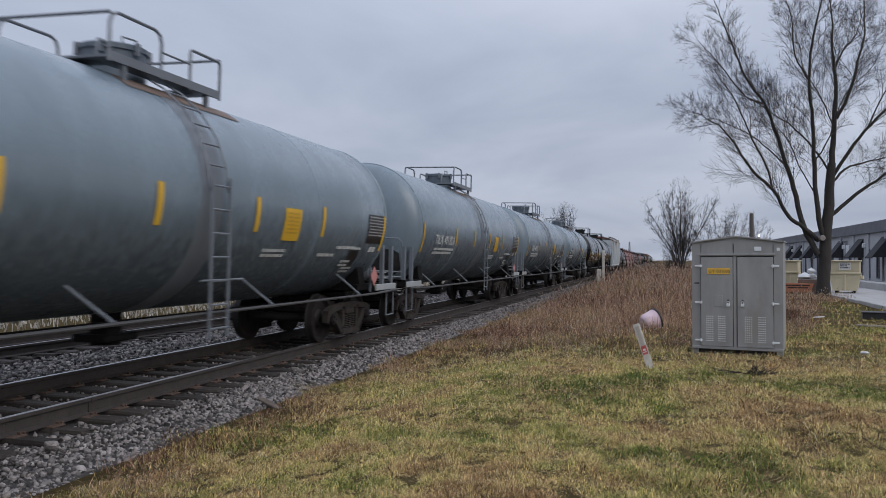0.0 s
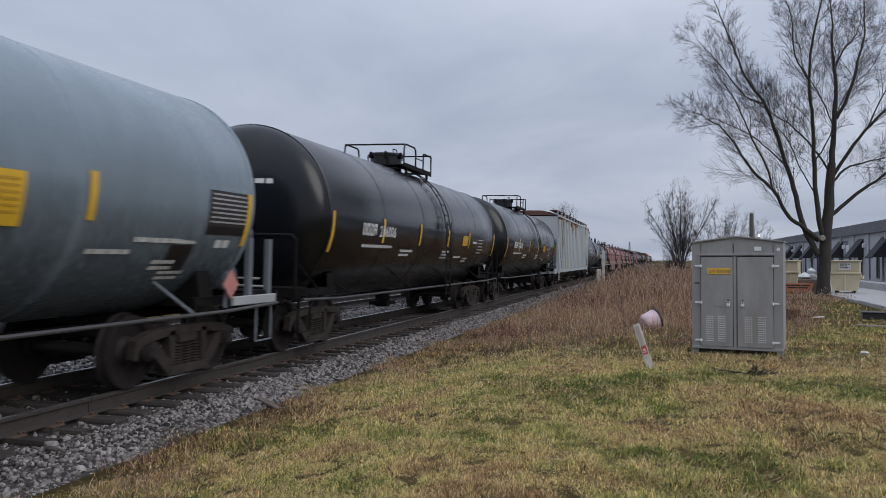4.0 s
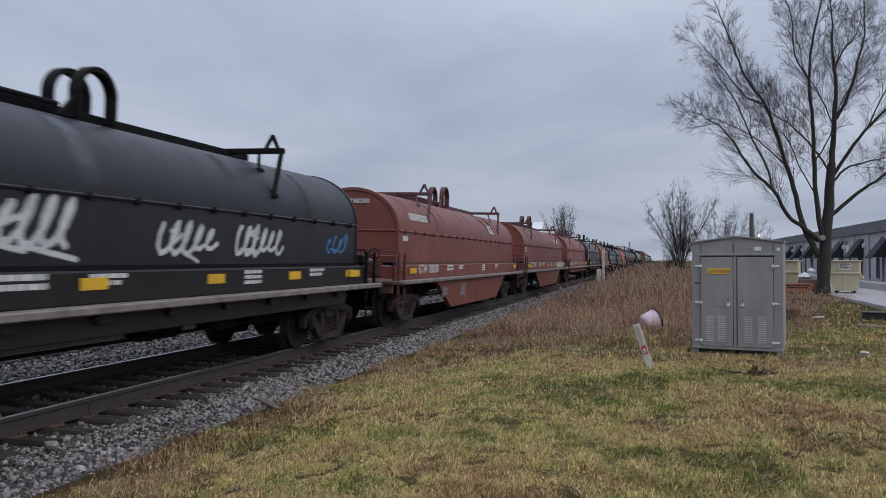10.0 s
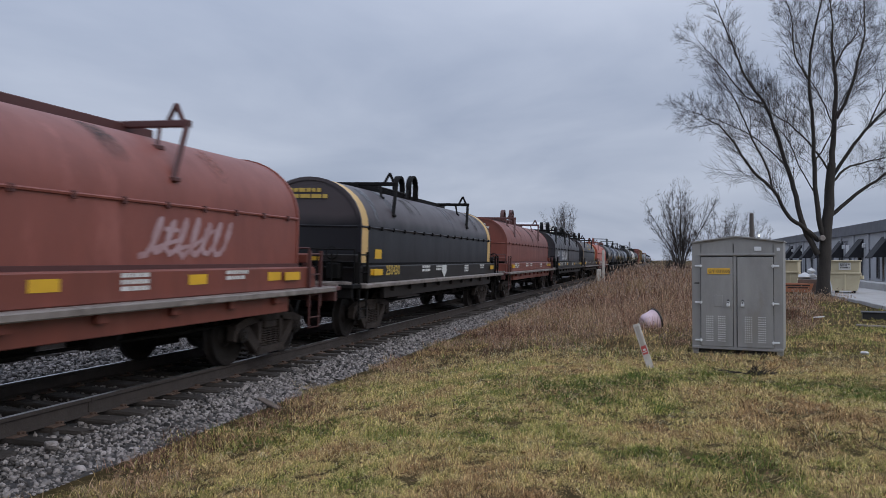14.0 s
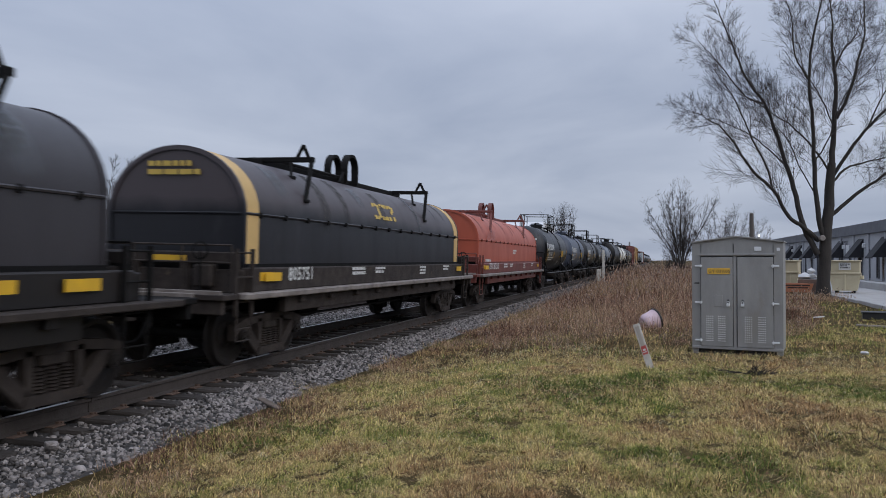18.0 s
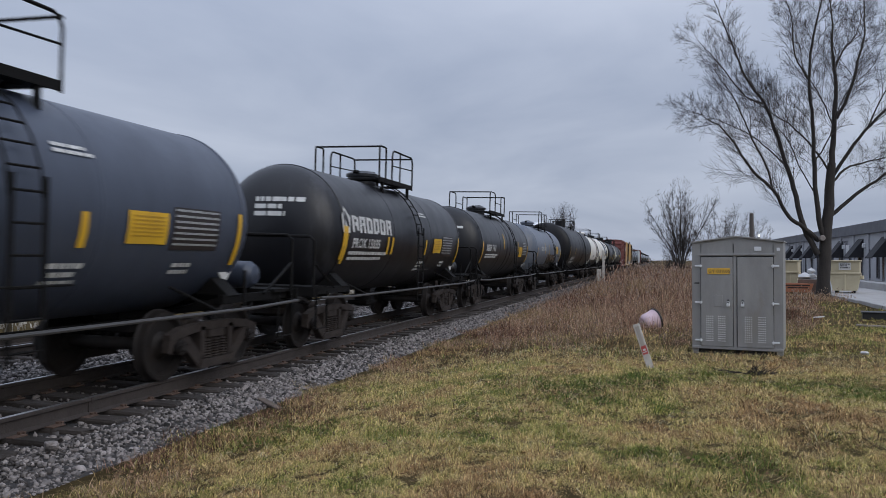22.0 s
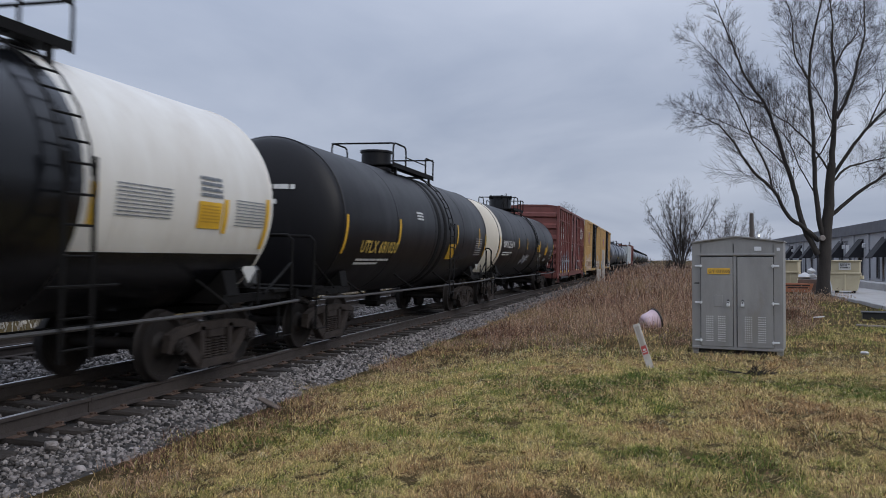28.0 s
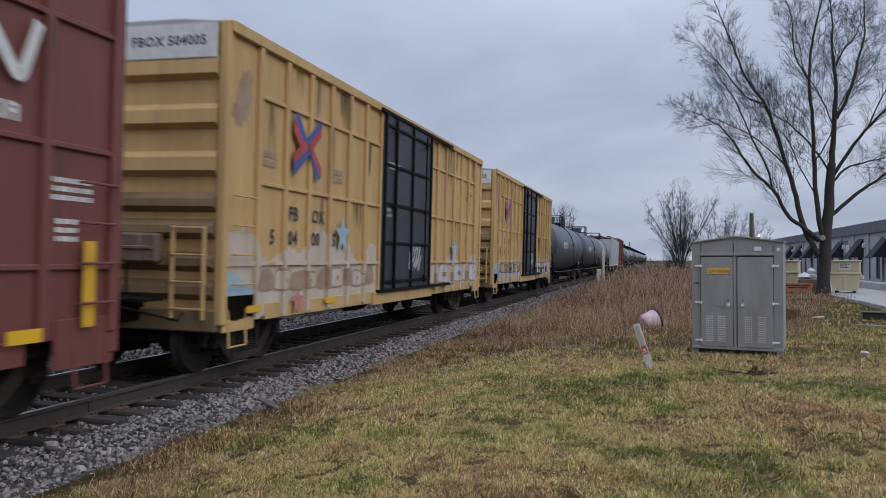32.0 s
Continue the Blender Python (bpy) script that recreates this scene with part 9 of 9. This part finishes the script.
def tree_from(name, label, m, trunk, limbs_xyz, seed, kids=(7, 6, 5), twig_r=0.035, side_len=3.0, bend=0.10, group="", dense=3.0, fine=0.0055, start=0.24, tip=0.8):
    rnd = random.Random(seed)
    c = thing(name, label, "tree", group, m=m)
    wood, twigs = ([], []), ([], [])
    if trunk:
        pts = smooth_path(trunk[0], 8, rnd, 0.02)
        branch_tube(wood, pts, trunk[1], trunk[2], 14)
        flare = [Vector((0, 0, -0.4)), Vector((0, 0, 0.1)), Vector((0, 0, 0.7))]
        branch_tube(wood, flare, trunk[1] * 1.35, trunk[1] * 0.98, 14)
    for pts, r0, r1 in limbs_xyz:
        n = 4 * (len(pts) - 1)
        path = smooth_path(pts, n, rnd, 0.05 if trunk is None else 0.022)
        branch_tube(wood, path, r0, r1, 9)
        total = sum((path[i + 1] - path[i]).length for i in range(n))
        count = max(6, int(total * dense))
        for i in range(count):
            t = start + (1 - start) * (i + rnd.random()) / count
            k = min(int(t * n), n - 1)
            base = path[k].lerp(path[k + 1], min(1, t * n - k))
            along = (path[min(k + 1, n)] - path[k]).normalized()
            side = along.orthogonal().normalized()
            side.rotate(Matrix.Rotation(rnd.uniform(0, 2 * math.pi), 3, along))
            way = (along + side * rnd.uniform(0.5, 1.1)).normalized()
            r = (r0 + (r1 - r0) * t) * 0.45
            grow(twigs, wood, base, way, side_len * rnd.uniform(0.45, 1.1) * (1.1 - 0.72 * t), min(r, twig_r * rnd.uniform(1.0, 2.2)), 1, rnd, bend, (0.5, 1.15), kids, fine, not trunk)
        end = path[-1]
        for i in range(2):
            way = ((path[-1] - path[-2]).normalized() + Vector((rnd.uniform(-0.5, 0.5), rnd.uniform(-0.5, 0.5), rnd.uniform(-0.2, 0.5)))).normalized()
            grow(twigs, wood, end, way, side_len * tip, min(r1 * 0.8, twig_r * 1.6), 1, rnd, bend, (0.5, 1.15), kids, fine, not trunk)
    part("trunk", S().add(*wood), BARK, c, "grey-brown trunk and main limbs", smooth=60)
    if trunk:
        part("pruned_knot", S().lathe([(-0.10, 0.10), (-0.31, 0.125), (-0.33, 0.10), (-0.335, 0.0)], (-0.16, 0, 2.60), "y", 14), POLE_GREY, c, "pale sawn-off branch stub")
    part("crown", S().add(*twigs), TWIG, c, "fine leafless twigs", smooth=0)
    return c


def big_tree():
    """The large bare tree by the lot; x runs across the view to the right, y away, z up."""
    k = 0.0263

    def q(x, z, y):
        return ((x - 620) / 1.737 * k, y, (815 - z) / 1.737 * k)

    def limb(r0, r1, y1, *pts, y0=0.0):
        n = len(pts) - 1
        return [q(p[0], p[1], y0 + (y1 - y0) * (i / n) ** 1.3) for i, p in enumerate(pts)], r0 * 0.66, r1 * 0.40
    trunk = ([q(618, 815, 0), q(624, 720, 0), q(630, 630, 0), q(637, 560, 0), q(641, 490, 0), q(646, 430, 0)], 0.275, 0.165)
    limbs = [limb(0.155, 0.018, -2.2, (608, 650), (562, 615), (510, 580), (465, 515), (400, 460), (350, 400), (300, 347), (255, 330), (216, 312)),
             limb(0.19, 0.022, 1.9, (606, 690), (568, 610), (546, 500), (530, 430), (505, 330), (480, 250), (432, 170), (400, 70), (372, -20), (345, -110)),
             limb(0.18, 0.025, -1.6, (622, 650), (600, 560), (587, 440), (576, 320), (560, 200), (566, 80), (582, -20), (570, -130)),
             limb(0.205, 0.03, 0.8, (645, 450), (652, 380), (662, 290), (670, 200), (665, 100), (670, 0), (660, -120)),
             limb(0.12, 0.022, 2.2, (668, 300), (710, 230), (750, 130), (785, 40), (800, -60), (815, -140), y0=0.19),
             limb(0.125, 0.02, -2.4, (648, 470), (700, 380), (750, 310), (820, 240), (900, 170), (960, 60)),
             limb(0.085, 0.018, 2.4, (654, 478), (700, 440), (760, 425), (830, 408), (900, 395), (985, 350)),
             limb(0.135, 0.02, -2.0, (644, 578), (700, 525), (750, 485), (790, 450), (850, 420), (960, 370)),
             limb(0.07, 0.014, 1.2, (641, 458), (597, 385), (545, 322), (500, 285), (440, 235), (380, 205)),
             limb(0.08, 0.015, 1.6, (667, 160), (700, 100), (740, 60), (772, 5), (800, -70), y0=0.38),
             limb(0.075, 0.012, -1.2, (462, 512), (442, 440), (402, 372), (372, 305), (340, 245), (308, 210), (290, 185), y0=-0.61),
             limb(0.06, 0.012, 2.4, (478, 250), (430, 225), (380, 150), (350, 100), (330, 65), (315, 30), y0=0.885),
             limb(0.06, 0.012, -2.0, (561, 207), (515, 140), (500, 60), (470, -10), (430, -80), y0=-0.77),
             limb(0.05, 0.012, 2.6, (531, 435), (470, 370), (430, 330), (360, 290), (315, 265), (280, 245), y0=0.456),
             limb(0.05, 0.012, -2.6, (586, 432), (620, 360), (640, 260), (700, 180), (720, 90), y0=-0.31),
             limb(0.045, 0.010, 2.8, (596, 520), (560, 440), (545, 360), (520, 300), (520, 220), (500, 120), y0=-0.18),
             limb(0.05, 0.012, 3.2, (658, 330), (640, 240), (610, 140), (620, 40), (600, -60), y0=0.12),
             limb(0.05, 0.012, -3.2, (725, 345), (760, 240), (820, 150), (870, 60), y0=-0.5)]
    return tree_from("bare_maple_tree", "large leafless spreading tree with several upright limbs", pose(37.0, -13.9, -0.1, 0, 0, -90 + 15.2), trunk, limbs, 3, kids=(0, 8, 5), twig_r=0.0066, side_len=2.3, bend=0.045, dense=4.9, fine=0.0022, start=0.22, tip=0.4)


big_tree()


def thicket(name, label, x, y, z, height, width, stems, seed, side=0.30, group="", r=0.10):
    """A many-stemmed bare tree, fanning up from one stool."""
    rnd = random.Random(seed)
    limbs = []
    for i in range(stems):
        a = rnd.uniform(0, 2 * math.pi)
        w = rnd.uniform(0.15, 1.0) * width / 2
        h = height * rnd.uniform(0.72, 0.95) * (1 - 0.25 * (w / (width / 2)))
        e = Vector((math.cos(a) * w, math.sin(a) * w, h))
        limbs.append(([(rnd.uniform(-0.2, 0.2), rnd.uniform(-0.2, 0.2), -0.1), (e.x * 0.25, e.y * 0.25, h * 0.35), (e.x * 0.7, e.y * 0.7, h * 0.72), (e.x, e.y, e.z)], r * rnd.uniform(0.7, 1.2), r * 0.22))
    return tree_from(name, label, pose(x, y, z), None, limbs, seed, kids=(0, 5, 3), twig_r=r * 0.28, side_len=height * side * 0.62, bend=0.10, group=group, dense=4.2, fine=0.0070)


thicket("bare_tree", "many-stemmed leafless tree on the weedy bank", 92.0, -9.5, -0.1, 10.2, 10.5, 17, 21, group="trees on the bank", r=0.062)
thicket("bare_tree", "leafless bushy tree on the weedy bank", 88.0, -13.3, -0.1, 7.6, 8.0, 12, 22, group="trees on the bank", r=0.048)
thicket("bare_tree", "low leafless bushy tree on the bank", 84.0, -14.6, -0.1, 6.6, 6.5, 11, 24, group="trees on the bank", r=0.042)
thicket("bare_shrub", "tangled brown shrub at the foot of the trees", 86.0, -9.0, -0.1, 3.2, 6.0, 12, 23, side=0.34, group="shrubs on the bank", r=0.05)
thicket("bare_shrub", "tangled brown shrub at the foot of the trees", 95.0, -8.0, -0.1, 2.6, 5.0, 10, 26, side=0.34, group="shrubs on the bank", r=0.05)
thicket("bare_tree", "slender leafless tree beyond the railway", 147.0, 9.4, -0.2, 12.6, 10.5, 13, 25, group="trees beyond the line", r=0.09)
thicket("young_bare_tree", "young leafless tree beyond the far track", 23.8, 12.0, -0.2, 5.6, 3.6, 4, 27, group="trees beyond the line", r=0.04)
thicket("young_bare_tree", "young leafless tree beyond the far track", 33.5, 14.0, -0.2, 6.2, 3.0, 4, 28, group="trees beyond the line", r=0.04)


# ---------------------------------------------------------------- lot, dumpsters and buildings
tagged(part("pavement", S().box((120, -27.5, -0.05), (188, 26.4, 0.16), 0.02), CONCRETE), "pale worn concrete lot with cracked edge", "pavement", kind="structure")
rnd = random.Random(8)
for i in range(14):
    tagged(part("curb_stone", S().box((27.5 + 1.9 * i, -14.28 + rnd.uniform(-0.04, 0.04), -0.02), (1.8, 0.22, 0.20), 0.02), CONCRETE, m=Matrix()), "chipped concrete curb stone at the lot edge", "curb", "curb stones", kind="structure")


def warehouse():
    y, h = -20.4, 3.72
    c = thing("warehouse", "long low dark grey industrial building with black awnings", "warehouse", m=pose(0, y, -0.02))
    x0, x1 = 44.0, 108.0
    part("wall", S().box(((x0 + x1) / 2, -5.0, h / 2), (x1 - x0, 10.0, h)), WALL, c)
    part("fascia", S().box(((x0 + x1) / 2, -4.96, h - 0.05), (x1 - x0 + 0.3, 10.3, 0.72), 0.02), WALL_TOP, c, "dark grey flat roof edge")
    part("foundation", S().box(((x0 + x1) / 2, 0.03, 0.14), (x1 - x0, 0.12, 0.28)), CONCRETE, c)
    for i in range(16):
        x = x0 + 1.0 + i * 4.05
        part("pilaster", S().box((x, 0.05, (h - 0.4) / 2), (0.28, 0.12, h - 0.45), 0.01), WALL, c)
    for x in (53.4, 59.5, 65.5, 71.4, 77.3, 83.0, 88.5, 94.0, 100.0):
        a = part("awning", S().prism([(0.0, 1.75), (0.0, 3.02), (0.95, 1.75)], x - 0.8, x + 0.8, "x"), AWNING, c, "black triangular door awning")
        part("awning_rail", S().box((x, 0.93, 1.73), (1.64, 0.04, 0.10)), AWNING, a)
        d = part("door", S().box((x, 0.01, 1.05), (1.3, 0.08, 2.0), 0.01), WALL_TOP, c)
        part("door_pane", S().box((x, 0.055, 1.15), (0.9, 0.02, 1.5)), WINDOW, d)
        part("wall_lamp", S().box((x - 1.25, 0.10, 2.55), (0.22, 0.18, 0.28), 0.02), CAB_LIGHT, c)
    for x in (49.5, 51.5, 55.0, 57.2, 62.4, 68.4, 74.4, 80.2, 85.8, 91.2, 97.0):
        w = part("window", S().box((x, 0.01, 1.35), (0.42, 0.06, 1.75)), WINDOW, c)
        part("window_frame", S().box((x - 0.23, 0.04, 1.35), (0.05, 0.07, 1.85)).box((x + 0.23, 0.04, 1.35), (0.05, 0.07, 1.85)).box((x, 0.04, 2.25), (0.5, 0.07, 0.05)).box((x, 0.04, 0.45), (0.5, 0.07, 0.06)), WALL_TOP, w)
    part("house_sign", S().box((63.0, 0.06, 2.35), (0.9, 0.05, 0.6), 0.01), CAB_LIGHT, c)
    part("house_sign_script", on_flat(bars([1.5, 0.8], 0.14, 0.3, 6), 63.2, 2.85, 0.03), WALL_TOP, c)


warehouse()


def dumpster(x, y, w, rz, label, sign):
    c = thing("dumpster", label, "dumpster", "dumpsters", m=pose(x, y, 0.03, 0, 0, rz))
    body = part("body", S().prism([(-w / 2 + 0.15, 0.12), (w / 2 - 0.15, 0.12), (w / 2, 0.85), (w / 2, 0.92), (-w / 2, 0.92), (-w / 2, 0.85)], 0, 1.5), BEIGE, c)
    part("upper_box", S().box((0, 0.8, 1.18), (w - 0.06, 1.4, 0.58), 0.02), BEIGE, c)
    part("lid", S().box((0, 0.78, 1.49), (w + 0.06, 1.56, 0.06), 0.02), BEIGE, c)
    part("rib", S().box((0, -0.02, 0.92), (w + 0.04, 0.08, 0.08), 0.01).box((0, -0.01, 0.5), (0.07, 0.06, 0.75), 0.01), BEIGE, body)
    for k in (-1, 1):
        part("lift_pocket", S().box((k * (w / 2 + 0.05), 0.75, 0.72), (0.12, 1.2, 0.16), 0.01), BEIGE, body)
        part("skid", S().box((k * (w / 2 - 0.3), 0.75, 0.06), (0.12, 1.4, 0.12)), STEEL_DARK, body)
    if sign:
        part("notice", S().box((0.0, 0.085, 1.24), (0.50, 0.02, 0.34)), STENCIL, c, "white notice with dark lines")
        part("notice_script", on_flat(bars([0.4, 0.3, 0.4], 0.05, 0.7, 3), -0.2, 1.32, 0.072), STENCIL_DARK, c)


dumpster(40.0, -15.36, 1.30, -104, "beige steel dumpster with a white notice", True)
dumpster(42.6, -13.40, 0.80, -104, "narrow beige steel dumpster behind the tree", False)


def bag(x, y, z, s, seed):
    rnd = random.Random(seed)
    b = S().lathe([(-0.9, 0.0), (-0.8, 0.6), (-0.3, 0.95), (0.3, 0.8), (0.7, 0.35), (0.85, 0.12), (1.0, 0.16), (1.05, 0.0)], (0, 0, 0), "z", 12)
    b.v = [(p[0] * s * rnd.uniform(0.75, 1.3), p[1] * s * rnd.uniform(0.8, 1.35), p[2] * s * rnd.uniform(0.6, 0.8)) for p in b.v]
    tagged(part("rubbish_bag", b, BAG, m=pose(x, y, z)), "white plastic rubbish bag on the crate pile", "bag", "rubbish bags")


def crate_pile():
    c = thing("crate_pile", "orange plastic crates and broken boards by the dumpster", "crate pile", m=pose(41.0, -13.55, 0.03, 0, 0, -104))
    s = S()
    part("crate", S().prism([(-0.55, 0.0), (0.55, 0.0), (0.68, 0.42), (-0.68, 0.42)], -0.4, 0.4), ORANGE_PLASTIC, c)
    part("crate_slots", S().box((0, -0.405, 0.22), (0.9, 0.012, 0.05)).box((0, -0.405, 0.33), (1.05, 0.012, 0.05)), CAB_DARK, c)
    part("pallet", S().box((0.55, 0.5, 0.30), (1.2, 0.8, 0.60), 0.02), P_BROWN, c)
    part("board", S().box((0.7, -0.2, 0.25), (0.9, 0.06, 0.5), 0.01), P_BROWN, c)


crate_pile()
bag(41.45, -13.90, 0.80, 0.26, 1)
bag(41.5, -14.22, 0.80, 0.24, 2)
bag(41.5, -14.2, 1.05, 0.19, 3)

tagged(part("concrete_block", S().box((45.0, -18.2, 0.18), (12.0, 0.6, 0.42), 0.03), CONCRETE), "long pale concrete wheel stop in the lot", "wheel stop")
box = thing("plastic_crate", "flat black plastic crate lying on the grass", "crate", m=pose(23.6, -12.9, -0.06, 0, 0, -100))
part("tray", S().box((0, 0, 0.11), (1.0, 0.6, 0.20), 0.02), DARK_PLASTIC, box)
part("rim", S().box((0, 0, 0.215), (1.06, 0.66, 0.03), 0.008), DARK_PLASTIC, box)
tagged(part("plank", S().box((0, 0, 0), (1.2, 0.14, 0.035), 0.006), POLE_GREY, m=pose(20.6, -12.2, 0.0, 0, 2, -98)), "weathered pale plank lying in the grass", "plank")
tagged(part("plank", S().box((0, 0, 0), (0.95, 0.10, 0.03), 0.008), PLANK_BROWN, m=pose(9.53, -2.14, -0.355, 0, -2, 48)), "broken grey board on the ballast edge", "plank")
tagged(part("litter", S().box((0, 0, 0), (0.14, 0.09, 0.05), 0.02), BAG, m=pose(14.7, -10.42, 0.0, 10, 5, 30)), "crumpled white litter in the grass", "litter")
tagged(part("litter", S().box((0, 0, 0), (0.30, 0.05, 0.03), 0.01), BAG, m=pose(23.0, -11.2, 0.04, 4, 5, 100)), "pale scrap of wood in the grass", "litter")


def brush_heap():
    rnd = random.Random(17)
    c = thing("twig_heap", "small heap of dark dead twigs in the grass", "twig heap", m=pose(11.7, -8.42, -0.04))
    s = S()
    for i in range(46):
        a, r = rnd.uniform(0, 6.28), rnd.uniform(0, 0.2)
        p = Vector((math.cos(a) * r * 0.7, math.sin(a) * r, rnd.uniform(0.0, 0.05)))
        d = Vector((rnd.uniform(-1, 1), rnd.uniform(-1, 1), rnd.uniform(0.0, 0.8))).normalized() * rnd.uniform(0.10, 0.24)
        s.cyl(p, p + d, 0.006, 4, 0.003)
    for i in range(4):
        s.cyl((0, 0.1 + 0.03 * i, 0.03), (rnd.uniform(-0.2, 0.3), 0.5 + 0.05 * i, 0.05 + 0.02 * i), 0.007, 4, 0.004)
    part("twigs", s, BARK, c, smooth=0)


brush_heap()


def far_things():
    c = thing("utility_pole", "dark wooden utility pole top behind the cabinet", "utility pole", m=pose(64.0, -13.92, -0.1))
    part("pole", S().cyl((0, 0, 0), (0, 0, 5.15), 0.20, 12, 0.15), POLE, c)
    part("pole_cap", S().cyl((0, 0, 5.15), (0, 0, 5.22), 0.17, 12, 0.10), POLE, c)
    c = thing("lot_lamp", "small glowing lot lamp on a thin post", "street lamp", m=pose(96.0, -18.11, -0.1))
    part("lamp_post", S().cyl((0, 0, 0), (0, 0, 4.3), 0.06, 8), CAB, c)
    part("lamp_head", S().lathe([(-0.14, 0.0), (-0.10, 0.10), (0, 0.14), (0.10, 0.10), (0.14, 0.0)], (0, 0, 4.45), "z", 14), mat("glowing_lamp", (1.0, 0.97, 0.9), 0.4, glow=3.0), c, "glowing white lamp head")
    c = thing("white_shed", "distant white metal-roofed shed beyond the trees", "shed", m=pose(300, 41, -0.3))
    part("wall", S().box((0, 6, 5.6), (34, 26, 11.2)), mat("pale_shed_wall", (0.62, 0.63, 0.65), 0.7), c)
    part("roof", S().prism([(-20, 11.0), (21, 11.0), (19, 15.2), (-14, 15.6)], -8, 20), mat("white_metal_roof", (0.72, 0.73, 0.75), 0.5), c)
    c = thing("radio_mast", "distant thin lattice radio mast", "radio mast", m=pose(520.0, 10.66, -0.3))
    s = S()
    for k in range(3):
        a = 2 * math.pi * k / 3
        s.cyl((1.0 * math.cos(a), 1.0 * math.sin(a), 0), (0.35 * math.cos(a), 0.35 * math.sin(a), 13.6), 0.12, 5)
    part("mast_legs", s, POLE, c)
    s = S()
    for i in range(9):
        z = 1.45 * i + 0.4
        r = 1.0 - 0.65 * z / 13.6
        for k in range(3):
            a, b = 2 * math.pi * k / 3, 2 * math.pi * (k + 1) / 3
            s.cyl((r * math.cos(a), r * math.sin(a), z), (r * math.cos(b), r * math.sin(b), z + 1.2), 0.07, 4)
    part("mast_bracing", s, POLE, c)


far_things()


def motions():
    place = {}
    for car, s in TRAIN:
        place[car.name] = s
        walk(car, [(t, Matrix.Translation((s - SPEED * t, 0, 0)) @ LEAN) for t in (0.0, 16.0, 32.0)])
    # wheels roll while their car is near
    for w, k, car in WHEELSETS:
        s = place[car.name] + w.parent.matrix_basis.translation.x + k
        t0, t1 = max(0.0, (s - 34) / SPEED), min(32.0, (s + 8) / SPEED)
        if t0 > 31.0 or t1 < 0.2:
            continue
        f0, f1 = int(t0 * FPS), int(t1 * FPS)
        rows = [(f / FPS, pose(k, 0, 0.457) @ Matrix.Rotation(-SPEED * (f / FPS) / 0.457, 4, "Y")) for f in range(f0, f1 + 1)]
        if f0 > 0:
            rows.insert(0, (0.0, rows[0][1]))
        if f1 < 32 * FPS:
            rows.append((32.0, rows[-1][1]))
        walk(w, rows)


motions()
